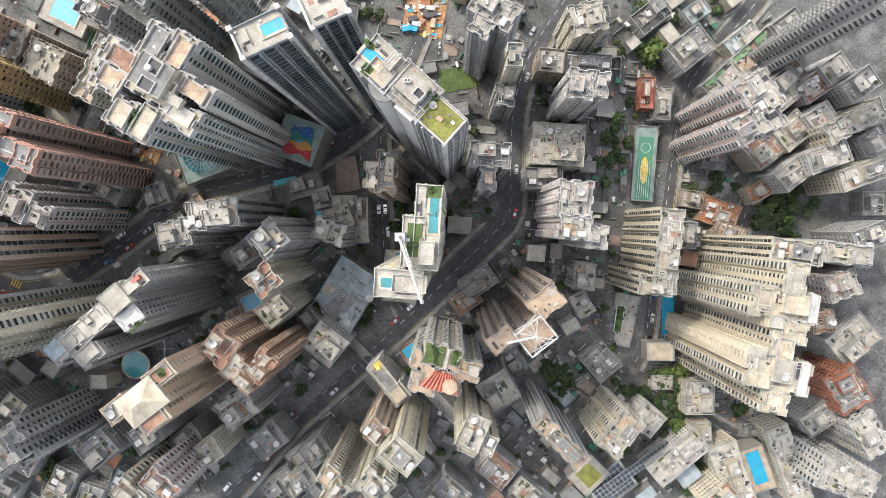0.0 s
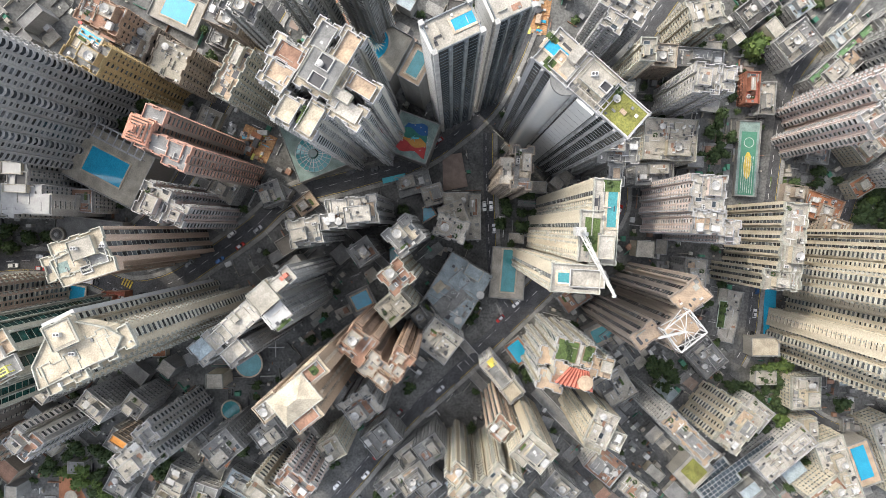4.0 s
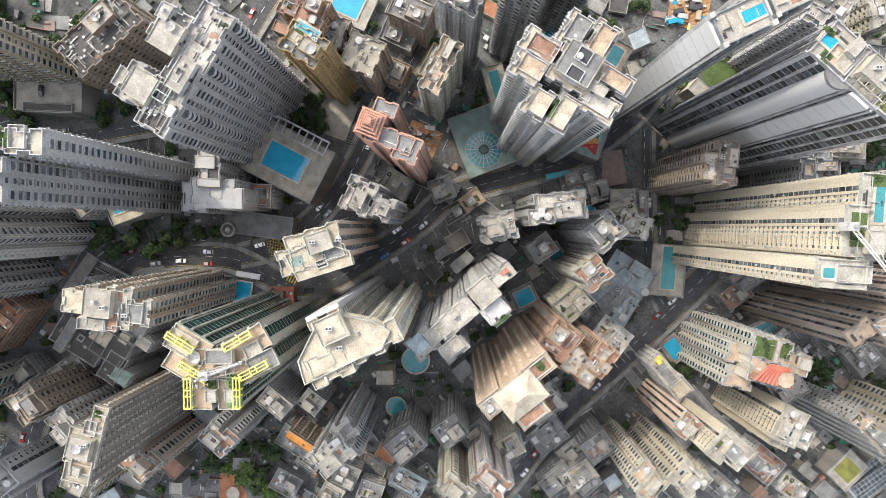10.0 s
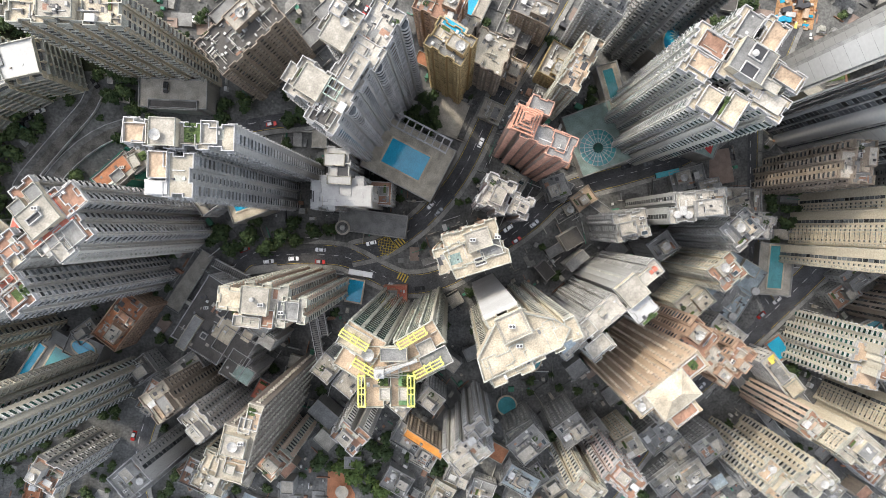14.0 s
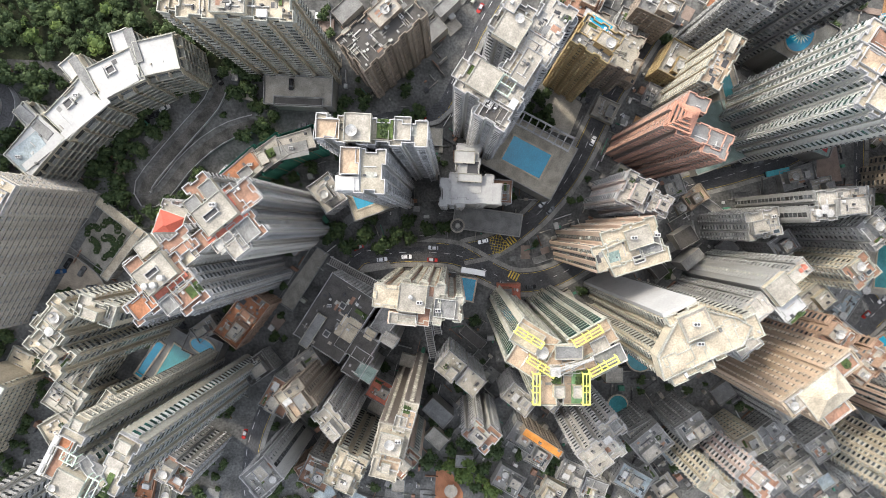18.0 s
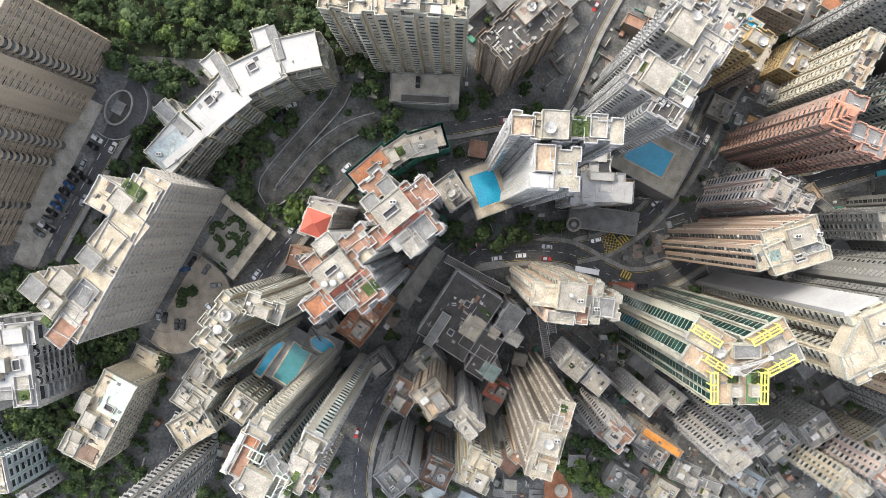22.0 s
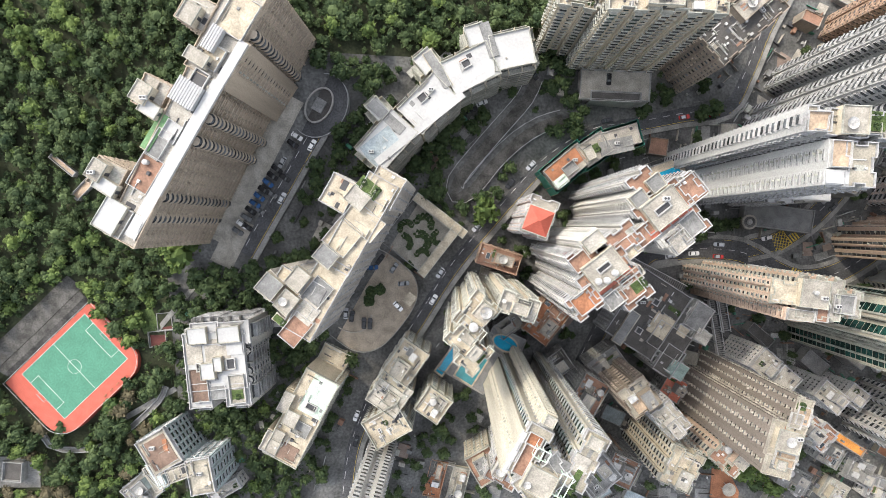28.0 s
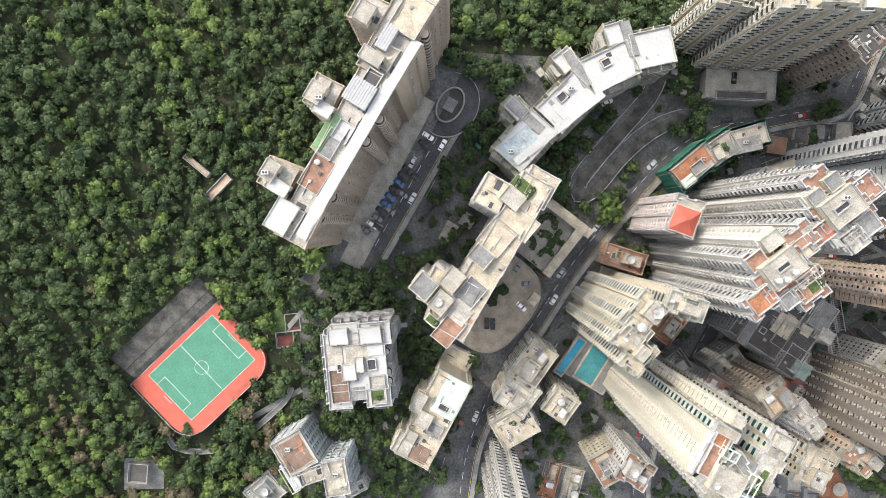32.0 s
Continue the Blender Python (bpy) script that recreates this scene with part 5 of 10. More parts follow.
def pool(x, y, z, rot, w, d, tone, label, rounded=False):
    OCC.append((x, y, radians(rot), w + 2, d + 2))
    t = empty("swimming_pool", pose(x, y, z, 0, 0, rot), label, "pool")
    n = 28 if rounded else 4
    def outline(g):
        if rounded:
            return [((w / 2 + g) * math.cos(2 * math.pi * k / n), (d / 2 + g) * math.sin(2 * math.pi * k / n)) for k in range(n)]
        return [(-w / 2 - g, -d / 2 - g), (w / 2 + g, -d / 2 - g), (w / 2 + g, d / 2 + g), (-w / 2 - g, d / 2 + g)]
    part("basin", Shape().prism(outline(0.05), -0.9, 0.06).mesh("basin", [ROOF["bluegrey"]]), t)
    part("water", Shape().prism(outline(0.0), 0.02, 0.10).mesh("water", [WATER if tone == "blue" else WATER_TEAL]), t)
    o, i = outline(0.7), outline(0.02)
    v = [(a, c, k) for k in (-0.5, 0.18) for a, c in o + i]
    f = []
    for k in range(n):
        m = (k + 1) % n
        f += [(k, m, 2 * n + m, 2 * n + k), (n + m, n + k, 3 * n + k, 3 * n + m), (2 * n + k, 2 * n + m, 3 * n + m, 3 * n + k)]
    part("coping", mesh_of("coping", v, f, [ROOF["cream"]]), t, label="pale stone coping")


def patch(x, y, z, rot, w, d, mat, name, label):
    """A paved or planted surface laid on the slope in strips, with a low kerb round it."""
    OCC.append((x, y, radians(rot), w, d))
    t = empty(name, pose(x, y, z, 0, 0, rot), label, name.replace("_", " "), kind="structure")
    flat = name in ("playground", "roof_lawn", "sports_court", "plaza")
    n, m = max(2, int(w / 4)), max(2, int(d / 4))
    c, s = math.cos(radians(rot)), math.sin(radians(rot))
    v = []
    for j in range(m + 1):
        for i in range(n + 1):
            a, b = (i / n - 0.5) * w, (j / m - 0.5) * d
            gz = ground(x + a * c - b * s, y + a * s + b * c) + 0.3 - z if not flat else 0.0
            v.append((a, b, gz))
    k = len(v)
    v += [(a, b, e - 1.2) for a, b, e in v]
    f = []
    for j in range(m):
        for i in range(n):
            o = j * (n + 1) + i
            f.append((o, o + 1, o + n + 2, o + n + 1))
    edge = [i for i in range(n + 1)] + [j * (n + 1) + n for j in range(1, m + 1)] + [m * (n + 1) + i for i in range(n - 1, -1, -1)] + [j * (n + 1) for j in range(m - 1, 0, -1)]
    for a, b in zip(edge, edge[1:] + edge[:1]):
        f.append((b, a, a + k, b + k))
    part("surface", mesh_of("surface", v, f, [mat]), t)


def pergola(x, y, z, rot, w, d):
    t = empty("pergola", pose(x, y, z, 0, 0, rot), "pale concrete pergola beside the podium pool", "pergola")
    n = int(w / 3.0)
    for k in range(n + 1):
        u = -w / 2 + k * w / n
        part("beam", Shape().box(u - 0.25, u + 0.25, -d / 2 - 0.4, d / 2 + 0.4, 3.0, 3.3).mesh("beam", [TRIM["white"]]), t)
        if k % 2 == 0:
            for v in (-d / 2, d / 2):
                part("post", Shape().box(u - 0.15, u + 0.15, v - 0.15, v + 0.15, 0, 2.75).mesh("post", [TRIM["white"]]), t)
    for v in (-d / 2, d / 2):
        part("rail", Shape().box(-w / 2, w / 2, v - 0.35, v + 0.35, 2.75, 3.0).mesh("rail", [TRIM["white"]]), t)


def rotunda(x, y, z, rot, w, d):
    t = empty("glass_rotunda", pose(x, y, z, 0, 0, rot), "round teal glass skylight with radial white ribs", "skylight")
    r = w / 2
    part("glass", Shape().disc(0, 0, r, 0.0, 0.5, n=32, r1=0.3 * r).mesh("glass", [WATER_TEAL]), t)
    part("hub", Shape().disc(0, 0, 0.3 * r, 0.3, 1.6, n=24, r1=0.22 * r).mesh("hub", [GREEN_GLASS]), t)
    rib = Shape().beam((0.25 * r, 0, 0.62), (r, 0, 0.14), 0.13).mesh("rib", [WHITE])
    for k in range(20):
        part("rib", rib, t, Matrix.Rotation(2 * math.pi * k / 20, 4, "Z"))
    for q in (0.5, 0.75, 1.0):
        n = 40
        s = Shape()
        for k in range(n):
            a, b = 2 * math.pi * k / n, 2 * math.pi * (k + 1) / n
            zz = 0.14 + (1 - q) * 0.55
            s.beam((q * r * math.cos(a), q * r * math.sin(a), zz + 0.06), (q * r * math.cos(b), q * r * math.sin(b), zz + 0.06), 0.1)
        part("hoop", s.mesh("hoop", [WHITE]), t)


def pavilion(x, y, z, rot, w, d):
    t = empty("pavilion", pose(x, y, z, 0, 0, rot), "small round pavilion with a pale conical roof", "pavilion")
    part("roof", Shape().disc(0, 0, 3.0, 2.6, 4.0, n=20, r1=0.2).mesh("roof", [ROOF["pale"]]), t)
    for k in range(6):
        a = k * math.pi / 3
        part("post", Shape().disc(2.4 * math.cos(a), 2.4 * math.sin(a), 0.15, -0.3, 2.7, n=8).mesh("post", [WHITE]), t)


def ramp(x, y, z, rot, w, d):
    t = empty("spiral_ramp", pose(x, y, z, 0, 0, rot), "round pale concrete planter on the forecourt", "planter")
    part("wall", Shape().disc(0, 0, w / 2, -0.6, 1.0, n=28).mesh("wall", [ROOF["pale"]]), t)
    part("soil", Shape().disc(0, 0, w / 2 - 0.8, 0.9, 1.06, n=24).mesh("soil", [GROUND]), t)
    part("fountain", Shape().disc(0, 0, w / 5, 1.0, 1.9, n=20, r1=w / 8).mesh("fountain", [WHITE]), t)


def pitch(x, y, z, rot, w, d):
    t = empty("football_pitch", pose(x, y, z, 0, 0, rot), "small green football pitch with red surround and white lines", "sports pitch", kind="structure")
    o = [(w / 2 + 5, d / 2 + 2), (-w / 2 - 7, d / 2 + 2)]
    for cx, a0 in ((-w / 2 + 2, 180), (w / 2 - 4, 270)):
        o += [(cx + 9 * math.cos(radians(a0 + 15 * k)), -d / 2 + 3 + 9 * math.sin(radians(a0 + 15 * k))) for k in range(7)]
    part("surround", Shape().prism(o, -6, 0.0).mesh("surround", [RED]), t, label="red sports surface")
    part("field", Shape().box(-w / 2, w / 2, -d / 2, d / 2, -0.1, 0.02).mesh("field", [COURT_GREEN]), t, label="green sports surface")
    def line_box(x0, x1, y0, y1):
        part("line", Shape().box(x0, x1, y0, y1, 0.0, 0.032).mesh("line", [PAINT_WHITE]), t)
    q = 0.07
    for a in (-w / 2, w / 2):
        line_box(a - q, a + q, -d / 2, d / 2)
    for a in (-d / 2, d / 2):
        line_box(-w / 2, w / 2, a - q, a + q)
    line_box(-q, q, -d / 2, d / 2)
    for sg in (-1, 1):
        e = sg * (w / 2 - 4.2)
        line_box(e - q, e + q, -d * 0.3, d * 0.3)
        for a in (-0.3, 0.3):
            line_box(min(e, sg * w / 2), max(e, sg * w / 2), a * d - q, a * d + q)
        s = Shape()
        s.beam((0, -1.8, 0), (0, -1.8, 2.0), 0.06).beam((0, 1.8, 0), (0, 1.8, 2.0), 0.06).beam((0, -1.8, 2.0), (0, 1.8, 2.0), 0.06)
        s.beam((0, -1.8, 2.0), (1.2, -1.8, 0.1), 0.04).beam((0, 1.8, 2.0), (1.2, 1.8, 0.1), 0.04).beam((1.2, -1.8, 0.1), (1.2, 1.8, 0.1), 0.04)
        g = part("goal", s.mesh("goal", [WHITE]), t, Matrix.Translation((sg * w / 2, 0, 0.03)) @ Matrix.Rotation(0 if sg > 0 else math.pi, 4, "Z"))
    n = 36
    s = Shape()
    for k in range(n):
        a, b = 2 * math.pi * k / n, 2 * math.pi * (k + 1) / n
        s.beam((2.6 * math.cos(a), 2.6 * math.sin(a), 0.02), (2.6 * math.cos(b), 2.6 * math.sin(b), 0.02), 0.05)
    part("centre_circle", s.mesh("centre_circle", [PAINT_WHITE]), t)
    for a, b in zip(o, o[1:] + o[:1]):
        s = Shape()
        a3, b3 = Vector((*a, 0)), Vector((*b, 0))
        m = max(1, int((b3 - a3).length / 3))
        s.beam(a3 + Vector((0, 0, 1.2)), b3 + Vector((0, 0, 1.2)), 0.05)
        for k in range(m):
            p = a3.lerp(b3, k / m)
            s.beam(p, p + Vector((0, 0, 1.25)), 0.05)
        part("fence", s.mesh("fence", [STEEL]), t)
    bench = Shape().box(-0.8, 0.8, -0.2, 0.2, 0.35, 0.45).box(-0.7, -0.6, -0.2, 0.2, 0, 0.35).box(0.6, 0.7, -0.2, 0.2, 0, 0.35).mesh("bench", [ROOF["rustroof"]])
    for k in range(4):
        part("bench", bench, t, Matrix.Translation((1 + 3.2 * k, -d / 2 - 4.2, 0)))


def round_court(x, y, z, rot, w, d):
    OCC.append((x, y, radians(rot), w, d))
    t = empty("drive_court", pose(x, y, z, 0, 0, rot), "rounded tan paved drive court with parked cars", "courtyard", kind="structure")
    def oval(q):
        return [((w / 2 + q) * math.copysign(abs(math.cos(k)) ** 0.7, math.cos(k)), (d / 2 + q) * math.copysign(abs(math.sin(k)) ** 0.7, math.sin(k))) for k in np.linspace(0, 2 * math.pi, 41)[:-1]]
    part("paving", Shape().prism(oval(0), -4.5, 0.0).mesh("paving", [ROOF["courtstone"]]), t)
    ring_pts = [(-3 + 9.5 * math.cos(q), -8 + 7.5 * math.sin(q)) for q in np.linspace(2.4, 6.9, 18)]
    for u, v, w_ in zip(ring_pts, ring_pts[1:], range(17)):
        part("ramp_kerb", Shape().beam((*u, 0.25), (*v, 0.25), 0.22).mesh("ramp_kerb", [ROOF["pale"]]), t)
    part("gate_house", Shape().box(11.5, 14.5, 9.0, 13.0, 0.0, 2.8).box(11.2, 14.8, 8.7, 13.3, 2.8, 3.0).mesh("gate_house", [ROOF["cream"]]), t)
    part("boundary_wall", wall_ring(oval(0.3), oval(0.0), -4.5, 0.9, "boundary_wall", WALL["concrete"]), t)
    for k, (u, v, r) in enumerate(((0.6, 0.4, 2.3), (-0.9, 3.6, 2.5), (1.4, 6.4, 2.3))):
        part("kerb", Shape().disc(u, v, r, 0.0, 0.3 + 0.012 * k, n=20).mesh("kerb", [ROOF["pale"]]), t)
        part("soil", Shape().disc(u, v, r - 0.25, 0.2, 0.42 + 0.012 * k, n=20).mesh("soil", [LAWN]), t)
        for g in range(4):
            part("shrub", SHRUBS[g % 3], t, Matrix.Translation((u + 1.0 * math.cos(1.6 * g + k), v + 1.0 * math.sin(1.6 * g + k), 0.3)) @ Matrix.Diagonal((1.4, 1.4, 2.0, 1)))
    part("drive_island", Shape().disc(-3, -9, 2.2, 0.0, 0.3, n=20).mesh("drive_island", [ROOF["pale"]]), t)


def hedge_court(x, y, z, rot, w, d):
    """Kidney shaped hedge beds, each with a kerb, in a paved court."""
    c, s = math.cos(radians(rot)), math.sin(radians(rot))
    for cx, cy, r, a0, a1, wd in ((-1.5, 4.5, 3.0, 10, 200, 1.4), (1.5, -2.0, 3.2, -20, 150, 1.6), (-6.0, -1.0, 2.4, 60, 240, 1.2), (-3.5, -6.5, 3.0, 0, 120, 1.3), (6.5, 4.0, 2.4, 150, 320, 1.2), (6.0, -6.0, 2.5, 60, 200, 1.1)):
        t = empty("hedge_bed", pose(x + cx * c - cy * s, y + cx * s + cy * c, z, 0, 0, rot), "dark green clipped hedge bed with a pale kerb", "hedge", "hedge beds")
        arc = [radians(q) for q in np.linspace(a0, a1, 12)]
        ring_ = [((r + wd) * math.cos(q), (r + wd) * math.sin(q)) for q in arc] + [((r - wd) * math.cos(q), (r - wd) * math.sin(q)) for q in arc[::-1]]
        part("kerb", Shape().prism(ring_, -0.2, 0.22).mesh("kerb", [ROOF["pale"]]), t)
        for k, q in enumerate(np.linspace(radians(a0 + 8), radians(a1 - 8), 7)):
            part("shrub", SHRUBS[k % 3], t, Matrix.Translation((r * math.cos(q), r * math.sin(q), 0.1)) @ Matrix.Diagonal((wd * 0.95, wd * 0.95, 1.0, 1)))


def arcade(x, y, z, rot, w, d):
    t = empty("covered_walk", pose(x, y, z, 0, 0, rot), "low cream covered walk along the garden court", "covered walk")
    part("roof", Shape().box(-w / 2, w / 2, -d / 2, d / 2, 3.4, 3.8).mesh("roof", [ROOF["cream"]]), t)
    part("parapet", ring_mesh("parapet", w, d, 4.3, TRIM["cream"], 0.25, 3.5, 0.1), t)
    n = int(max(w, d) / 4)
    for k in range(n + 1):
        u = -0.46 + 0.92 * k / n
        for v in (-0.42, 0.42):
            px, py = (u * w, v * d) if w > d else (v * w, u * d)
            part("post", Shape().box(px - 0.2, px + 0.2, py - 0.2, py + 0.2, -3, 3.4).mesh("post", [TRIM["cream"]]), t)


# ---- trees ----
def tuft(v, f, c, size, rnd):
    """A small bent sheet of leaves facing outward and up."""
    nrm = Vector((rnd.uniform(-0.9, 0.9), rnd.uniform(-0.9, 0.9), 1)).normalized()
    a = nrm.cross(Vector((rnd.uniform(-1, 1), rnd.uniform(-1, 1), 0.1))).normalized()
    b = nrm.cross(a)
    o = len(v)
    for k in range(4):
        g = math.pi * k / 2 + rnd.uniform(-0.35, 0.35)
        v.append(tuple(c + (a * math.cos(g) + b * math.sin(g)) * size * rnd.uniform(0.7, 1.3) + nrm * size * (0.35 if k % 2 else -0.1)))
    f += [(o, o + 1, o + 2), (o, o + 2, o + 3)]


def crown_arrays(seed, n=115):
    """A crown of a few lobes covered with leaf clumps; unit radius."""
    rnd = random.Random(seed)
    lobes = [(Vector((0, 0, 0.75)), 0.62)] + [(Vector((0.5 * math.cos(a), 0.5 * math.sin(a), rnd.uniform(0.35, 0.85))), rnd.uniform(0.32, 0.55)) for a in [rnd.uniform(0, 6.28) for _ in range(6)]]
    v, f = [], []
    for k in range(n):
        c, r = lobes[rnd.randrange(len(lobes))]
        d = Vector((rnd.gauss(0, 1), rnd.gauss(0, 1), rnd.gauss(0.45, 0.8))).normalized()
        tuft(v, f, c + d * r * rnd.uniform(0.75, 1.08), rnd.uniform(0.09, 0.19), rnd)
    for c, r in lobes:    # dark inner mass of each lobe
        o, m = len(v), 6
        for ring_z, ring_r in ((-0.2, 0.7), (0.45, 0.62)):
            v += [tuple(c + Vector((ring_r * r * math.cos(6.283 * k / m), ring_r * r * math.sin(6.283 * k / m), ring_z * r))) for k in range(m)]
        v.append(tuple(c + Vector((0, 0, 0.8 * r))))
        for b in range(1):
            f += [(o + b * m + k, o + b * m + (k + 1) % m, o + (b + 1) * m + (k + 1) % m, o + (b + 1) * m + k) for k in range(m)]
        f += [(o + m + k, o + m + (k + 1) % m, o + 2 * m) for k in range(m)]
    return np.array(v), f


CROWNS = [crown_arrays(50 + k) for k in range(6)]
CROWN_MESH = [mesh_of("crown", v.tolist(), f, [LEAF]) for v, f in CROWNS]
CROWN_LIGHT = [mesh_of("crown", v.tolist(), f, [LEAF_LIGHT]) for v, f in CROWNS]


def trunk_mesh():
    s = Shape().disc(0, 0, 0.07, -0.1, 0.5, n=8, r1=0.045)
    for a in (0.3, 1.8, 3.1, 4.7):
        s.beam((0, 0, 0.4), (0.3 * math.cos(a), 0.3 * math.sin(a), 0.75), 0.022)
    return s.mesh("trunk", [BARK])


TRUNK = trunk_mesh()
TREES = []


def tree(x, y, r, rnd, light=False, z=None):
    h = ground(x, y) if z is None else z
    if any((x - a) ** 2 + (y - b) ** 2 < (0.55 * (r + c)) ** 2 for a, b, c in TREES):
        return
    c, s = math.cos(radians(-43.8)), math.sin(radians(-43.8))
    if z is None and (occupied(x, y, 0.3) or abs((x + 487) * c - (y + 55) * s) < 22 and abs((x + 487) * s + (y + 55) * c) < 17):
        return
    TREES.append((x, y, r))
    t = empty("tree", pose(x, y, h, 0, 0, rnd.uniform(0, 360)), "broad leafy tree with a light green crown" if light else "broad leafy tree with a dense dark green crown", "tree", "street and garden trees")
    sc = Matrix.Diagonal((r, r, r * rnd.uniform(1.1, 1.5), 1))
    part("trunk", TRUNK, t, sc)
    part("crown", rnd.choice(CROWN_LIGHT if light else CROWN_MESH), t, sc)


def grove(x, y, rx, ry, n, light=False):
    rnd = random.Random(round(x * 3 + y * 5))
    for k in range(n):
        a, q = rnd.uniform(0, 6.283), math.sqrt(rnd.random())
        tree(x + rx * q * math.cos(a), y + ry * q * math.sin(a), rnd.uniform(2.6, 4.8), rnd, light and rnd.random() < 0.7)


tree(-333.6, 2.0, 7.0, random.Random(3), True, ground(-333.6, 2.0))     # the great tree by the hairpin


park = random.Random(8)
for k in range(13):     # the dense park trees east of the school
    px, py = 160.8 + 11.0 * math.sqrt((k + 0.5) / 13) * math.cos(2.4 * k), 7.5 + 11.0 * math.sqrt((k + 0.5) / 13) * math.sin(2.4 * k)
    tree(px, py, park.uniform(3.8, 5.4), park, k % 4 == 1, ground(px, py))


# ---- vehicles ----
PAINTS = [material("car_paint_" + n, c, 0.25, metal=0.3, grain=0.1, stain=0.05, bump=0, spec=0.5) for n, c in (
    ("white", (0.7, 0.7, 0.69)), ("silver", (0.42, 0.43, 0.44)), ("black", (0.02, 0.02, 0.022)), ("red", (0.38, 0.03, 0.025)), ("blue", (0.03, 0.09, 0.22)), ("grey", (0.14, 0.145, 0.15)))]
TYRE = material("tyre", (0.02, 0.02, 0.02), 0.9)
CAR_LABELS = ["white car", "silver car", "black car", "red taxi with pale roof", "dark blue car", "dark grey car"]
WHEEL = Shape()
for sgn in (0,):
    n = 12
    WHEEL.v = [(0.31 * math.cos(6.283 * k / n), e, 0.31 + 0.31 * math.sin(6.283 * k / n)) for e in (-0.11, 0.11) for k in range(n)]
    WHEEL.f = [(k, (k + 1) % n, n + (k + 1) % n, n + k) for k in range(n)] + [tuple(range(n))[::-1], tuple(range(n, 2 * n))]
    WHEEL.i = [0] * len(WHEEL.f)
WHEEL = WHEEL.mesh("wheel", [TYRE])


def car_meshes(paint, roof):
    body = Shape().prism([(-2.2, -0.8), (-2.0, -0.88), (1.9, -0.88), (2.2, -0.7), (2.28, 0), (2.2, 0.7), (1.9, 0.88), (-2.0, 0.88), (-2.2, 0.8), (-2.26, 0)], 0.25, 0.82).mesh("body", [paint])
    s = Shape()
    o = [(-1.75, -0.78), (0.95, -0.78), (0.95, 0.78), (-1.75, 0.78)]
    i = [(-1.35, -0.62), (0.3, -0.62), (0.3, 0.62), (-1.35, 0.62)]
    s.v = [(x, y, 0.82) for x, y in o] + [(x, y, 1.4) for x, y in i]
    s.f = [(k, (k + 1) % 4, 4 + (k + 1) % 4, 4 + k) for k in range(4)] + [(4, 5, 6, 7)]
    s.i = [0] * 5
    cabin = s.mesh("glazing", [GLASS])
    top = Shape().box(-1.38, 0.33, -0.65, 0.65, 1.38, 1.45).mesh("roof", [roof])
    return body, cabin, top


CAR_KINDS = [car_meshes(p, PAINTS[1] if k == 3 else p) for k, p in enumerate(PAINTS)]
CAR_FIRST = {}


def car(x, y, z, rot, q):
    k = 0 if q < 0.3 else 1 if q < 0.5 else 2 if q < 0.66 else 3 if q < 0.85 else 4 if q < 0.92 else 5
    if k in CAR_FIRST:
        return copy_thing(CAR_FIRST[k], pose(x, y, z, 0, 0, rot))
    t = empty("car", pose(x, y, z, 0, 0, rot), CAR_LABELS[k] + " standing on the asphalt", "car", "cars on the streets")
    body, cabin, top = CAR_KINDS[k]
    part("body", body, t)
    part("glazing", cabin, t)
    part("roof", top, t)
    for wx in (-1.4, 1.4):
        for wy in (-0.8, 0.8):
            part("wheel", WHEEL, t, Matrix.Translation((wx, wy, 0)))
    CAR_FIRST[k] = t
    return t


def car_row(x0, y0, x1, y1, n, face, z=None):
    rnd = random.Random(round(x0 * 5 + y1))
    for k in range(n):
        u = k / max(1, n - 1)
        x, y = x0 + (x1 - x0) * u, y0 + (y1 - y0) * u
        car(x, y, ground(x, y) + 0.32 if z is None else z, face + rnd.uniform(-3, 3), rnd.choice((0.1, 0.4, 0.6, 0.6, 0.6, 0.88, 0.96, 0.96)))


def long_vehicle(name, x, y, rot, length, paint, label):
    z = ground(x, y) + 0.32
    t = empty(name, pose(x, y, z, 0, 0, rot), label, "bus")
    part("body", Shape().prism(pier_outline(length, 2.4, 0.04), 0.35, 3.1).mesh("body", [paint]), t)
    part("glazing", ring_mesh("glazing", length, 2.4, 2.6, GLASS, 0.05, 1.5, 0.05), t)
    part("roof", Shape().box(-length / 2 + 0.1, length / 2 - 0.1, -1.1, 1.1, 3.1, 3.22).box(-1.5, 1.0, -0.8, 0.8, 3.22, 3.45).mesh("roof", [paint]), t)
    for wx in (-length / 2 + 2, length / 2 - 2):
        for wy in (-1.1, 1.1):
            part("wheel", WHEEL, t, Matrix.Translation((wx, wy, 0)) @ Matrix.Diagonal((1.5, 1.5, 1.5, 1)))


def bus(x, y, rot):
    long_vehicle("bus", x, y, rot, 10.6, BUS_TEAL, "teal single deck bus standing on the street")


def coach(x, y, rot):
    long_vehicle("coach", x, y, rot, 10.5, PAINTS[0], "white coach standing on the street")


BUS_TEAL = material("bus_teal", (0.06, 0.36, 0.42), 0.4, stain=0.1, bump=0)


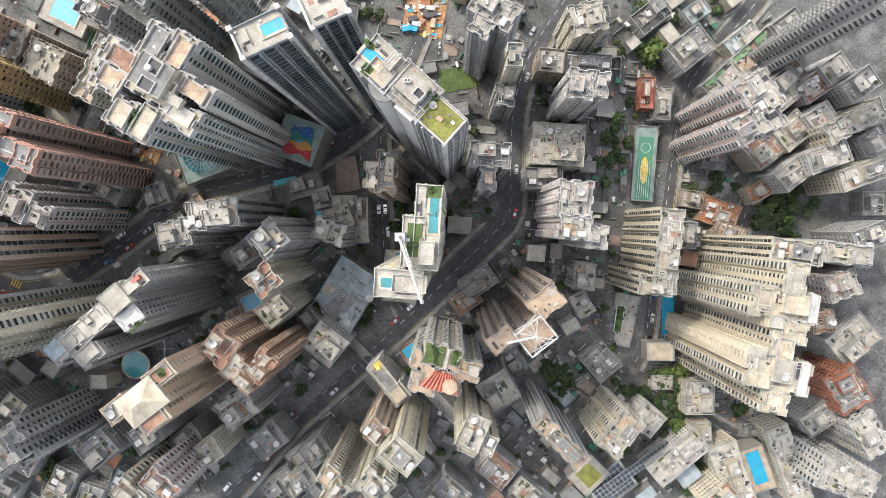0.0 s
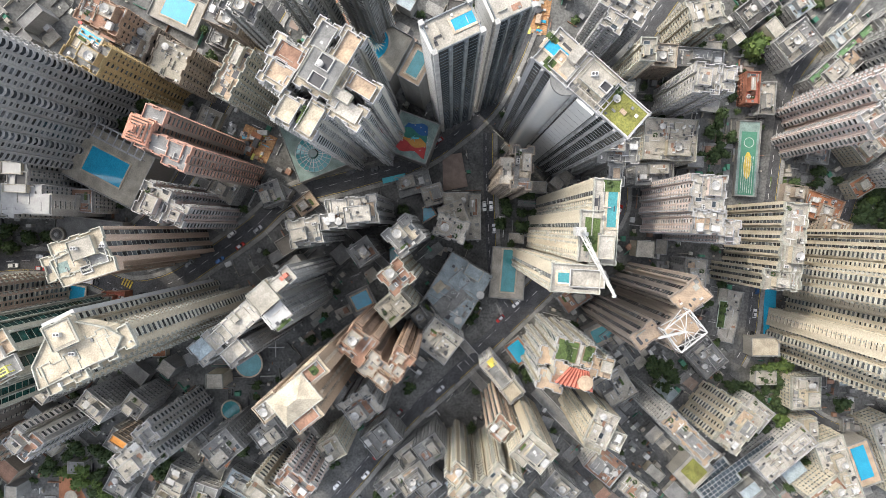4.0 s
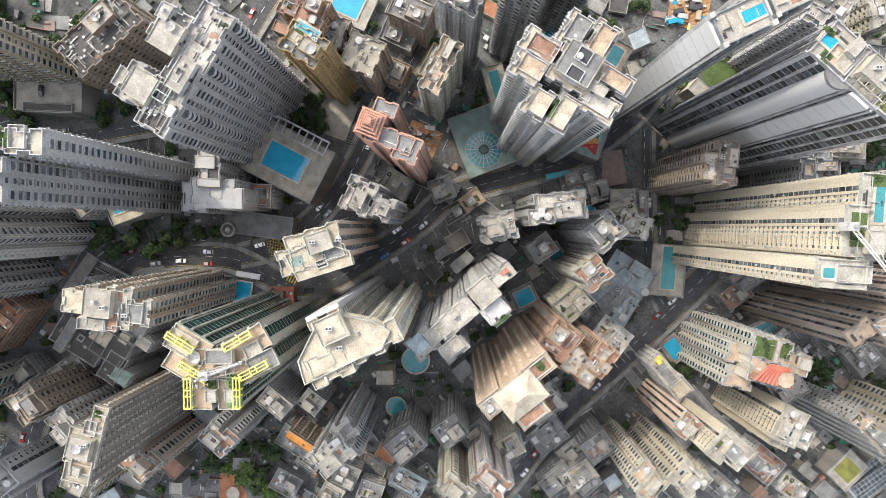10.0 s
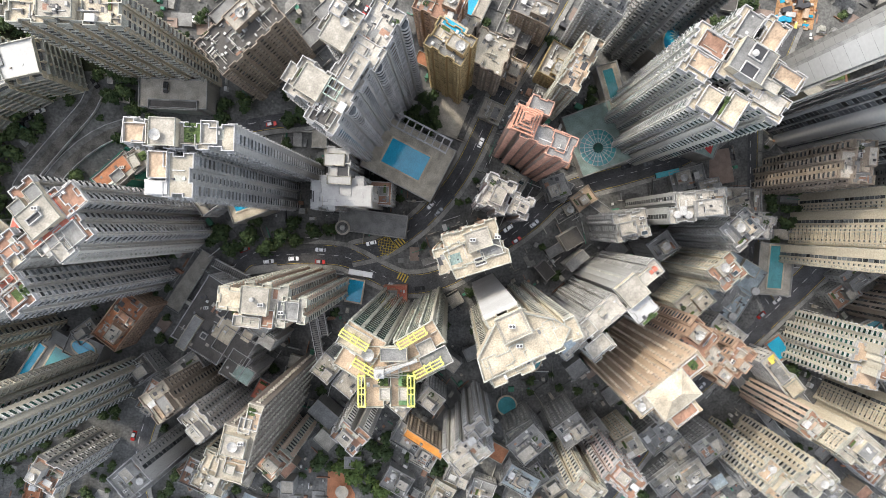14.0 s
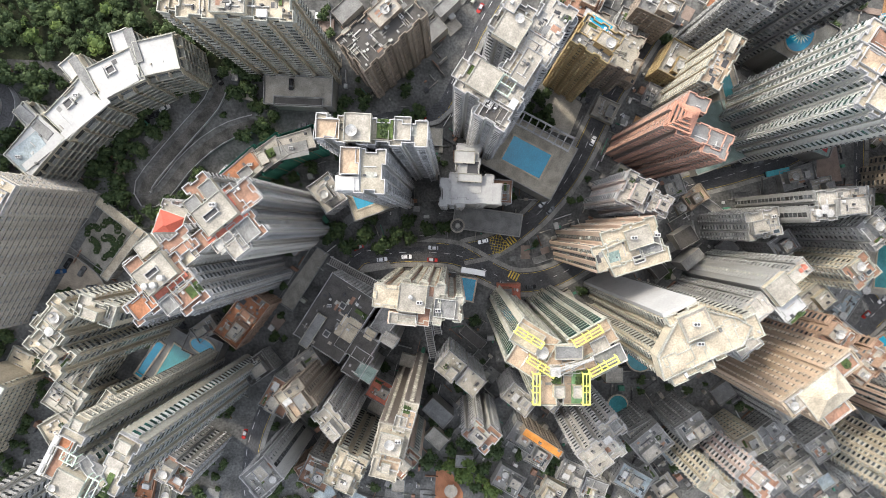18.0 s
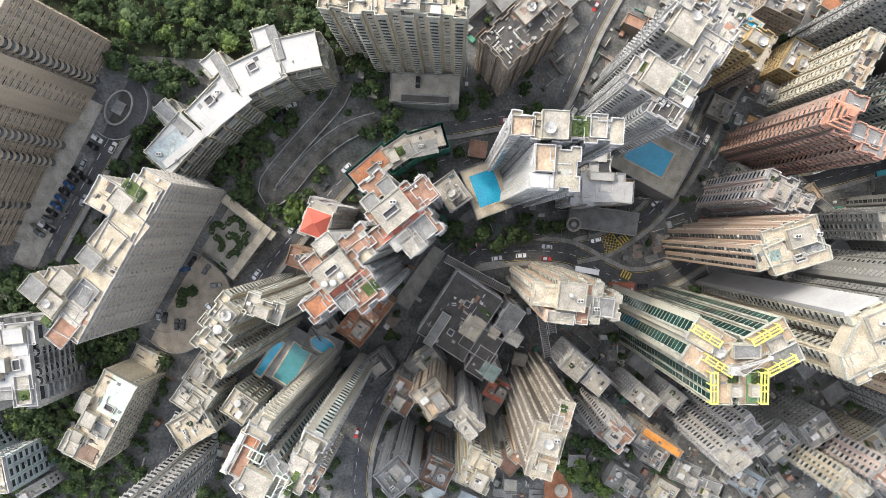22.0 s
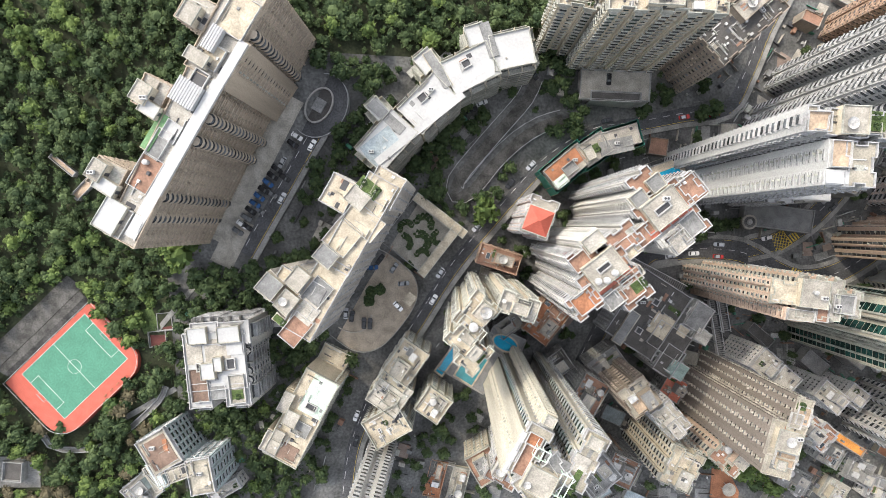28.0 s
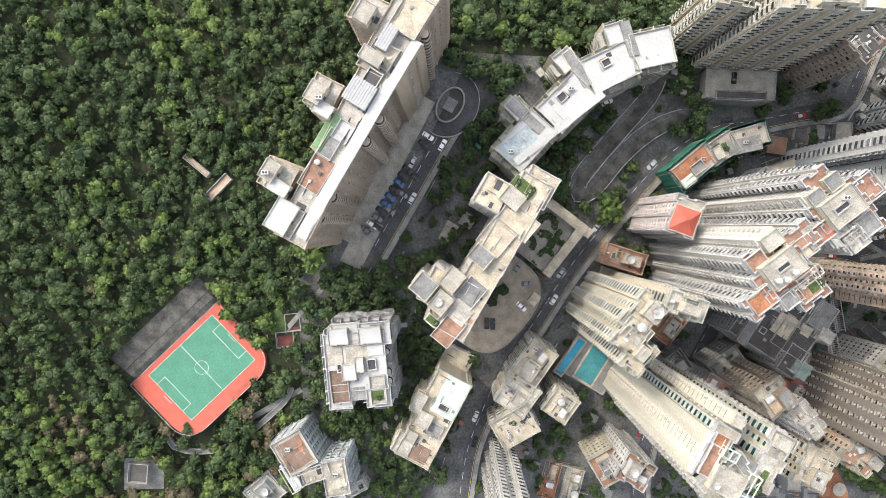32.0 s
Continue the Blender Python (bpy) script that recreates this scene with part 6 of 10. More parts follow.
# ---- roof features of single towers ----
def derrick(a, b):
    a, b = Vector(a), Vector(b)
    t = empty("derrick_crane", Matrix.Translation(a), "white derrick crane lying across a tower roof", "crane")
    d = b - a
    part("base", Shape().box(-1.4, 1.4, -1.2, 1.2, -3.2, 1.0).mesh("base", [WHITE]), t)
    part("mast", Shape().beam((0, 0, 0), (0, 0, 6), 0.3).mesh("mast", [WHITE]), t)
    side = d.cross(Vector((0, 0, 1))).normalized()
    s = Shape()
    n = 12
    for off in (side * 0.55, side * -0.55):
        s.beam(off, d + off * 0.4, 0.16)
    s.beam(Vector((0, 0, 0.9)), d + Vector((0, 0, 0.3)), 0.14)
    for k in range(n):
        p, q = d * (k / n), d * ((k + 1) / n)
        s.beam(p + side * 0.5, q - side * 0.5, 0.07).beam(p - side * 0.5, q + Vector((0, 0, 0.6)), 0.07).beam(p + side * 0.5, q + Vector((0, 0, 0.6)), 0.07)
    part("boom", s.mesh("boom", [WHITE]), t)
    part("stay", Shape().beam((0, 0, 6), d * 0.8 + Vector((0, 0, 0.6)), 0.05).mesh("stay", [STEEL]), t)
    part("hook_block", Shape().box(d.x - 0.4, d.x + 0.4, d.y - 0.4, d.y + 0.4, d.z - 1.6, d.z - 0.3).mesh("hook_block", [STEEL]), t)


def yellow_frame(x, y, z, rot):
    t = empty("roof_frame", pose(x, y, z, 0, 0, rot), "yellow painted steel frame on the roof edge", "roof frame", "yellow roof frames")
    w, d = 9.0, 1.9
    for e in (-d / 2, d / 2):
        part("rail", Shape().box(-w / 2, w / 2, e - 0.17, e + 0.17, 1.4, 1.9).mesh("rail", [YELLOW]), t)
    for u, b in ((-w / 2 + 0.2, 0.2), (-0.9, 0.14), (0.9, 0.14), (w / 2 - 0.2, 0.2)):
        part("crossbar", Shape().box(u - b, u + b, -d / 2 + 0.2, d / 2 - 0.2, 1.4, 1.85).mesh("crossbar", [YELLOW]), t)
        for e in (-d / 2, d / 2):
            part("post", Shape().box(u - 0.17, u + 0.17, e - 0.15, e + 0.15, -1.2, 1.4).mesh("post", [YELLOW]), t)
    part("spine", Shape().box(-w / 2 + 0.4, w / 2 - 0.4, -0.12, 0.12, 1.45, 1.8).mesh("spine", [YELLOW]), t)


def hip_roof(x, y, z, rot, w, d, mat, label):
    t = empty("hipped_roof", pose(x, y, z, 0, 0, rot), label, "roof")
    s = Shape()
    r = max(0.3, (w - d) / 2)
    s.v = [(-w / 2, -d / 2, 1.2), (w / 2, -d / 2, 1.2), (w / 2, d / 2, 1.2), (-w / 2, d / 2, 1.2), (-r, 0, 4.2), (r, 0, 4.2)]
    s.f = [(0, 1, 5, 4), (1, 2, 5), (2, 3, 4, 5), (3, 0, 4), (3, 2, 1, 0)]
    s.i = [0] * 5
    part("slopes", s.mesh("slopes", [mat]), t)
    part("eaves", Shape().box(-w / 2 - 0.3, w / 2 + 0.3, -d / 2 - 0.3, d / 2 + 0.3, 0.9, 1.2).mesh("eaves", [TRIM["cream"]]), t)
    part("upstand", Shape().box(-w / 2 + 0.4, w / 2 - 0.4, -d / 2 + 0.4, d / 2 - 0.4, -0.5, 0.9).mesh("upstand", [WALL["cream"]]), t)


def tiered_pergola(x, y, z, rot):
    t = empty("tiered_pergola", pose(x, y, z, 0, 0, rot), "salmon pink tiered square pergola on the tower top", "pergola")
    for k in range(4):
        w = 8.2 - 1.9 * k
        part("tier", ring_mesh("tier", w, w, 1.0 + 1.3 * k + 0.8, ROOF["salmonroof"], 0.55, 1.0 + 1.3 * k, 0), t)
        for a in (-1, 1):
            for b in (-1, 1):
                part("post", Shape().box(a * w / 2 - 0.25, a * w / 2 + 0.25, b * w / 2 - 0.25, b * w / 2 + 0.25, -0.4 if k == 0 else 1.3 * k + 0.4, 1.0 + 1.3 * k).mesh("post", [ROOF["salmonroof"]]), t)
    part("cap", Shape().box(-0.9, 0.9, -0.9, 0.9, 5.6, 6.4).mesh("cap", [ROOF["salmonroof"]]), t)


def lattice_crown(x, y, z, rot):
    t = empty("lattice_crown", pose(x, y, z, 0, 0, rot), "white steel lattice crown on a brown tower", "steel frame")
    w, d, h = 11.0, 9.5, 6.5
    c = [(-w / 2, -d / 2), (w / 2, -d / 2), (w / 2, d / 2), (-w / 2, d / 2)]
    for k in range(4):
        (ax, ay), (bx, by) = c[k], c[(k + 1) % 4]
        part("post", Shape().beam((ax, ay, -0.5), (ax, ay, h), 0.2).mesh("post", [STEEL]), t)
        part("rail", Shape().beam((ax, ay, h), (bx, by, h), 0.2).mesh("rail", [STEEL]), t)
        part("brace", Shape().beam((ax, ay, 0), (bx, by, h), 0.12).mesh("brace", [STEEL]), t)
        part("brace", Shape().beam((bx, by, 0), (ax, ay, h), 0.12).mesh("brace", [STEEL]), t)
    for k in range(4):
        u = -w / 2 + (k + 0.5) * w / 4
        part("roof_bar", Shape().beam((u, -d / 2, h), (-u, d / 2, h), 0.12).mesh("roof_bar", [STEEL]), t)
    part("boom", Shape().beam((0, 0, h), (-9, 5, h + 3), 0.35).mesh("boom", [STEEL]), t)


def roof_lawn(x, y, z, rot, w, d):
    t = empty("roof_lawn", pose(x, y, z, 0, 0, rot), "olive green lawn on the silver tower roof", "lawn")
    part("turf", Shape().box(-w / 2, w / 2, -d / 2, d / 2, -0.05, 0.35).mesh("turf", [TURF]), t)
    part("hatch", Shape().box(-0.9, 0.9, -0.6, 0.6, 0.35, 0.9).mesh("hatch", [ROOF["tan"]]), t)
    part("edge", ring_mesh("edge", w, d, 0.6, WHITE, 0.3, -0.2, 0.35), t)




def soft_play(x, y, z, rot):
    """A play floor in curved bands of colour with small posts round it and a climbing frame."""
    t = empty("playground", pose(x, y, z, 0, 0, rot), "soft play floor in curved blue, green, orange and red bands", "playground")
    tones = [material("play_" + n, c, 0.9, stain=0.2) for n, c in (("blue", (0.03, 0.10, 0.25)), ("green", (0.04, 0.16, 0.13)), ("orange", (0.42, 0.22, 0.06)), ("red", (0.36, 0.05, 0.05)))]
    rows = [6.5, 3.2, 0.2, -2.6, -6.0]
    for k in range(4):
        def edge(v, a0, a1, n=14):
            return [(a0 + (a1 - a0) * j / n, v + 0.9 * math.sin(0.6 * (a0 + (a1 - a0) * j / n) + v)) for j in range(n + 1)]
        half = (4.2, 5.4, 6.0, 6.6, 7.4)
        part("band", Shape().prism(edge(rows[k + 1], -half[k + 1] + 0.5 * k, half[k + 1]) + edge(rows[k], -half[k] + 0.5 * k, half[k])[::-1], -0.1, 0.06 + 0.004 * k).mesh("band", [tones[k]]), t)
    for k in range(8):
        a = -1.2 + 0.42 * k
        part("bollard", Shape().disc(6.4 * math.cos(a), 5.6 * math.sin(a), 0.22, 0.0, 0.9, n=10).mesh("bollard", [WHITE]), t)
    part("climbing_frame", Shape().beam((-1, -1, 0), (0, 0, 2), 0.12).beam((1, -1, 0), (0, 0, 2), 0.12).beam((0, 1.4, 0), (0, 0, 2), 0.12).box(-0.7, 0.7, -0.5, 0.5, 1.1, 1.25).beam((0.4, 0, 1.2), (2.2, 0.8, 0.1), 0.3).mesh("climbing_frame", [BUS_TEAL]), t)


def star(x, y, z, r):
    t = empty("mosaic_star", pose(x, y, z), "pale green star mosaic in the fountain pool", "mosaic")
    leafed = Shape()
    for k in range(16):
        a = math.pi * k / 8
        leafed.prism([(0.3 * math.cos(a), 0.3 * math.sin(a)), (0.55 * r * math.cos(a - 0.14), 0.55 * r * math.sin(a - 0.14)), (r * math.cos(a), r * math.sin(a)), (0.55 * r * math.cos(a + 0.14), 0.55 * r * math.sin(a + 0.14))], 0.0, 0.05 + 0.002 * (k % 2))
    part("petals", leafed.mesh("petals", [ROOF["mint"]]), t)


def ribbed_canopy(x, y, z, rot, w, d):
    """A folded canopy: a row of sloping ribs that meet a flat turret."""
    t = empty("canopy", pose(x, y, z, 0, 0, rot), "red folded canopy roof over a tower terrace", "canopy")
    n = 9
    for k in range(n):
        u, q = -w / 2 + k * w / n, w / n
        s = Shape()
        s.v = [(u, -d / 2, 0), (u + q, -d / 2, 0), (u + q / 2, -d / 2, 0.9), (u * 0.5, d / 2, 1.6), ((u + q) * 0.5, d / 2, 1.6), ((u + q / 2) * 0.5, d / 2, 2.6)]
        s.f = [(0, 2, 5, 3), (2, 1, 4, 5), (0, 1, 2), (3, 5, 4), (0, 3, 4, 1)]
        s.i = [0] * 5
        part("rib", s.mesh("rib", [ROOF["redroof"]]), t)
    part("turret", Shape().disc(w * 0.22, -d * 0.1, 3.0, -2.6, 2.2, n=8).disc(w * 0.22, -d * 0.1, 2.4, 2.2, 2.5, n=8).mesh("turret", [ROOF["tan"]]), t)
    for u in (-w / 2 + 0.4, 0, w / 2 - 0.4):
        for v in (-d / 2 + 0.3, d / 2 - 0.3):
            part("post", Shape().box(u * (1 if v < 0 else 0.5) - 0.15, u * (1 if v < 0 else 0.5) + 0.15, v - 0.15, v + 0.15, -2.7, 0.1 if v < 0 else 1.7).mesh("post", [WHITE]), t)


def glass_roof(x, y, z, rot, w, d, bay=2.2):
    """A glazed roof: dark panes between white glazing bars."""
    t = empty("glass_roof", pose(x, y, z, 0, 0, rot), "long glazed roof with white glazing bars", "glass roof")
    n, m = max(3, int(w / bay)), max(2, int(d / bay))
    part("glass", Shape().box(-w / 2, w / 2, -d / 2, d / 2, -0.6, 0.0).mesh("glass", [BLUE_GLASS]), t)
    bar = Shape().box(-0.09, 0.09, -d / 2, d / 2, 0.0, 0.16).mesh("glazing_bar", [WHITE])
    rail = Shape().box(-w / 2, w / 2, -0.07, 0.07, 0.0, 0.12).mesh("purlin", [WHITE])
    for k in range(n + 1):
        part("glazing_bar", bar, t, Matrix.Translation((-w / 2 + k * w / n, 0, 0)))
    for k in range(m + 1):
        part("purlin", rail, t, Matrix.Translation((0, -d / 2 + k * d / m, 0)))


def turning_loop(x, y, rot):
    """A walled turning loop at the end of a drive, round a sunken court."""
    z = ground(x, y) + 0.5
    OCC.append((x, y, radians(rot), 22, 26))
    t = empty("turning_loop", pose(x, y, z, 0, 0, rot), "asphalt turning loop round a sunken walled court", "turning loop", kind="structure")
    def oval(a, b, q=30):
        return [(a * math.cos(6.2832 * k / q), b * math.sin(6.2832 * k / q)) for k in range(q)]
    part("asphalt", Shape().prism(oval(10, 12), -4.0, 0.0).mesh("asphalt", [ASPHALT]), t)
    part("outer_wall", wall_ring(oval(10.25, 12.25), oval(10, 12), -4.0, 0.6, "outer_wall", TRIM["lightgrey"]), t)
    part("inner_wall", wall_ring(oval(4.8, 7.0), oval(4.2, 6.4), -0.2, 1.3, "inner_wall", WALL["concrete"]), t)
    part("court_floor", Shape().prism(oval(4.2, 6.4), -0.2, 0.08).mesh("court_floor", [ROOF["dark"]]), t)
    part("kiosk", Shape().box(-2.0, 2.0, -2.4, 2.4, 0.0, 1.1).mesh("kiosk", [ROOF["grey"]]), t)


def curved_bench(x, y, z, rot):
    t = empty("curved_wall", pose(x, y, z, 0, 0, rot), "low curved orange wall on a play floor", "low wall")
    for r, a0, a1 in ((4.2, 0.3, 2.2), (2.2, 3.4, 5.4)):
        p = np.linspace(a0, a1, 12)
        part("wall", Shape().prism([(r * math.cos(q), r * math.sin(q)) for q in p] + [((r - 0.7) * math.cos(q), (r - 0.7) * math.sin(q)) for q in p[::-1]], 0.0, 0.9).mesh("wall", [ROOF["orangetile"]]), t)


# ---- street markings and the small stuff between the blocks ----
def crosswalk(x, y, rot, w, d):
    t = empty("crosswalk", pose(x, y, ground(x, y) + 0.3, 0, 0, rot), "worn yellow striped pedestrian crossing on asphalt", "crosswalk", kind="structure")
    n = max(4, int(w / 1.2))
    me = Shape().box(-0.3, 0.3, -d / 2, d / 2, -0.25, 0.012).mesh("stripe", [PAINT_YELLOW])
    for k in range(n):
        part("stripe", me, t, Matrix.Translation((-w / 2 + (k + 0.5) * w / n, 0, 0)))


def box_junction(x, y, rot, w, d):
    t = empty("box_junction", pose(x, y, ground(x, y) + 0.3, 0, 0, rot), "yellow cross hatched box junction on asphalt", "road marking", kind="structure")
    part("border", ring_mesh("border", w, d, 0.012, PAINT_YELLOW, 0.2, -0.2, 0.0), t)
    s = Shape()
    for k in range(-6, 7):
        for sg in (-1, 1):
            u0, u1 = k * w / 6 - sg * d / 2, k * w / 6 + sg * d / 2
            a, c = max(-w / 2, min(u0, u1)), min(w / 2, max(u0, u1))
            if c > a:
                s.beam((a, (a - k * w / 6) * sg, 0.0), (c, (c - k * w / 6) * sg, 0.0), 0.09)
    part("hatching", s.mesh("hatching", [PAINT_YELLOW]), t)


ANNEX_TONES = (("grey", "grey"), ("grey", "bluegrey"), ("cream", "pale"), ("white", "pale"), ("tan", "terracotta"), ("concrete", "grey"), ("concrete", "dark"), ("cream", "rustroof"), ("grey", "pale"))


def annex(x, y, rot, w, d, h, wall, roof):
    """A small back yard building: walls with a window, roof slab, parapet and odds and ends."""
    z = ground(x, y)
    tone = {"grey": "grey concrete", "cream": "cream painted", "white": "whitewashed", "tan": "tan", "concrete": "bare concrete"}[wall]
    t = empty("annex", pose(x, y, z, 0, 0, rot), tone + " annex with a flat " + {"bluegrey": "blue grey", "rustroof": "rusty"}.get(roof, roof) + " roof", "building")
    OCC.append((x, y, radians(rot), w, d))
    s = Shape().prism(pier_outline(w, d, 0.1), -4, h - 0.2)
    part("wall", s.mesh("wall", [WALL[wall]]), t)
    part("roof", Shape().box(-w / 2 - 0.1, w / 2 + 0.1, -d / 2 - 0.1, d / 2 + 0.1, h - 0.3, h).mesh("roof", [ROOF[roof]]), t)
    part("parapet", ring_mesh("parapet", w, d, h + 0.6, TRIM[wall], 0.2, h - 0.4, 0.15), t)


def infill():
    """Annexes, paved yards, low walls, sheds and odds and ends on the free ground, and trees in the gaps."""
    rnd = random.Random(11)
    towers = [o for o in OCC]
    n = 0
    for _ in range(5000):
        x, y = rnd.uniform(-440, 150), rnd.uniform(-135, 135)
        w, d, h = rnd.uniform(5, 12), rnd.uniform(4, 8), rnd.choice((3, 3.5, 6, 6.5, 9, 12))
        if n >= 165 or in_forest(x, y) or x < -290 or x < -230 and rnd.random() < 0.6 or occupied(x, y, max(w, d) * 0.52):
            continue
        o = min(towers, key=lambda q: (q[0] - x) ** 2 + (q[1] - y) ** 2)
        annex(x, y, math.degrees(o[2]), w, d, h if x > -250 else min(h, 4), *rnd.choice(ANNEX_TONES))
        n += 1
    vs, fs, n = [], [], 0
    for _ in range(9000):
        x, y = rnd.uniform(-455, 150), rnd.uniform(-130, 130)
        if len(vs) >= 560 or in_forest(x, y) or occupied(x, y, 0.6) or (x > -280 and rnd.random() < 0.74) or any((x - a) ** 2 + (y - b) ** 2 < (0.6 * c + 1) ** 2 for a, b, c in TREES):
            continue
        r = rnd.uniform(1.2, 3.3)
        TREES.append((x, y, r * 0.6))
        v, f = CROWNS[rnd.randrange(6)]
        vs.append(v * np.array((r, r, r * rnd.uniform(0.9, 1.5))) + np.array((x, y, ground(x, y))))
        fs += [tuple(q + n for q in p) for p in f]
        n += len(v)
    tagged(new("undergrowth", mesh_of("undergrowth", np.concatenate(vs).tolist(), fs, [LEAF])), "thickets of bushes and young trees between the blocks", "bushes", kind="stuff")
    pads, bits = Joined(), Joined()
    for _ in range(9000):
        x, y = rnd.uniform(-450, 160), rnd.uniform(-140, 140)
        if in_forest(x, y) or occupied(x, y, 0.2):
            continue
        o = min(towers, key=lambda q: (q[0] - x) ** 2 + (q[1] - y) ** 2)
        m = Matrix.Translation((x, y, ground(x, y))) @ Matrix.Rotation(o[2], 4, "Z")
        q = rnd.random()
        if x < -290 and rnd.random() < 0.75:
            continue
        if q < 0.22 and not occupied(x, y, 3.0):
            w, d = rnd.uniform(3, 9), rnd.uniform(2.5, 6)
            b, j = Shape().box(-w / 2, w / 2, -d / 2, d / 2, -2, rnd.uniform(0.25, 1.1), rnd.randrange(6)), pads
        else:
            if q < 0.5:
                sx, sy, h = rnd.uniform(2, 8), 0.22, rnd.uniform(0.8, 2.2)
            elif q < 0.7:
                sx, sy, h = rnd.uniform(1.2, 3.5), rnd.uniform(1, 2.6), rnd.uniform(1.5, 3.2)
            else:
                sx, sy, h = rnd.uniform(0.4, 1.4), rnd.uniform(0.4, 1.2), rnd.uniform(0.4, 1.6)
            if rnd.random() < 0.5:
                sx, sy = sy, sx
            b, j = Shape().box(-sx / 2, sx / 2, -sy / 2, sy / 2, -1.5, h, rnd.choice((0, 1, 2, 2, 3, 4, 5, 5, 6, 7))), bits
        j.add(np.array(b.v), b.f, b.i, m)
    tagged(new("yard_paving", pads.mesh("yard_paving", [PAVE, ROOF["grey"], GROUND, ROOF["pale"], PAVE, DECK])), "patchwork of paved back yards between the blocks", "paving", kind="stuff")
    tagged(new("yard_clutter", bits.mesh("yard_clutter", CLUTTER_MATS)), "low walls, sheds and boxes in the back yards", "clutter", kind="stuff")


SITE_MATS = [YELLOW, WATER, ROOF["rustroof"], WHITE, STEEL, ROOF["tan"], DARK]


def site(x, y, rot, w, d):
    """Stacks, cabins, skips and planks on a building site."""
    rnd, j = random.Random(3), Joined()
    for _ in range(int(w * d * 0.28)):
        lx, ly = rnd.uniform(-w / 2, w / 2), rnd.uniform(-d / 2, d / 2)
        sx, sy, h = rnd.choice(((4.5, 2.2, 2.4), (5, 0.3, 0.4), (1.5, 1.0, 1.0), (3, 1.2, 0.6), (0.8, 0.8, 0.8), (2.2, 1.6, 0.3)))
        q = Shape().box(-sx / 2, sx / 2, -sy / 2, sy / 2, -0.5, h * rnd.uniform(0.6, 1.1), rnd.choice((0, 1, 2, 2, 3, 4, 5, 5, 5, 6)))
        gx_, gy_ = x + lx * math.cos(radians(rot)) - ly * math.sin(radians(rot)), y + lx * math.sin(radians(rot)) + ly * math.cos(radians(rot))
        j.add(np.array(q.v), q.f, q.i, Matrix.Translation((gx_, gy_, ground(gx_, gy_) + 0.3)) @ Matrix.Rotation(radians(rot) + rnd.choice((0, 1.57, 0.4)), 4, "Z"))
    tagged(new("site_materials", j.mesh("site_materials", SITE_MATS)), "stacked materials, cabins and planks on a building site", "building materials", kind="stuff")


def walkway(x, y, z, rot, w, d):
    """A covered footbridge: deck, posts and a roof of dark louvre bars."""
    OCC.append((x, y, radians(rot), w, d))
    t = empty("footbridge", pose(x, y, z, 0, 0, rot), "grey covered footbridge with a roof of dark louvre bars", "footbridge")
    part("deck", Shape().box(-w / 2, w / 2, -d / 2, d / 2, 3.6, 4.0).mesh("deck", [WALL["concrete"]]), t)
    for v in (-d / 2, d / 2):
        part("rail", Shape().box(-w / 2, w / 2, v - 0.15, v + 0.15, 6.3, 6.6).mesh("rail", [STEEL]), t)
    bar = Shape().box(-0.12, 0.12, -d / 2 + 0.15, d / 2 - 0.15, 6.4, 6.55).mesh("bar", [DARK])
    n = max(4, int(w / 0.9))
    for k in range(n):
        part("bar", bar, t, Matrix.Translation((-w / 2 + (k + 0.5) * w / n, 0, 0)))
    post = Shape().box(-0.2, 0.2, -0.2, 0.2, -3.0, 6.3).mesh("post", [STEEL])
    for k in range(int(w / 6) + 1):
        for v in (-d / 2, d / 2):
            part("post", post, t, Matrix.Translation((-w / 2 + 0.4 + k * (w - 0.8) / max(1, int(w / 6)), v, 0)))
road("road", "curving valley street with yellow centre line", 9, [(-263.9, -16.3), (-242.5, -13.6), (-220.9, -15.1), (-208.7, -21.5), (-193.8, -27.4), (-176.2, -24.4), (-156.0, -11.9), (-138.3, 0.5), (-123.1, 13.0), (-94.5, 21.1), (-69.9, 28.6), (-50.2, 40.7), (-33.5, 55.3), (-22.7, 73.8), (-14.8, 92.1)], lines=True, traffic=0.55)
road("road", "street climbing north from the junction", 8, [(-218.4, -13.9), (-203.6, -10.3), (-189.9, -1.6), (-177.5, 10.8), (-167.2, 25.7), (-153.8, 52.5), (-136.7, 79.2), (-125.7, 97.5), (-113.0, 119.9)], lines=True, traffic=0.5)
road("road", "side street beside the cream tower", 7, [(-33.7, 42.8), (-33.8, 24.8), (-33.1, 3.6), (-32.6, -12.4), (-30.7, -28.6), (-23.1, -40.8)], lines=True, traffic=0.3)
road("road", "wide two way street with white lane lines", 12, [(54.2, 108.1), (44.5, 94.5), (35.0, 76.9), (29.0, 54.2), (27.9, 27.4), (27.3, 7.2), (20.0, -2.8), (5.1, -17.0), (-11.2, -33.2), (-30.2, -50.6), (-54.1, -72.0), (-74.7, -90.3), (-94.9, -112.7), (-110.2, -129.1)], lines=True, traffic=0.45)
road("road", "narrow back lane between low blocks", 5, [(-10.9, -80.5), (6.8, -99.9), (29.0, -120.0), (49.3, -137.9)], lines=False, traffic=0)
road("road", "pale concrete back lane", 4, [(-46.5, -65.7), (-34.2, -79.8), (-21.9, -95.3), (-9.6, -110.7)], lines=False, traffic=0)
road("road", "street along the school pool", 8, [(110.2, 44.6), (106.6, 16.8), (102.8, -11.2), (98.3, -33.6), (95.5, -56.1), (89.2, -70.0)], lines=True, traffic=0.4)
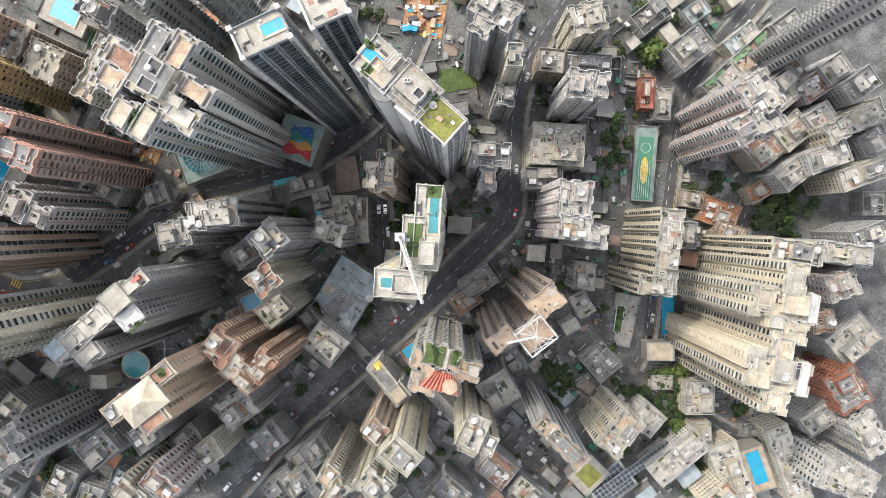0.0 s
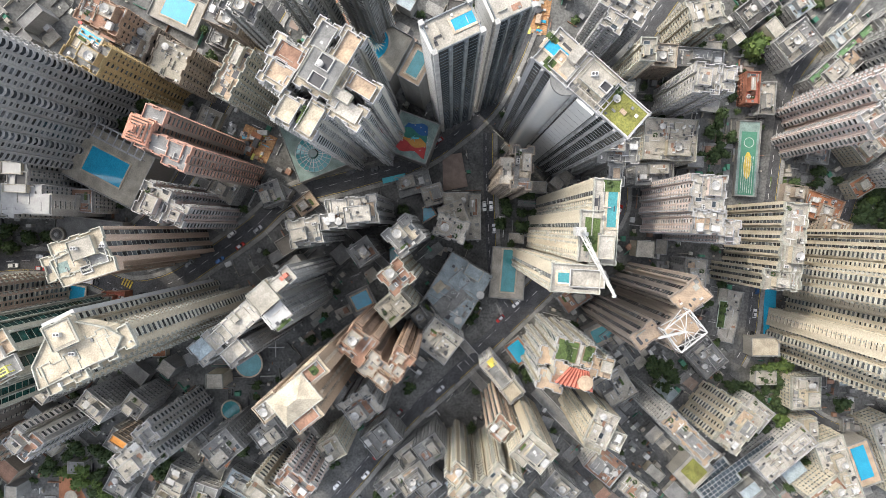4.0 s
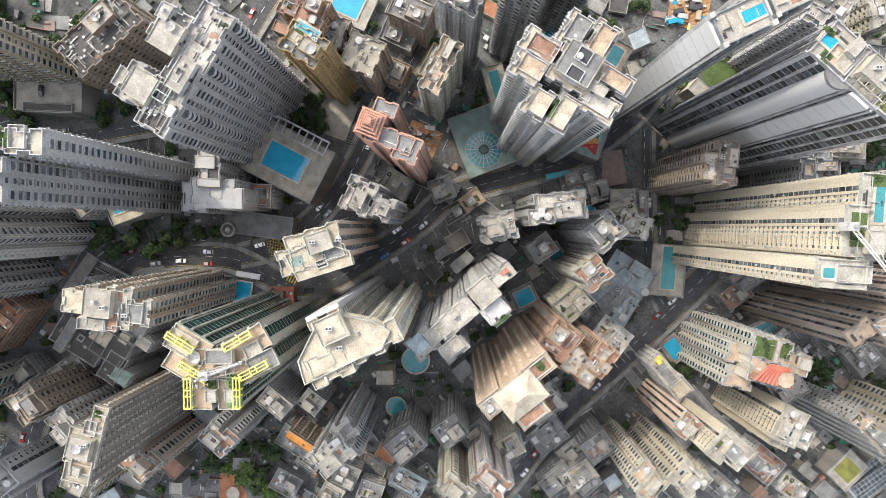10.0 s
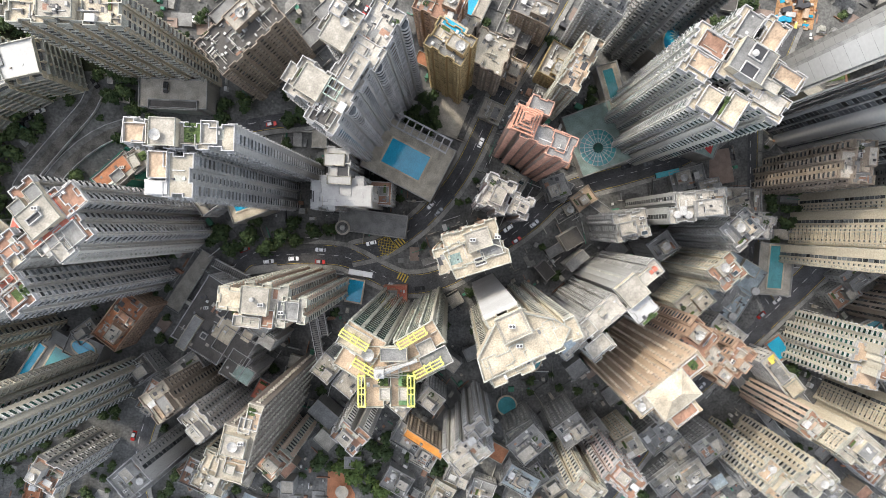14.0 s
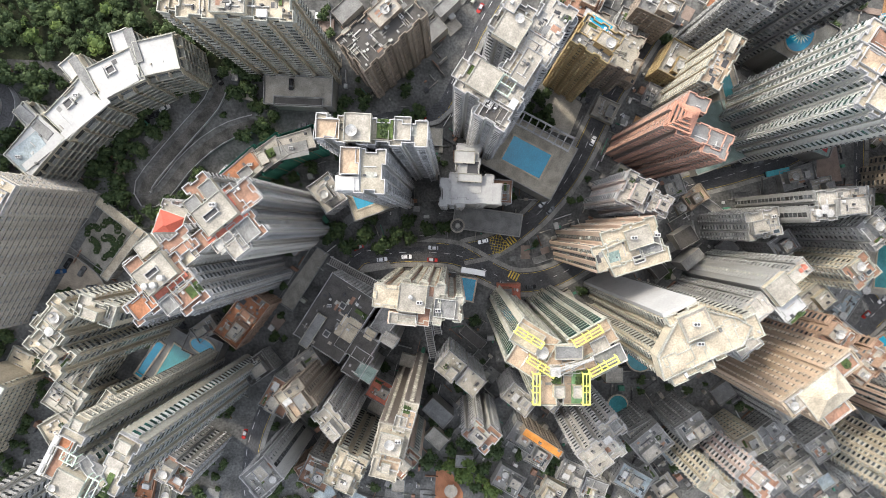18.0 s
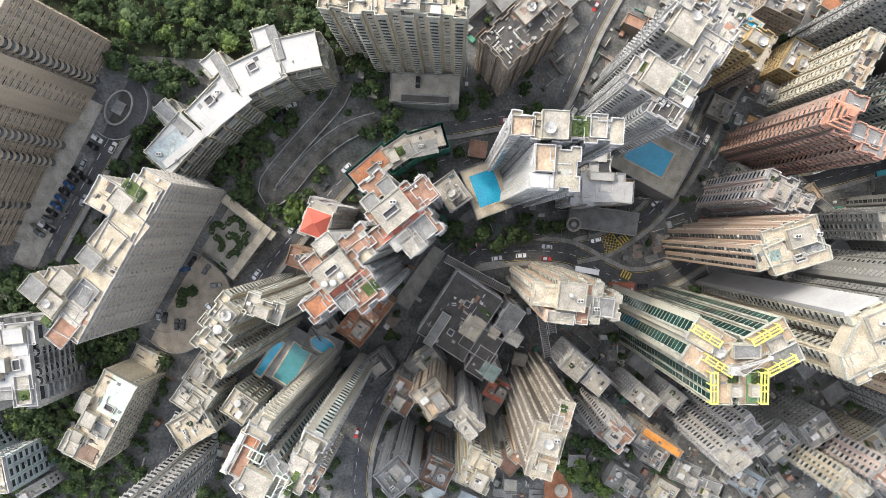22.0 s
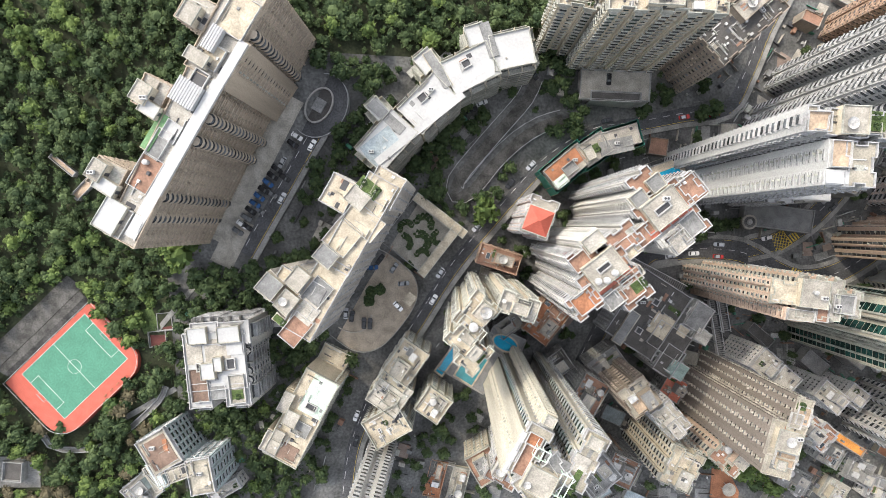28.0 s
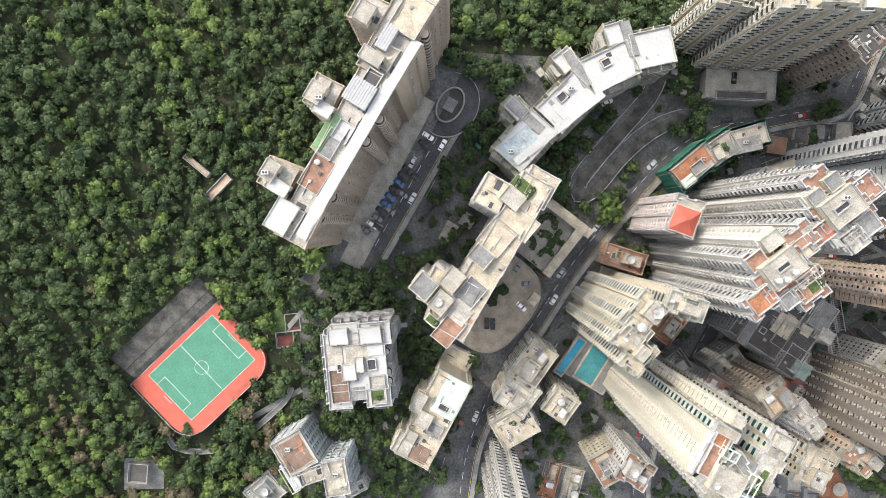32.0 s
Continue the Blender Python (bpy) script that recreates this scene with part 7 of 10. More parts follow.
road("road", "sloping street past the school", 9, [(110.2, 44.6), (115.7, 66.9), (127.2, 83.7), (140.1, 97.7), (154.3, 114.6)], lines=True, traffic=0.5)
road("road", "diagonal street between old blocks", 8, [(198.5, 59.1), (181.5, 42.2), (154.2, 21.0), (144.8, -0.2), (141.4, -11.5)], lines=True, traffic=0.6)
road("road", "street by the low school", 7, [(117.2, -82.3), (124.7, -94.1), (139.7, -104.7), (178.3, -115.8), (202.1, -128.0)], lines=True, traffic=0.3)
road("road", "hill road past the long slab", 9, [(-391.0, 45.6), (-394.2, 38.4), (-400.5, 28.1), (-408.9, 13.6), (-417.4, -1.0), (-424.5, -13.0)], lines=True, traffic=0.2)
road("road", "curved hill road behind the green netting", 8, [(-201.9, 100.1), (-213.3, 79.9), (-221.9, 60.3), (-230.5, 46.8), (-249.7, 43.3), (-270.7, 39.0), (-288.9, 35.8), (-305.8, 26.2), (-317.8, 14.7), (-338.1, -8.4), (-349.6, -23.2), (-361.3, -41.6), (-375.2, -62.3), (-383.7, -81.1), (-388.8, -95.5), (-392.0, -115.3)], lines=True, traffic=0.3)
road("road", "sloping main street with lane arrows", 11, [(-249.9, -12.3), (-262.0, -13.6), (-268.6, -20.0), (-274.7, -29.8), (-282.1, -42.1), (-288.3, -54.5), (-294.5, -65.7), (-299.9, -72.1), (-306.2, -80.9), (-311.4, -93.5), (-314.0, -104.9), (-315.4, -120.1), (-313.0, -134.0)], lines=True, traffic=0.5)
road("road", "old hairpin drive of worn concrete", 6.5, [(-314.0, 54.0), (-317.5, 46.5), (-327.5, 35.0), (-337.5, 23.5), (-344.5, 14.5), (-344.3, 9.0), (-338.5, 11.0), (-330.0, 21.5), (-320.5, 30.5), (-311.0, 36.5), (-302.0, 39.4)], lines=False, surface=APRON)
road("road", "narrow walled footpath below the pitch", 1.6, [(-505.2, -78.8), (-502.1, -87.7), (-492.2, -90.1), (-481.1, -88.1), (-471.0, -81.0), (-458.7, -69.9), (-456.0, -64.4)], lines=False, traffic=0)
road("road", "golden sunlit back lane between old blocks", 3.5, [(-115.4, 12.1), (-103.0, 3.1), (-94.7, -4.2), (-77.7, -21.8), (-60.8, -39.5), (-48.8, -52.5), (-32.6, -71.6)], lines=False, traffic=0)
podium(-191.4, 26.0, 20.0, -28, 32.4, 23.2, "garden", "pool podium with brown tiled deck")
pool(-192.3, 25.5, 20.3, -28, 17.1, 10.6, "blue", "large blue swimming pool on a podium deck")
pergola(-186.0, 36.0, 20.3, -28, 25.5, 5.6)
podium(-107.2, 37.0, 3.0, 20, 29.7, 27.2, "tealdeck", "podium garden with teal glass rotunda")
rotunda(-110.2, 31.6, 3.3, 0, 15.8, 15.8)
podium(-168.7, 95.2, 2.0, -26, 22.4, 14.9, "pale", "pale podium deck with a pool")
pool(-168.6, 95.6, 2.3, -26, 12.4, 9.9, "blue", "blue swimming pool on a pale deck")
podium(-24.4, -22.9, -14.0, -5, 15.8, 23.7, "pale", "paved pool deck at the tower foot")
pool(-24.0, -21.8, -13.7, -5, 6.3, 19.5, "teal", "long turquoise lap pool")
podium(-91.8, -33.8, -6.0, 25, 11.3, 10.2, "grey", "small deck with a pool")
pool(-91.7, -33.8, -5.7, 25, 7.7, 6.6, "blue", "small blue pool among towers")
pool(-216.4, -30.0, 4.0, -10, 6.4, 9.4, "blue", "small blue pool beside the salmon tower")
pool(-140.7, -60.3, 4.0, 0, 11.3, 11.3, "teal", "round turquoise pool with curved deck", True)
pool(-149.8, -81.5, 2.0, 0, 7.9, 7.9, "teal", "small round teal pool", True)
podium(-47.4, -89.2, -24.2, 51, 19.0, 13.0, "grey", "grey deck with a pool")
pool(-46.8, -88.4, -23.9, 51, 12.0, 7.6, "blue", "blue swimming pool on a grey deck", True)
podium(-19.3, -60.7, -19.5, -54, 12.0, 9.0, "terracotta", "terracotta play deck")
patch(-19.3, -60.7, -19.2, -54, 9.4, 6.6, WATER, "playground", "blue soft play floor on a terracotta deck")
podium(-80.5, 74.0, 16.6, -30, 24.0, 20.0, "garden", "garden podium round a fountain pool")
pool(-81.0, 74.4, 16.9, 60, 13.5, 10.5, "blue", "round blue fountain pool between towers", True)
podium(-66.5, 38.0, 4.6, -21, 18.0, 18.0, "tealdeck", "podium garden with a soft play floor")
podium(-103.9, 58.0, 2.8, 16, 9.0, 20.0, "garden", "narrow pool deck beside the white tower")
pool(-103.9, 57.6, 3.1, 16, 4.2, 16.0, "teal", "long green tiled pool beside the white tower")
podium(-62.8, 61.0, 35.6, -30, 9.0, 14.0, "tan", "tan pool terrace between towers")
pool(-62.8, 61.0, 35.9, -30, 4.6, 9.6, "teal", "rooftop pool on a tan terrace")
podium(65.4, -120.8, -23.4, -45, 13.0, 16.0, "pale", "low deck with a roof lawn")
patch(65.6, -120.9, -23.1, -45, 9.6, 8.8, TURF, "roof_lawn", "square lawn on a low roof")
podium(77.0, -126.5, -25.8, 38, 21.0, 15.0, "bluegrey", "low glazed hall")
patch(15.7, -117.7, -25.8, 44, 14.0, 9.0, ASPHALT, "playground", "dark play floor with a curved orange wall")
podium(20.0, -51.3, -14.0, 25, 15.8, 10.5, "pale", "low roof deck")
pool(19.9, -51.2, -13.7, 25, 11.0, 6.3, "teal", "small teal rooftop pool")
podium(93.2, 30.3, -29.0, -4, 10.2, 36.0, "tealdeck", "school deck with green court")
patch(93.1, 28.0, -28.7, -4, 7.2, 30.4, COURT_GREEN, "sports_court", "green sports court beside the school")
patch(105.7, -42.7, -34.0, -3, 8.5, 28.2, WATER, "sports_court", "blue sports court beside the slabs")
court_ = empty("court_markings", pose(93.1, 28.0, -28.66, 0, 0, -4), "white lane lines and a yellow patch on the green court", "court marking")
for k_ in range(6):
    part("lane", Shape().box(-2.6 + 1.04 * k_ - 0.08, -2.6 + 1.04 * k_ + 0.08, -14.5, 3.5, -0.02, 0.012).mesh("lane", [PAINT_WHITE]), court_)
part("patch", Shape().prism([(1.9 * math.cos(0.3 * k_), -1.0 + 6.5 * math.sin(0.3 * k_)) for k_ in range(21)], -0.02, 0.008).mesh("patch", [PAINT_YELLOW]), court_)
part("arc", wall_ring([(2.4 * math.cos(0.3142 * k_), 10 + 2.4 * math.sin(0.3142 * k_)) for k_ in range(20)], [(2.2 * math.cos(0.3142 * k_), 10 + 2.2 * math.sin(0.3142 * k_)) for k_ in range(20)], -0.02, 0.012, "arc", PAINT_WHITE), court_)
podium(99.8, -60.5, -24.0, 0, 13.1, 8.7, "cream", "small podium with a cream patterned roof")
podium(148.7, -118.7, -26.0, 20, 11.0, 21.9, "tan", "school yard deck")
patch(148.0, -118.1, -25.7, 20, 6.6, 16.4, WATER, "sports_court", "blue and green school court")
patch(-53.1, 24.1, -15.6, 10, 18.5, 15.9, DECK, "plaza", "dark brown paved plaza beside the street")
patch(-12.6, 99.5, -20.5, -10, 18.9, 18.9, DIRT, "building_site", "orange earth of a building site")
patch(-137.2, 37.1, -2.3, -25, 15.2, 12.6, DIRT, "building_site", "cluttered earth of a small building site")
patch(3.2, 70.0, -21.0, 10, 18.9, 10.8, LAWN, "lawn", "walled triangle of green lawn")
pitch(-489.0, -56.0, 43.5, 43, 33.6, 23.3)
patch(-418.6, 17.5, 47.3, 62, 59.9, 9.5, ROOF["pale"], "car_park", "concrete car park along the long slab")
patch(-427.9, -9.3, 45.2, 62, 18.8, 8.3, ROOF["pale"], "car_park", "concrete car park end")
round_court(-379.7, -32.5, 31.0, -38, 33.2, 39.4)
podium(-358.9, -7.1, 31.0, -38, 21.3, 22.1, "pale", "paved court with curved hedges")
hedge_court(-358.9, -7.1, 31.1, -38, 17.7, 17.7)
arcade(-350.8, 0.6, 31.0, -38, 24.4, 3.5)
arcade(-350.9, -12.7, 31.3, -38, 3.5, 24.3)
podium(-337.0, -56.6, 23.4, -30, 21.0, 23.3, "grey", "grey deck between towers with pools")
pool(-337.5, -59.2, 23.8, -32, 7.8, 16.4, "teal", "teal swimming pool in a grey deck")
podium(-324.8, -51.0, 23.8, -25, 14.5, 9.6, "grey", "small pool deck with a pale rim")
pool(-324.8, -51.0, 24.2, -25, 10.0, 5.6, "blue", "oval blue pool with pale rim", True)
pool(-346.9, -56.4, 23.8, -36, 3.0, 16.6, "blue", "narrow dark blue pool")
podium(-258.3, 12.0, 24.0, 20, 15.0, 20.5, "cream", "cream pool deck beside the grey tower")
pool(-258.3, 12.4, 24.3, 20, 10.0, 13.2, "blue", "bright blue pool on a cream deck")
patch(-233.3, 13.9, 6.4, 0, 9.8, 10.8, GROUND, "sports_court", "small dark rooftop court")
patch(-224.4, -119.0, -0.9, -3, 12.6, 13.1, ROOF["rustroof"], "plaza", "red paved court with a round pavilion")
pavilion(-223.7, -120.8, -1.0, 0, 4.0, 4.0)
podium(-282.7, 50.9, 30.0, -3, 26.7, 11.1, "pale", "raised car deck with a low wall")
podium(-282.6, 46.4, 30.6, -3, 19.1, 3.5, "dark", "dark ramp slab on the car deck")
ramp(-220.4, -2.2, 9.0, 0, 6.3, 6.3)
podium(-207.6, -0.3, 8.0, -8, 29.1, 9.7, "grey", "curved forecourt deck below the white block")
patch(-502.8, -38.7, 45.8, 43, 44.7, 6.7, APRON, "retaining_wall", "dark stone retaining slope above the pitch")
podium(-457.4, -45.6, 42.6, 5, 6.4, 5.6, "maroon", "small maroon play floor with a low white wall")
podium(-454.3, -39.0, 43.0, 5, 5.4, 6.4, "maroon", "small maroon play floor with a low white wall")
patch(-460.6, -38.6, 43.2, 20, 7.0, 9.0, LAWN, "lawn", "small lawn beside the play floors")
patch(-449.0, -33.0, 43.5, 48, 26.0, 1.8, PAVE, "path", "pale footpath down through the trees")
patch(-499.1, -43.9, 44.6, 43, 43.1, 5.6, APRON, "retaining_wall", "dark stone apron along the pitch")
podium(-514.6, -96.8, 42.2, -5, 7.2, 7.2, "dark", "small dark sunken court with pale rim")
podium(-478.0, 11.1, 52.0, 45, 10.7, 3.0, "tan", "tan lookout terrace in the forest")
podium(-485.0, 18.8, 53.4, -40, 10.6, 1.8, "tan", "narrow tan path with walls in the forest")
patch(-513.6, -98.0, 39.9, -5, 13.7, 12.8, PAVE, "yard", "pale paved yard in the wood")
patch(-464.4, -72.3, 38.9, 30, 27.9, 2.1, PAVE, "path", "narrow path below the pitch")
tower("grey walk up block with grey cluttered roof", -114.9, -91.0, 38, -7.4, 12.0, "grey", "none", "grey", [(0, 0, 13.2, 9.6)])
tower("grey walk up block with blue grey roof", -125.6, -103.0, 38, -6.3, 2.0, "grey", "none", "bluegrey", [(0, 0, 7.9, 7.5)])
tower("cream walk up block with pale concrete roof", -101.0, -92.3, 30, -9.0, 22.0, "cream", "none", "pale", [(0, 0, 9.2, 9.2)])
tower("grey walk up block with white flat roof", -88.0, -73.3, 35, -11.3, 26.0, "grey", "none", "white", [(0, 0, 14.9, 12.7)])
tower("grey walk up block with grey cluttered roof", -82.7, -94.6, 38, -12.4, 2.0, "grey", "none", "grey", [(0, 0, 14.9, 11.9)])
tower("grey walk up block with pale concrete roof", -69.7, -105.3, 38, -15.2, -6.0, "grey", "none", "pale", [(0, 0, 12.8, 11.3)])
tower("grey walk up block with grey cluttered roof", -77.8, -115.9, 38, -13.4, 0.0, "grey", "none", "grey", [(0, 0, 15.0, 10.0)])
tower("grey walk up block with grey cluttered roof", -139.4, -115.6, 35, -5.4, 0.0, "grey", "none", "grey", [(0, 0, 15.0, 10.0)])
tower("grey walk up block with pale concrete roof", -128.3, -119.1, 35, -6.1, -2.0, "grey", "none", "pale", [(0, 0, 10.1, 8.1)])
tower("white walk up block with pale concrete roof", -63.7, -119.3, 40, -16.7, -8.0, "white", "none", "pale", [(0, 0, 10.8, 10.3)])
tower("pink and white apartment tower with terracotta tiled roof", -110.0, -96.5, -40, -7.9, 46.0, "pinkwhite", "bay", "terracotta", [(0, 0, 13.7, 9.1)])
tower("cream apartment tower with pale concrete roof", -123.3, -100.8, -38, -6.5, 44.0, "cream", "bay", "pale", [(0, 0, 12.1, 8.8)])
tower("grey walk up block with grey cluttered roof", -125.7, -84.6, 35, -6.3, 26.0, "grey", "none", "grey", [(0, 0, 11.8, 10.4)])
tower("grey walk up block with grey cluttered roof", -192.7, -91.7, -32, -2.9, 14.0, "grey", "none", "grey", [(0, 0, 12.3, 9.5)])
tower("grey walk up block with pale concrete roof", -185.9, -100.6, -30, -3.4, 12.0, "grey", "none", "pale", [(0, 0, 10.0, 9.6)])
tower("grey walk up block with grey cluttered roof", -171.3, -109.6, -25, -4.1, 8.0, "grey", "none", "grey", [(0, 0, 10.2, 9.7)])
tower("white walk up block with grey cluttered roof", -161.3, -118.4, -20, -4.5, 6.0, "white", "none", "grey", [(0, 0, 10.3, 9.8)])
tower("grey walk up block with grey cluttered roof", -198.3, -114.0, -30, -2.5, 6.0, "grey", "none", "grey", [(0, 0, 12.2, 9.8)])
tower("cream walk up block with pale concrete roof", -179.2, -120.3, -30, -3.7, 4.0, "cream", "none", "pale", [(0, 0, 9.9, 9.9)])
tower("grey walk up block with blue grey roof", -144.2, -113.8, -30, -5.1, 6.0, "grey", "none", "bluegrey", [(0, 0, 14.7, 9.8)])
tower("grey walk up block with grey cluttered roof", -144.6, -87.6, 30, -5.1, 24.0, "grey", "none", "grey", [(0, 0, 11.4, 10.0)])
tower("grey walk up block with pale concrete roof", 19.6, -71.6, 32, -25.1, 6.0, "grey", "none", "pale", [(0, 0, 14.7, 14.7)])
tower("grey walk up block with pale concrete roof", 153.5, 62.7, 40, -42.1, -18.0, "grey", "none", "pale", [(0, 0, 17.6, 14.9)])
tower("cream walk up block with pale concrete roof", 159.3, 44.2, 40, -42.5, -20.0, "cream", "none", "pale", [(0, 0, 15.6, 13.4)])
tower("pink and white walk up block with terracotta tiled roof", 168.2, 64.6, 35, -43.1, -18.0, "pinkwhite", "none", "terracotta", [(0, 0, 13.3, 10.7)])
tower("cream walk up block with terracotta tiled roof", 147.3, 36.6, 40, -41.6, -22.0, "cream", "none", "terracotta", [(0, 0, 16.2, 13.5)])
tower("white walk up block with pale concrete roof", 176.2, 71.8, 35, -43.6, -16.0, "white", "none", "pale", [(0, 0, 12.2, 10.6)])
tower("white walk up block with white flat roof", 169.9, 49.7, 35, -43.2, -16.0, "white", "none", "white", [(0, 0, 12.2, 9.5)])
tower("grey walk up block with grey cluttered roof", 185.0, 63.6, 35, -44.1, -12.0, "grey", "none", "grey", [(0, 0, 15.7, 10.5)])
tower("grey walk up block with grey cluttered roof", 193.5, 38.4, 30, -44.4, -14.0, "grey", "none", "grey", [(0, 0, 11.6, 10.5)])
tower("brown walk up block with rusty ridged roof", 130.3, 6.0, -20, -40.0, -31.1, "brown", "none", "rustroof", [(0, 0, 18.4, 12.8)])
tower("tan walk up block with tan roof", 133.6, -3.9, -20, -40.4, -26.0, "tan", "none", "tan", [(0, 0, 13.7, 9.3)])
tower("grey walk up block with grey cluttered roof", 110.8, -4.3, -5, -37.9, -20.0, "grey", "none", "grey", [(0, 0, 8.1, 12.4)])
tower("grey walk up block with grey cluttered roof", 189.6, -5.6, 20, -44.3, -10.0, "grey", "none", "grey", [(0, 0, 15.6, 10.4)])
tower("light grey apartment tower with pale concrete roof", 166.8, -12.3, -8, -43.0, 10.0, "lightgrey", "rib", "pale", [(0, 0, 19.3, 8.7)])
tower("grey walk up block with grey cluttered roof", 104.2, 63.0, -3, -37.0, -30.0, "grey", "none", "grey", [(0, 0, 5.6, 8.3)])
tower("concrete walk up block with pale concrete roof", 206.9, 10.6, 0, -45.0, -34.0, "concrete", "none", "pale", [(0, 0, 11.3, 11.3)])
tower("tan apartment tower with terracotta tiled roof", 162.7, -42.6, 10, -42.8, 0.0, "tan", "none", "terracotta", [(0, 0, 10.0, 10.0)])
tower("grey walk up block with pale concrete roof", 173.0, -91.1, 35, -43.4, -18.0, "grey", "none", "pale", [(0, 0, 16.0, 10.7)])
tower("grey walk up block with grey cluttered roof", 150.1, -102.6, 0, -41.8, -36.0, "grey", "none", "grey", [(0, 0, 11.3, 6.8)])
tower("narrow block with a bright orange roof", -185.8, -92.0, -33, -3.7, 20.6, "tan", "none", "brightorange", [(0, 0, 18.4, 3.4)], furnished=False)
tower("tan walk up block with tan roof", -149.3, 64.6, -25, -4.9, 8.0, "tan", "none", "tan", [(0, 0, 12.6, 10.7)])
tower("tan walk up block with grey flat roof", -140.0, 84.6, -25, -5.3, 24.0, "tan", "none", "grey", [(0, 0, 16.0, 9.6)])
tower("cream walk up block with pale concrete roof", -156.0, 47.8, -25, -4.6, 2.0, "cream", "none", "pale", [(0, 0, 9.9, 8.9)])
tower("grey walk up block with grey cluttered roof", -133.6, 52.4, -25, -5.7, 2.0, "grey", "none", "grey", [(0, 0, 11.4, 9.9)])
tower("grey walk up block with grey cluttered roof", -145.8, 81.9, -25, -5.0, 6.0, "grey", "none", "grey", [(0, 0, 14.7, 12.2)])
tower("white walk up block with pale concrete roof", -272.1, 10.9, 35, 10.3, 28.0, "white", "none", "pale", [(0, 0, 10.3, 13.0)])
tower("brown walk up block with terracotta tiled roof", -328.1, -16.3, -18, 18.6, 34.0, "brown", "none", "terracotta", [(0, 0, 16.2, 7.9)])
tower("cream walk up block with pale concrete roof", -328.7, -24.5, -18, 17.6, 24.0, "cream", "none", "pale", [(0, 0, 13.7, 5.5)])
tower("cream walk up block with terracotta tiled roof", -333.5, -98.3, 30, 8.2, 32.0, "cream", "none", "terracotta", [(0, 0, 11.0, 12.8)])
tower("rust walk up block with rusty ridged roof", -353.7, -110.8, -14, 10.6, 14.0, "rust", "none", "rustroof", [(0, 0, 7.1, 15.7)])
tower("cream walk up block with pale concrete roof", -344.2, -113.8, -14, 8.3, 14.0, "cream", "none", "pale", [(0, 0, 7.1, 15.7)])
tower("white walk up block with white flat roof", -434.0, -104.8, 30, 29.4, 40.0, "white", "none", "white", [(0, 0, 12.8, 4.3)])
tower("paleblue walk up block with pale concrete roof", -468.0, -106.6, 40, 30.9, 36.0, "paleblue", "rib", "pale", [(0, 0, 13.0, 10.8)])
tower("grey walk up block with grey cluttered roof", -128.5, 14.5, 20, -6.1, 6.0, "grey", "none", "grey", [(0, 0, 9.8, 9.8)])
tower("grey walk up block with pale concrete roof", -148.1, 16.9, -30, -4.9, 8.0, "grey", "none", "pale", [(0, 0, 12.1, 9.7)])
tower("cream walk up block with tan roof", -123.0, 5.0, 30, -6.6, -4.0, "cream", "none", "tan", [(0, 0, 11.2, 7.6)])
tower("grey walk up block with grey cluttered roof", -127.4, 14.8, -30, -6.2, 2.0, "grey", "none", "grey", [(0, 0, 11.4, 8.9)])
tower("tan walk up block with tan roof", -115.4, 9.9, 35, -7.3, -2.0, "tan", "none", "tan", [(0, 0, 10.1, 7.6)])
tower("grey walk up block with grey cluttered roof", -67.2, 18.9, 15, -15.8, -8.0, "grey", "none", "grey", [(0, 0, 15.5, 9.3)])
tower("grey walk up block with pale concrete roof", -58.6, 13.5, 15, -17.7, -4.0, "grey", "none", "pale", [(0, 0, 9.1, 9.1)])
tower("grey walk up block with grey cluttered roof", 27.4, -63.5, 35, -25.8, -16.0, "grey", "none", "grey", [(0, 0, 10.6, 10.6)])
tower("grey walk up block with grey cluttered roof", -63.6, -40.4, 35, -16.7, -6.0, "grey", "none", "grey", [(0, 0, 11.3, 10.2)])
tower("grey walk up block with grey cluttered roof", -87.2, -10.8, 35, -11.5, 18.0, "grey", "none", "grey", [(0, 0, 10.3, 9.3)])
tower("grey walk up block with pale concrete roof", -49.6, 4.4, 20, -19.5, 4.0, "grey", "none", "pale", [(0, 0, 11.3, 9.9)])
tower("grey walk up block with grey cluttered roof", -0.8, -124.1, -40, -24.1, -12.0, "grey", "none", "grey", [(0, 0, 15.7, 10.5)])
tower("white walk up block with terracotta tiled roof", 20.5, -114.1, -40, -25.2, -14.0, "white", "none", "terracotta", [(0, 0, 15.8, 13.2)])
tower("grey walk up block with pale concrete roof", 34.1, -125.8, -40, -26.5, -16.0, "grey", "none", "pale", [(0, 0, 13.3, 9.5)])
tower("grey walk up block with grey cluttered roof", 25.9, -52.4, 38, -25.7, -14.0, "grey", "none", "grey", [(0, 0, 13.2, 9.5)])
tower("grey walk up block with grey cluttered roof", -60.8, -99.3, 35, -17.2, 4.0, "grey", "none", "grey", [(0, 0, 12.3, 10.8)])
tower("grey walk up block with pale concrete roof", -69.0, -112.9, 35, -15.4, 2.0, "grey", "none", "pale", [(0, 0, 14.9, 9.9)])
tower("grey walk up block with grey cluttered roof", -39.5, -115.4, 35, -21.3, -4.0, "grey", "none", "grey", [(0, 0, 10.2, 10.2)])
tower("brick walk up block with red roof", -198.3, -31.1, 0, -2.5, 6.0, "brick", "none", "redroof", [(0, 0, 9.8, 7.3)])
tower("grey walk up block with grey cluttered roof", -232.9, -30.9, -8, 0.5, 6.0, "grey", "none", "grey", [(0, 0, 8.8, 7.3)])
tower("grey walk up block with grey cluttered roof", -283.5, -59.3, 35, 2.9, 22.0, "grey", "none", "grey", [(0, 0, 13.8, 8.3)])
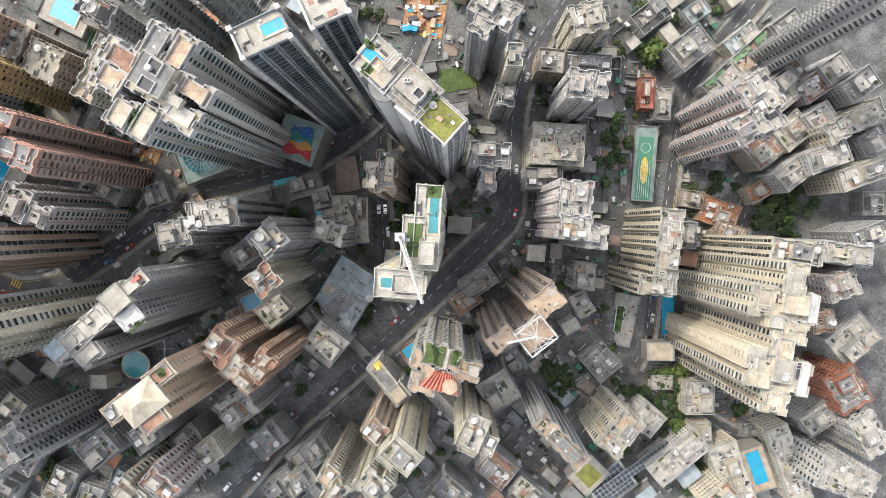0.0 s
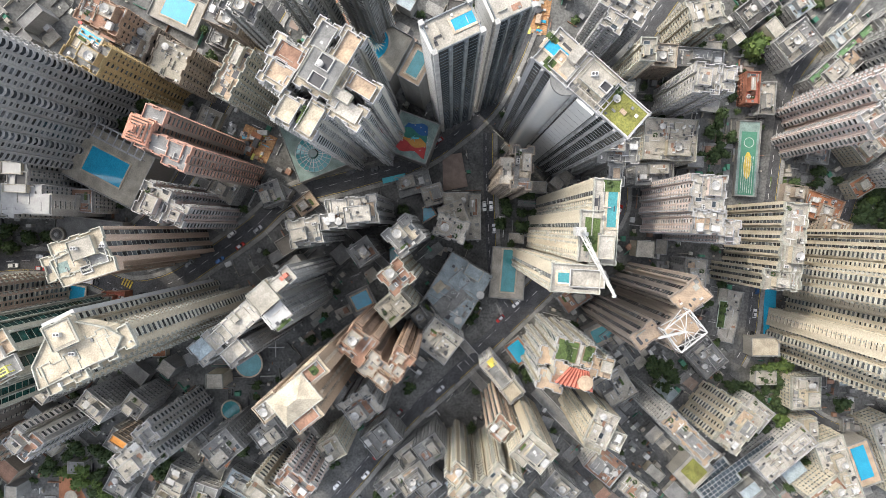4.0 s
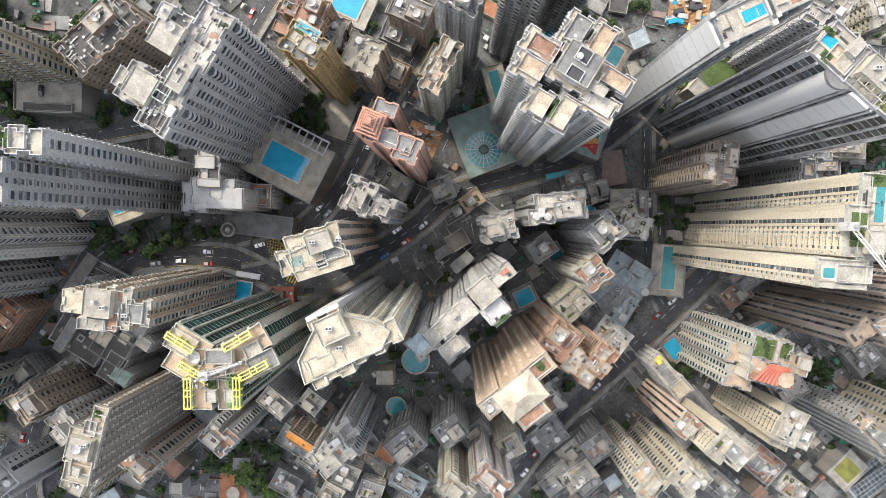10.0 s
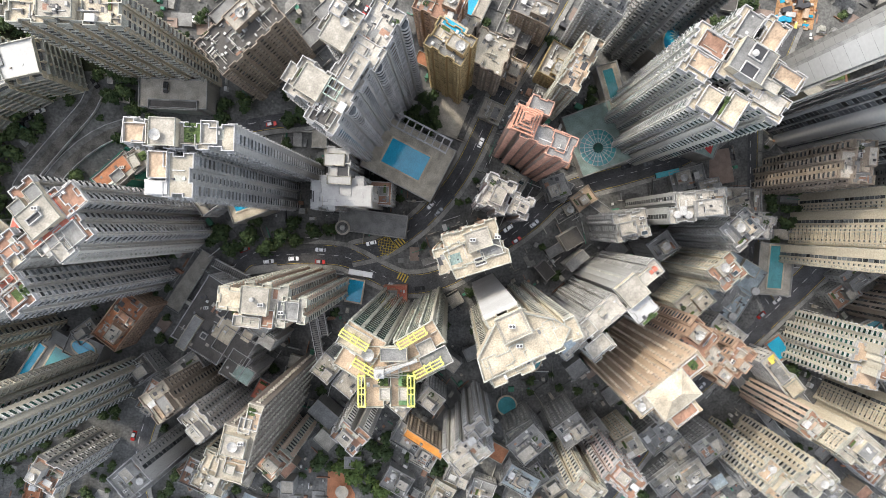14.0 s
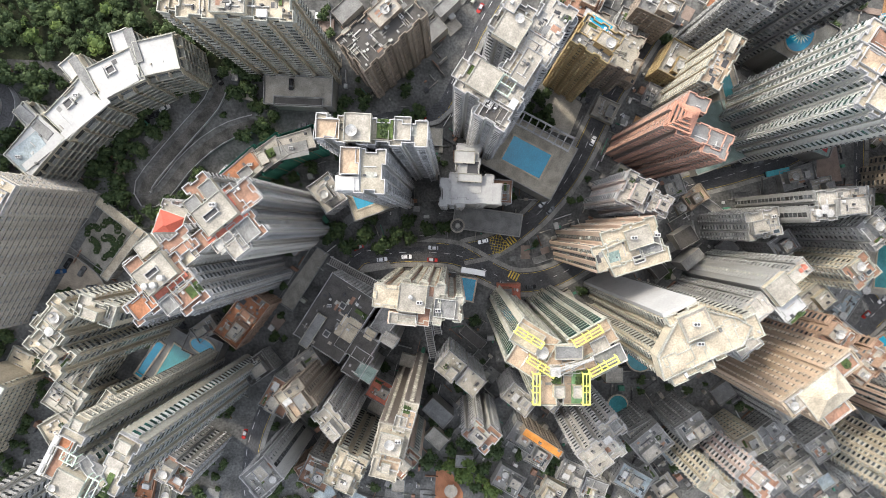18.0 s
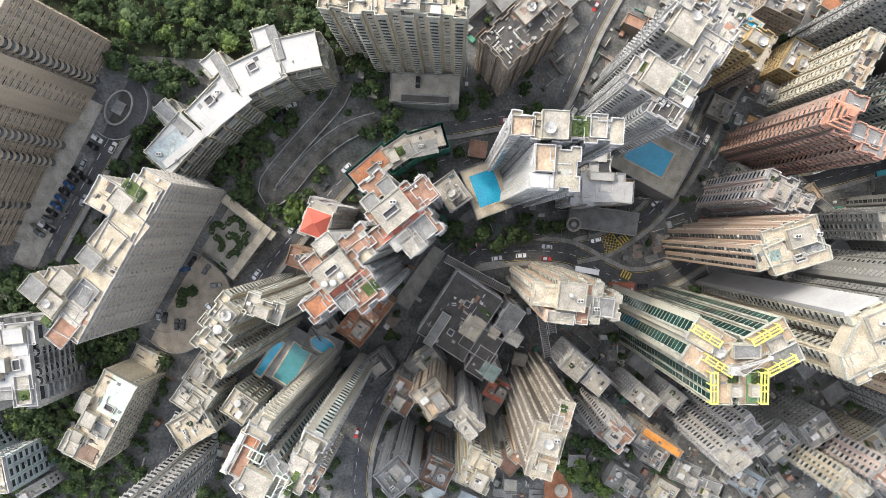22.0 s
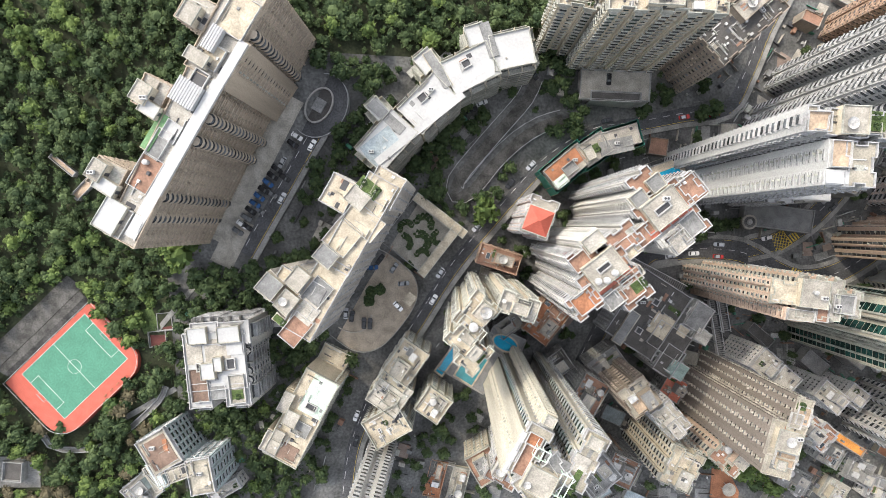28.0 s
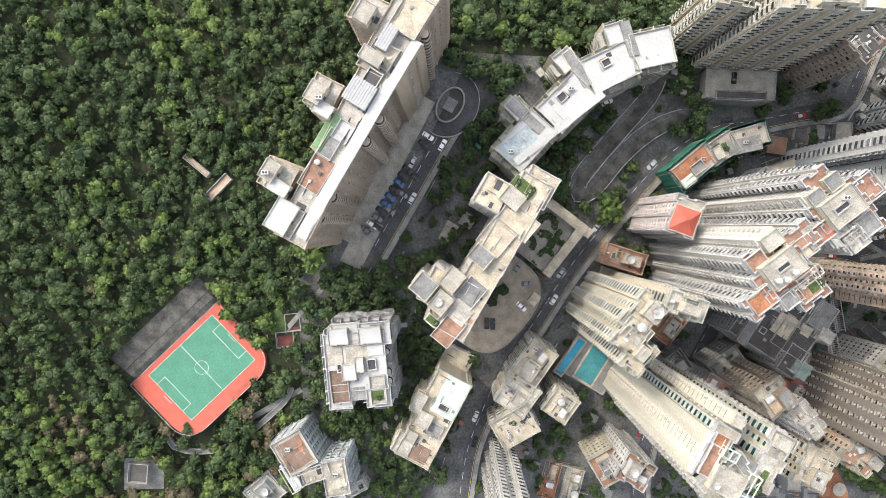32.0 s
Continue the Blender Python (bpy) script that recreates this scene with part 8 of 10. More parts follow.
tower("grey walk up block with dark flat roof", -303.8, -60.9, 35, 6.8, 20.0, "grey", "none", "dark", [(0, 0, 12.0, 9.3)])
tower("grey walk up block with pale concrete roof", -323.5, -43.8, 35, 13.7, 24.0, "grey", "none", "pale", [(0, 0, 10.0, 6.8)])
tower("grey walk up block with terracotta tiled roof", -292.0, -70.0, -30, 3.1, 30.0, "grey", "none", "terracotta", [(0, 0, 11.1, 13.3)])
tower("grey walk up block with red roof", -253.5, -72.0, -30, -1.2, 14.0, "grey", "none", "redroof", [(0, 0, 9.5, 9.5)])
tower("brown walk up block with terracotta tiled roof", -280.4, -103.6, 30, -3.8, 20.0, "brown", "none", "terracotta", [(0, 0, 13.9, 10.2)])
tower("beige apartment tower with terracotta roof terraces", -243.6, -89.6, -42, -2.8, 45.0, "salmonlight", "bay", "terracotta", [(0, 0, 12.8, 9.4), (3.6, 3.6, 6.0, 5.0, 0, 2.0)])
soft_play(-66.5, 37.5, 4.75, -21)
star(-80.6, 75.0, 17.05, 4.2)
ribbed_canopy(-4.3, -58.0, 42.8, -15, 15.0, 7.5)
glass_roof(77.0, -126.5, -25.0, 38, 19.5, 13.5)
glass_roof(87.0, -118.6, -23.5, 36, 44.0, 4.6)
curved_bench(15.7, -117.7, -25.7, 44)
turning_loop(-394.8, 41.0, -30)
dress("cream tower with stepped planted roof terraces", [("plant_bed", -4.2, 3.6, 7.6, 7.6, 0, "pale", 0), ("plant_bed", 4.0, 4.4, 3.4, 5.6, 0, "pale", 0), ("floor_pad", 0.7, 3.2, 1.4, 8.0, 0, "white", 0.6), ("roof_house", 11.6, 1.6, 4.0, 4.0, 0, "white", 1.6), ("floor_pad", 8.2, -1.0, 6.0, 3.6, 0, "tan", -0.9), ("floor_pad", 0.6, -7.6, 15.0, 3.0, 0, "terracotta", 0.1)])
dress("low white block with a yellow painted roof end", [("floor_pad", -8.8, 1.4, 3.6, 3.4, 0, "yellowpaint", 0.05), ("floor_pad", -1.0, 0.0, 12.0, 4.2, 0, "grey", 0.3), ("roof_house", 6.5, 0.6, 6.0, 6.0, 0, "cream", 1.8)])
dress("low school block with dark flat roof", [("floor_pad", -13.0, 4.2, 11.0, 2.6, 0, "green", 0.1), ("floor_pad", 3.0, 4.2, 12.0, 2.6, 0, "green", 0.1), ("floor_pad", 15.5, 4.0, 6.0, 3.0, 0, "green", 0.1), ("roof_house", -4.0, -3.8, 6.5, 4.0, 0, "white", 1.4), ("floor_pad", -13.0, -1.5, 13.0, 6.0, 0, "garden", 0.05), ("floor_pad", 6.0, -1.0, 16.0, 5.0, 0, "tan", 0.05)])
for gx_, gy_, gr in ((-22.0, -47.0, 6.6), (96.5, 83.5, 7.0), (113.0, -70.0, 5.5), (111.0, -80.0, 6.0), (116.0, -90.0, 6.2), (110.0, -99.0, 5.6), (121.0, -97.0, 5.4), (105.0, -72.5, 5.0), (-14.0, -71.0, 4.8)):
    tree(gx_, gy_, gr, random.Random(round(gx_ + gy_)), gx_ > 90)
grove(112.0, -84.0, 11.0, 20.0, 26)
for gx_, gy_, gr in ((-260.2, -5.3, 5.2), (-253.0, -10.6, 4.6), (-241.0, -7.7, 3.8), (-232.6, -2.9, 4.2), (-266.0, -11.0, 4.6), (-247.0, -6.0, 4.6), (-257.8, 1.5, 4.4), (-270.5, -3.5, 4.6), (-226.5, -2.6, 3.6), (-241.0, -0.1, 4.2),
                     (-450.7, -25.9, 4.6), (-446.5, -31.3, 4.2), (-435.6, -25.9, 5.4), (-429.2, -27.2, 4.8), (-427.1, -33.5, 4.4), (-419.5, -25.1, 4.4), (-440.0, -33.5, 4.6), (-405.8, -54.5, 4.6), (-401.4, -49.8, 4.2), (-410.0, -47.7, 4.0), (-386.4, -56.0, 3.8), (-397.0, -44.5, 3.8),
                     (-201.3, -51.0, 3.4), (-178.5, -105.6, 4.6), (-181.5, -110.0, 4.0)):
    tree(gx_, gy_, gr, random.Random(round(gx_ + gy_)), False, ground(gx_, gy_))
for gx_, gy_, gr in ((-355.8, 9.6, 3.6), (-352.4, 15.1, 4.2), (-348.9, 20.6, 3.8), (-344.4, 27.3, 4.4), (-338.7, 33.9, 4.0), (-334.2, 38.2, 3.6), (-351.3, 9.5, 4.2), (-355.7, 19.5, 3.8), (-306.3, 58.9, 4.4), (-303.0, 52.3, 4.0), (-300.9, 44.7, 3.6), (-298.7, 38.1, 4.2), (-307.4, 65.5, 3.8), (-296.5, 33.7, 4.4), (-334.6, 8.4, 4.0), (-329.0, 9.5, 3.6), (-339.1, 3.9, 4.2), (-267.7, 43.4, 3.8), (-236.9, 45.4, 4.4), (-241.3, 43.3, 4.0)):
    tree(gx_, gy_, gr, random.Random(round(gx_ + gy_)), False, ground(gx_, gy_))
for gx_, gy_, gr in ((-442.2, -13.8, 7.6), (-449.5, -12.0, 4.6), (-217.5, -112.5, 5.2), (-223.8, -109.0, 4.6), (-215.1, -106.4, 4.8), (-463.5, -38.5, 4.6), (-404.0, 57.0, 5.6)):
    tree(gx_, gy_, gr, random.Random(round(gx_ + gy_)), True, ground(gx_, gy_))
grove(96.2, 84.3, 7.0, 7.0, 6)
grove(115.8, 61.9, 4.2, 4.2, 2)
grove(168.9, 11.1, 10.9, 9.2, 10)
grove(113.3, 18.2, 5.7, 7.1, 4)
grove(74.1, 35.9, 5.6, 18.0, 9)
grove(50.3, -74.0, 6.0, 8.2, 6)
grove(104.5, -81.9, 8.5, 12.7, 11)
grove(110.0, -97.9, 5.6, 8.5, 5)
grove(122.6, -121.4, 5.7, 8.5, 6)
grove(71.1, 80.7, 4.2, 5.5, 3)
grove(-27.0, -45.8, 4.8, 5.4, 4)
grove(181.2, 59.1, 4.3, 4.3, 2)
grove(-22.6, -44.9, 6.2, 6.2, 6)
grove(-50.6, -65.5, 4.0, 4.0, 2)
grove(-15.5, -66.8, 7.5, 8.9, 7)
grove(50.3, -72.5, 6.8, 8.2, 7)
grove(91.0, -84.3, 7.0, 8.4, 7)
grove(103.5, -114.7, 8.4, 8.4, 7)
grove(-216.2, -105.7, 11.3, 8.8, 15)
grove(-207.3, -114.7, 6.3, 5.0, 7, True)
grove(-198.5, 47.0, 4.2, 5.0, 3)
grove(-72.3, -77.6, 3.1, 3.1, 2)
grove(1.3, -88.9, 2.7, 2.7, 1)
grove(-51.0, 87.3, 4.0, 4.0, 3)
grove(-260.0, -8.5, 10.9, 5.3, 12)
grove(-244.1, 42.4, 7.2, 4.3, 5)
grove(-225.2, -108.4, 11.3, 7.5, 12)
grove(-215.0, -114.8, 5.0, 6.3, 6, True)
grove(-109.8, 55.2, 4.3, 5.1, 4)
grove(-132.0, 77.7, 4.3, 4.3, 3)
grove(-270.6, 41.5, 7.0, 3.5, 5)
grove(-307.0, 57.5, 5.6, 7.9, 7)
grove(-244.7, 55.9, 3.6, 3.6, 2)
grove(-186.9, 50.5, 3.8, 3.8, 3)
grove(-261.4, 46.3, 5.9, 3.1, 4)
grove(-301.9, 41.8, 6.8, 9.1, 9)
grove(-337.1, 2.2, 6.3, 6.8, 8)
grove(-351.2, 19.8, 8.8, 7.3, 10)
grove(-398.1, 56.0, 5.2, 4.5, 6, True)
grove(-376.4, -29.7, 3.3, 3.1, 3)
grove(-416.0, -100.6, 10.0, 6.7, 9)
grove(-182.5, 53.7, 5.0, 3.8, 4)
grove(-366.9, 30.3, 4.3, 3.3, 3)
grove(-397.5, 8.5, 2.1, 2.1, 1)
grove(-376.5, 50.1, 11.7, 4.7, 10)
grove(-392.7, 58.2, 6.2, 6.8, 8)
grove(-337.5, 3.6, 7.2, 6.1, 8)
grove(-354.7, 13.9, 4.4, 4.4, 4)
grove(-445.5, -21.4, 6.2, 5.6, 8, True)
grove(-429.5, -21.6, 11.5, 6.9, 15)
grove(-451.6, -56.9, 5.3, 4.7, 6)
grove(-446.0, -75.2, 14.0, 6.5, 13)
grove(-406.0, -49.3, 4.8, 3.3, 4)
grove(-413.3, -105.2, 10.1, 6.0, 9)
grove(-391.3, -42.7, 3.3, 5.5, 4)
grove(-402.8, -98.9, 5.6, 5.6, 5)
grove(-438.4, -17.6, 6.2, 4.6, 8, True)
grove(-462.1, -32.3, 4.6, 5.6, 6, True)
grove(-454.9, -65.5, 7.9, 10.7, 15)
grove(-430.0, -78.1, 7.2, 5.9, 8)
grove(-426.0, -28.5, 7.0, 5.7, 9)
grove(-415.9, -46.4, 3.7, 6.5, 5)
grove(-389.6, 30.0, 6.4, 8.9, 11)
grove(-396.4, 16.9, 5.3, 9.5, 10)
grove(-333.5, 0.5, 7.3, 6.1, 8)
grove(-467.6, -88.6, 10.8, 5.8, 11)
grove(-477.9, -78.0, 6.5, 4.3, 6)
grove(-446.2, -54.4, 5.3, 8.5, 8)
grove(-471.4, -45.3, 4.2, 7.4, 6)
grove(-503.6, -83.0, 12.8, 5.3, 14)
grove(-350.6, 27.1, 6.6, 6.6, 7)
grove(-359.5, 24.9, 4.4, 6.6, 5)
grove(-297.0, 41.4, 6.9, 12.6, 10)
grove(-376.1, -112.0, 4.7, 4.7, 4)
grove(-395.0, -107.4, 6.9, 6.9, 6)
grove(-409.0, -55.9, 3.3, 6.5, 4)
car_row(-425.3, -5.1, -410.5, 17.7, 10, -35)
car_row(-404.6, 26.9, -403.0, 29.6, 2, -35)
car_row(-407.9, 14.6, -422.0, -3.4, 4, -35)
for cx, cy, turn, shade in ((-377.5, -19.6, 5, 0.88), (-374.4, -16.4, 55, 0.6), (-369.0, -19.7, 55, 0.96), (-365.3, -25.9, 5, 0.96), (-367.5, -34.9, -45, 0.1), (-388.0, -37.6, 85, 0.4), (-385.7, -38.8, 80, 0.6), (-381.0, -41.5, 88, 0.6), (-378.6, -41.7, 88, 0.6)):
    car(cx, cy, 31.3, turn, shade)
car_row(-350.6, 32.8, -334.5, 44.0, 5, 20)
car_row(-285.3, 53.1, -285.3, 53.1, 1, -90, 30.3)
car_row(-273.7, 58.9, -272.7, 51.8, 2, -60)
car_row(-70.3, 59.4, -62.9, 55.8, 3, -30)
car_row(-152.1, 41.0, -147.0, 44.7, 2, -60)
car_row(-317.7, 67.9, -314.1, 55.4, 2, -60)
bus(-76.3, 21.3, 12)
coach(-213.6, -22.2, -10)
coach(-152.0, 83.7, 60)
derrick((-194.1, -43.0, 101.4), (-183.9, -39.5, 102.0))
derrick((-14.6, -2.7, 101.0), (-8.1, -19.6, 112.0))
yellow_frame(-201.2, -33.7, 99.1, -32)
yellow_frame(-197.7, -42.0, 99.1, -32)
yellow_frame(-184.9, -33.4, 99.1, 30)
yellow_frame(-180.4, -41.8, 99.1, 28)
yellow_frame(-199.2, -48.2, 99.1, -90)
yellow_frame(-185.3, -48.2, 99.1, -90)
hip_roof(-102.3, -56.9, 72.6, 38, 14.5, 10.5, ROOF["cream"], "cream hipped roof on the orange tower")
hip_roof(-317.6, -1.9, 66.1, -20, 8.5, 8.5, RED, "red hipped roof on the small pink tower")
tiered_pergola(-149.8, 31.2, 74.4, -22)
lattice_crown(28.2, -37.2, 57.9, 38)
roof_lawn(-3.4, 29.5, 102.3, -42, 10.5, 8.0)
pool(-21.4, 46.4, 102.5, -42, 7.0, 3.0, "blue", "rooftop pool on the silver tower")
pool(-46.5, 52.1, 110.7, 24, 6.0, 3.0, "blue", "rooftop pool on the glass tower")
pool(-5.2, 3.8, 98.2, -4, 2.6, 11.0, "teal", "long rooftop pool on the cream tower")
pool(-16.2, -16.0, 97.9, -4, 8.4, 3.0, "teal", "green rooftop pool on the cream tower")
pool(-172.5, 65.2, 62.0, -32, 8.0, 2.5, "blue", "rooftop pool on the ochre tower")
bump_out("white crescent apartment block with long balconies", 29.3, 7.3, 14.5, 3.8, -98, 29.1)
dress("white crescent apartment block with long balconies", [("floor_pad", -2.7, -0.3, 12.7, 8.8, -2, "bluegrey", 0.1), ("floor_pad", 5.3, 6.4, 15.1, 3.5, -82, "grey", 0.2), ("floor_pad", 29.3, 7.3, 13.9, 3.2, -98, "grey", 0.2), ("floor_pad", 49.3, 3.6, 12.2, 3.5, -112, "grey", 0.2), ("light_well", 19.0, 3.4, 3.0, 2.5, 0, "pale", 0), ("light_well", 38.0, 2.5, 2.8, 2.3, -12, "pale", 0), ("floor_pad", 11.5, -4.1, 38.2, 2.8, -2, "bright", 0.5), ("floor_pad", 36.2, -4.1, 15.1, 2.5, -12, "bright", 0.5), ("cooling_unit", 23.1, 3.5, 0.9, 0.7, -40, "pale", 0), ("cooling_unit", -6.5, 0.6, 0.9, 0.7, -40, "pale", 0)])
bump_out("long brown apartment slab with round stair balconies", 5.7, 4.8, 11.8, 3.4, -4, 53.8)
bump_out("long brown apartment slab with round stair balconies", -20.9, 4.9, 9.9, 7.1, -4, 53.8)
bump_out("long brown apartment slab with round stair balconies", 10.8, 8.1, 4.3, 6.2, -4, 53.8)
bump_out("long brown apartment slab with round stair balconies", 32.5, -5.7, 3.4, 14.6, -94, 53.8)
dress("long brown apartment slab with round stair balconies", [("floor_pad", 1.3, -3.7, 50.3, 3.4, -3, "bright", 0.8), ("floor_pad", 5.7, 4.8, 11.2, 2.8, -4, "green", 0.5), ("terrace", -5.8, 1.8, 10.2, 6.5, -4, "terracotta", 0.1), ("louvre", 19.4, 1.1, 7.4, 6.9, -94, "bright", 0), ("light_well", 24.0, 0.1, 4.1, 5.6, -94, "dark", 0.6), ("terrace", 3.2, 2.1, 8.4, 4.3, -4, "grey", 0.1), ("roof_house", -20.9, 4.9, 9.3, 6.5, -4, "bright", 1.6), ("terrace", -21.3, 1.3, 8.4, 2.8, -4, "pale", 0.1), ("terrace", 7.9, 0.5, 5.6, 4.7, -4, "bright", 0.1), ("roof_house", 13.8, 11.7, 5.6, 4.7, -4, "pale", 3.2)])
dress("long brown apartment slab with round stair balconies", [("roof_house", 10.8, 8.1, 3.7, 5.6, -4, "bright", 2.4), ("roof_house", -11.0, 13.2, 5.6, 4.3, -4, "pale", 3.2), ("roof_house", -14.0, 9.4, 3.7, 6.5, -4, "bright", 2.4), ("cooling_unit", 12.9, 9.9, 0.7, 0.6, -62, "pale", 3.4), ("cooling_unit", -12.0, 13.6, 0.7, 0.6, -62, "pale", 3.4), ("water_tank", -2.9, 2.9, 1.5, 1.5, -62, "pale", 0.2), ("terrace", 45.0, -1.6, 11.2, 8.4, -4, "cream", 0.1), ("terrace", 31.7, 0.7, 6.5, 7.4, -4, "cream", 0.1), ("louvre", 36.2, 1.4, 3.4, 7.1, -94, "bright", 0), ("roof_house", 29.6, 2.7, 3.7, 6.5, -4, "pale", 2.6)])
dress("long brown apartment slab with round stair balconies", [("roof_house", 39.3, 9.8, 5.6, 4.7, -4, "pale", 3), ("floor_pad", 32.5, -5.7, 2.8, 14.0, -94, "bright", 0.5)])
drum_stack("long brown apartment slab with round stair balconies", 15.9, -6.1, 1.85, 53.8)
drum_stack("long brown apartment slab with round stair balconies", 8.6, -5.7, 1.85, 53.8)
drum_stack("long brown apartment slab with round stair balconies", -9.8, -4.3, 1.85, 53.8)
drum_stack("long brown apartment slab with round stair balconies", -16.8, -3.8, 1.85, 53.8)
drum_stack("long brown apartment slab with round stair balconies", 42.7, -6.5, 1.85, 53.8)
drum_stack("long brown apartment slab with round stair balconies", 35.6, -6.2, 1.85, 53.8)
for dy in (5.6, 2.0, -5.0, -8.2):
    drum_stack("white tower with curved balconies and terraced roof", 10.3, dy, 1.7, 29.0, "white")
bump_out("long tan apartment slab with stepped cream roof", -30.7, 14.4, 7.2, 7.2, -100, 48.9)
bump_out("long tan apartment slab with stepped cream roof", -39.0, 6.6, 5.0, 2.8, -100, 48.9)
dress("long tan apartment slab with stepped cream roof", [("terrace", -38.9, 0.9, 9.8, 6.6, -10, "terracotta", 0.1), ("terrace", -25.4, 0.7, 6.6, 8.7, -100, "grey", 0.1), ("floor_pad", -32.4, 0.5, 6.6, 6.6, -100, "white", 0.3), ("roof_house", -32.4, 7.4, 5.5, 6.6, -100, "pale", 2.4), ("satellite_dish", -32.8, 8.1, 2.8, 2.8, -60, "pale", 2.6), ("roof_house", -24.4, 7.8, 5.5, 6.6, -100, "pale", 2.6), ("roof_house", -30.7, 14.4, 6.6, 6.6, -100, "grey", 2.8), ("terrace", -6.1, 2.4, 8.7, 9.8, -100, "cream", 0.1), ("roof_house", -13.8, 3.7, 6.6, 5.5, -100, "grey", 2.4), ("terrace", 1.4, -0.9, 12.0, 7.6, -100, "cream", 0.1)])
dress("long tan apartment slab with stepped cream roof", [("roof_house", 6.8, 4.1, 6.6, 5.5, -100, "white", 2), ("plant_bed", -39.0, 6.6, 4.4, 2.2, -100, "pale", 0), ("plant_bed", 11.3, 2.9, 7.6, 4.4, -100, "pale", 0)])
bump_out("white apartment tower with terracotta roof terraces", -9.0, -3.1, 8.8, 5.6, 0, 89.7)
bump_out("white apartment tower with terracotta roof terraces", -14.5, -3.3, 6.4, 6.4, 0, 89.7)
bump_out("white apartment tower with terracotta roof terraces", -0.9, -4.7, 14.5, 2.5, 0, 89.7)
bump_out("white apartment tower with terracotta roof terraces", -2.0, -10.7, 6.2, 5.6, 0, 89.7)
bump_out("white apartment tower with terracotta roof terraces", -4.0, 5.8, 4.9, 4.5, 0, 89.7)
bump_out("white apartment tower with terracotta roof terraces", -3.5, -7.8, 7.1, 3.8, 0, 89.7)
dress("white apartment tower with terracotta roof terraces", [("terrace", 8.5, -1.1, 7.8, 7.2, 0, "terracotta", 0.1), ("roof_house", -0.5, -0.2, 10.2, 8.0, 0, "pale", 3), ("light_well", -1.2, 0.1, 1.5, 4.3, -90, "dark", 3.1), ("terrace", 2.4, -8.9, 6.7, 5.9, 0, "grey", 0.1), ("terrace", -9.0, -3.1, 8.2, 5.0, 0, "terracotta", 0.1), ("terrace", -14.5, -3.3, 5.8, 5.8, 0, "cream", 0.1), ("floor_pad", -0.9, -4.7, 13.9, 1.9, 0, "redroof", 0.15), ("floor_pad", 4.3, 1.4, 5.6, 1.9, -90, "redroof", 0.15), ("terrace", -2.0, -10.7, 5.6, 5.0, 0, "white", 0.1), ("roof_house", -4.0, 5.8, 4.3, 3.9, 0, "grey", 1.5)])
dress("white apartment tower with terracotta roof terraces", [("roof_house", 2.1, 6.4, 4.3, 4.3, 0, "grey", 1.6), ("steel_frame", -3.5, -7.8, 6.5, 3.2, 0, "white", 0), ("cooling_unit", 1.0, 1.7, 0.6, 0.6, -38, "pale", 3.2)])
bump_out("white apartment tower with water tanks on its roof", 2.6, 10.1, 6.1, 4.8, 0, 90.5)
bump_out("white apartment tower with water tanks on its roof", -2.3, -6.2, 6.1, 4.8, 0, 90.5)
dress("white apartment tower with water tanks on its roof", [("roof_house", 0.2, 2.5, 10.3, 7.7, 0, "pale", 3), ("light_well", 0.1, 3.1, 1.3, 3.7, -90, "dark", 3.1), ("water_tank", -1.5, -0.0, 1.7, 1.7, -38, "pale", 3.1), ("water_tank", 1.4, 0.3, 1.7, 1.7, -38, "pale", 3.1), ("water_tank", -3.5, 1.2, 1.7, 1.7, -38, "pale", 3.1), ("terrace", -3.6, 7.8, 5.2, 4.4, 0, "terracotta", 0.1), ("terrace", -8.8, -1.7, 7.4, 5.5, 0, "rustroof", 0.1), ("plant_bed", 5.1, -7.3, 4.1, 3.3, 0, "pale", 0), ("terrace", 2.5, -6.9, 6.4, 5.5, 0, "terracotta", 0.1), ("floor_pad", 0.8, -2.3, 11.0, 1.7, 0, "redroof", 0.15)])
dress("white apartment tower with water tanks on its roof", [("steel_frame", 4.4, -3.7, 7.4, 3.1, 0, "white", 0), ("roof_house", 2.6, 10.1, 5.5, 4.2, 0, "white", 1.8), ("terrace", -2.3, -6.2, 5.5, 4.2, 0, "grey", 0.1)])
bump_out("white apartment block with stepped white roof", 4.5, -2.3, 14.5, 8.2, 0, 37.9)
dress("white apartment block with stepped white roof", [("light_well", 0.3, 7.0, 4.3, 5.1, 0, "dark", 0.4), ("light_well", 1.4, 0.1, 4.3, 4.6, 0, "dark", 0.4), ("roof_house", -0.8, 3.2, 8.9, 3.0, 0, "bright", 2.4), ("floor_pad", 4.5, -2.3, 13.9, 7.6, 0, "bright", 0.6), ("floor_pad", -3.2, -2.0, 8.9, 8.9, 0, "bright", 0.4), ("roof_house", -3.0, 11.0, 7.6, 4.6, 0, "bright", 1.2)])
dress("huge grey apartment slab with round balconies", [("satellite_dish", 8.3, 7.7, 2.7, 2.7, -58, "pale", 3.2), ("roof_house", 5.7, 8.4, 8.7, 8.1, 0, "pale", 2.8), ("steel_frame", -8.9, 1.3, 5.0, 4.3, 0, "mint", 0), ("roof_house", -10.5, 7.6, 8.1, 7.8, 0, "pale", 2.8), ("terrace", -17.0, 0.4, 5.4, 6.8, 0, "dark", 0.1), ("terrace", -11.3, 13.4, 5.8, 5.8, 0, "pale", 0.1), ("terrace", 5.0, -0.5, 6.8, 10.7, 0, "white", 0.2)])
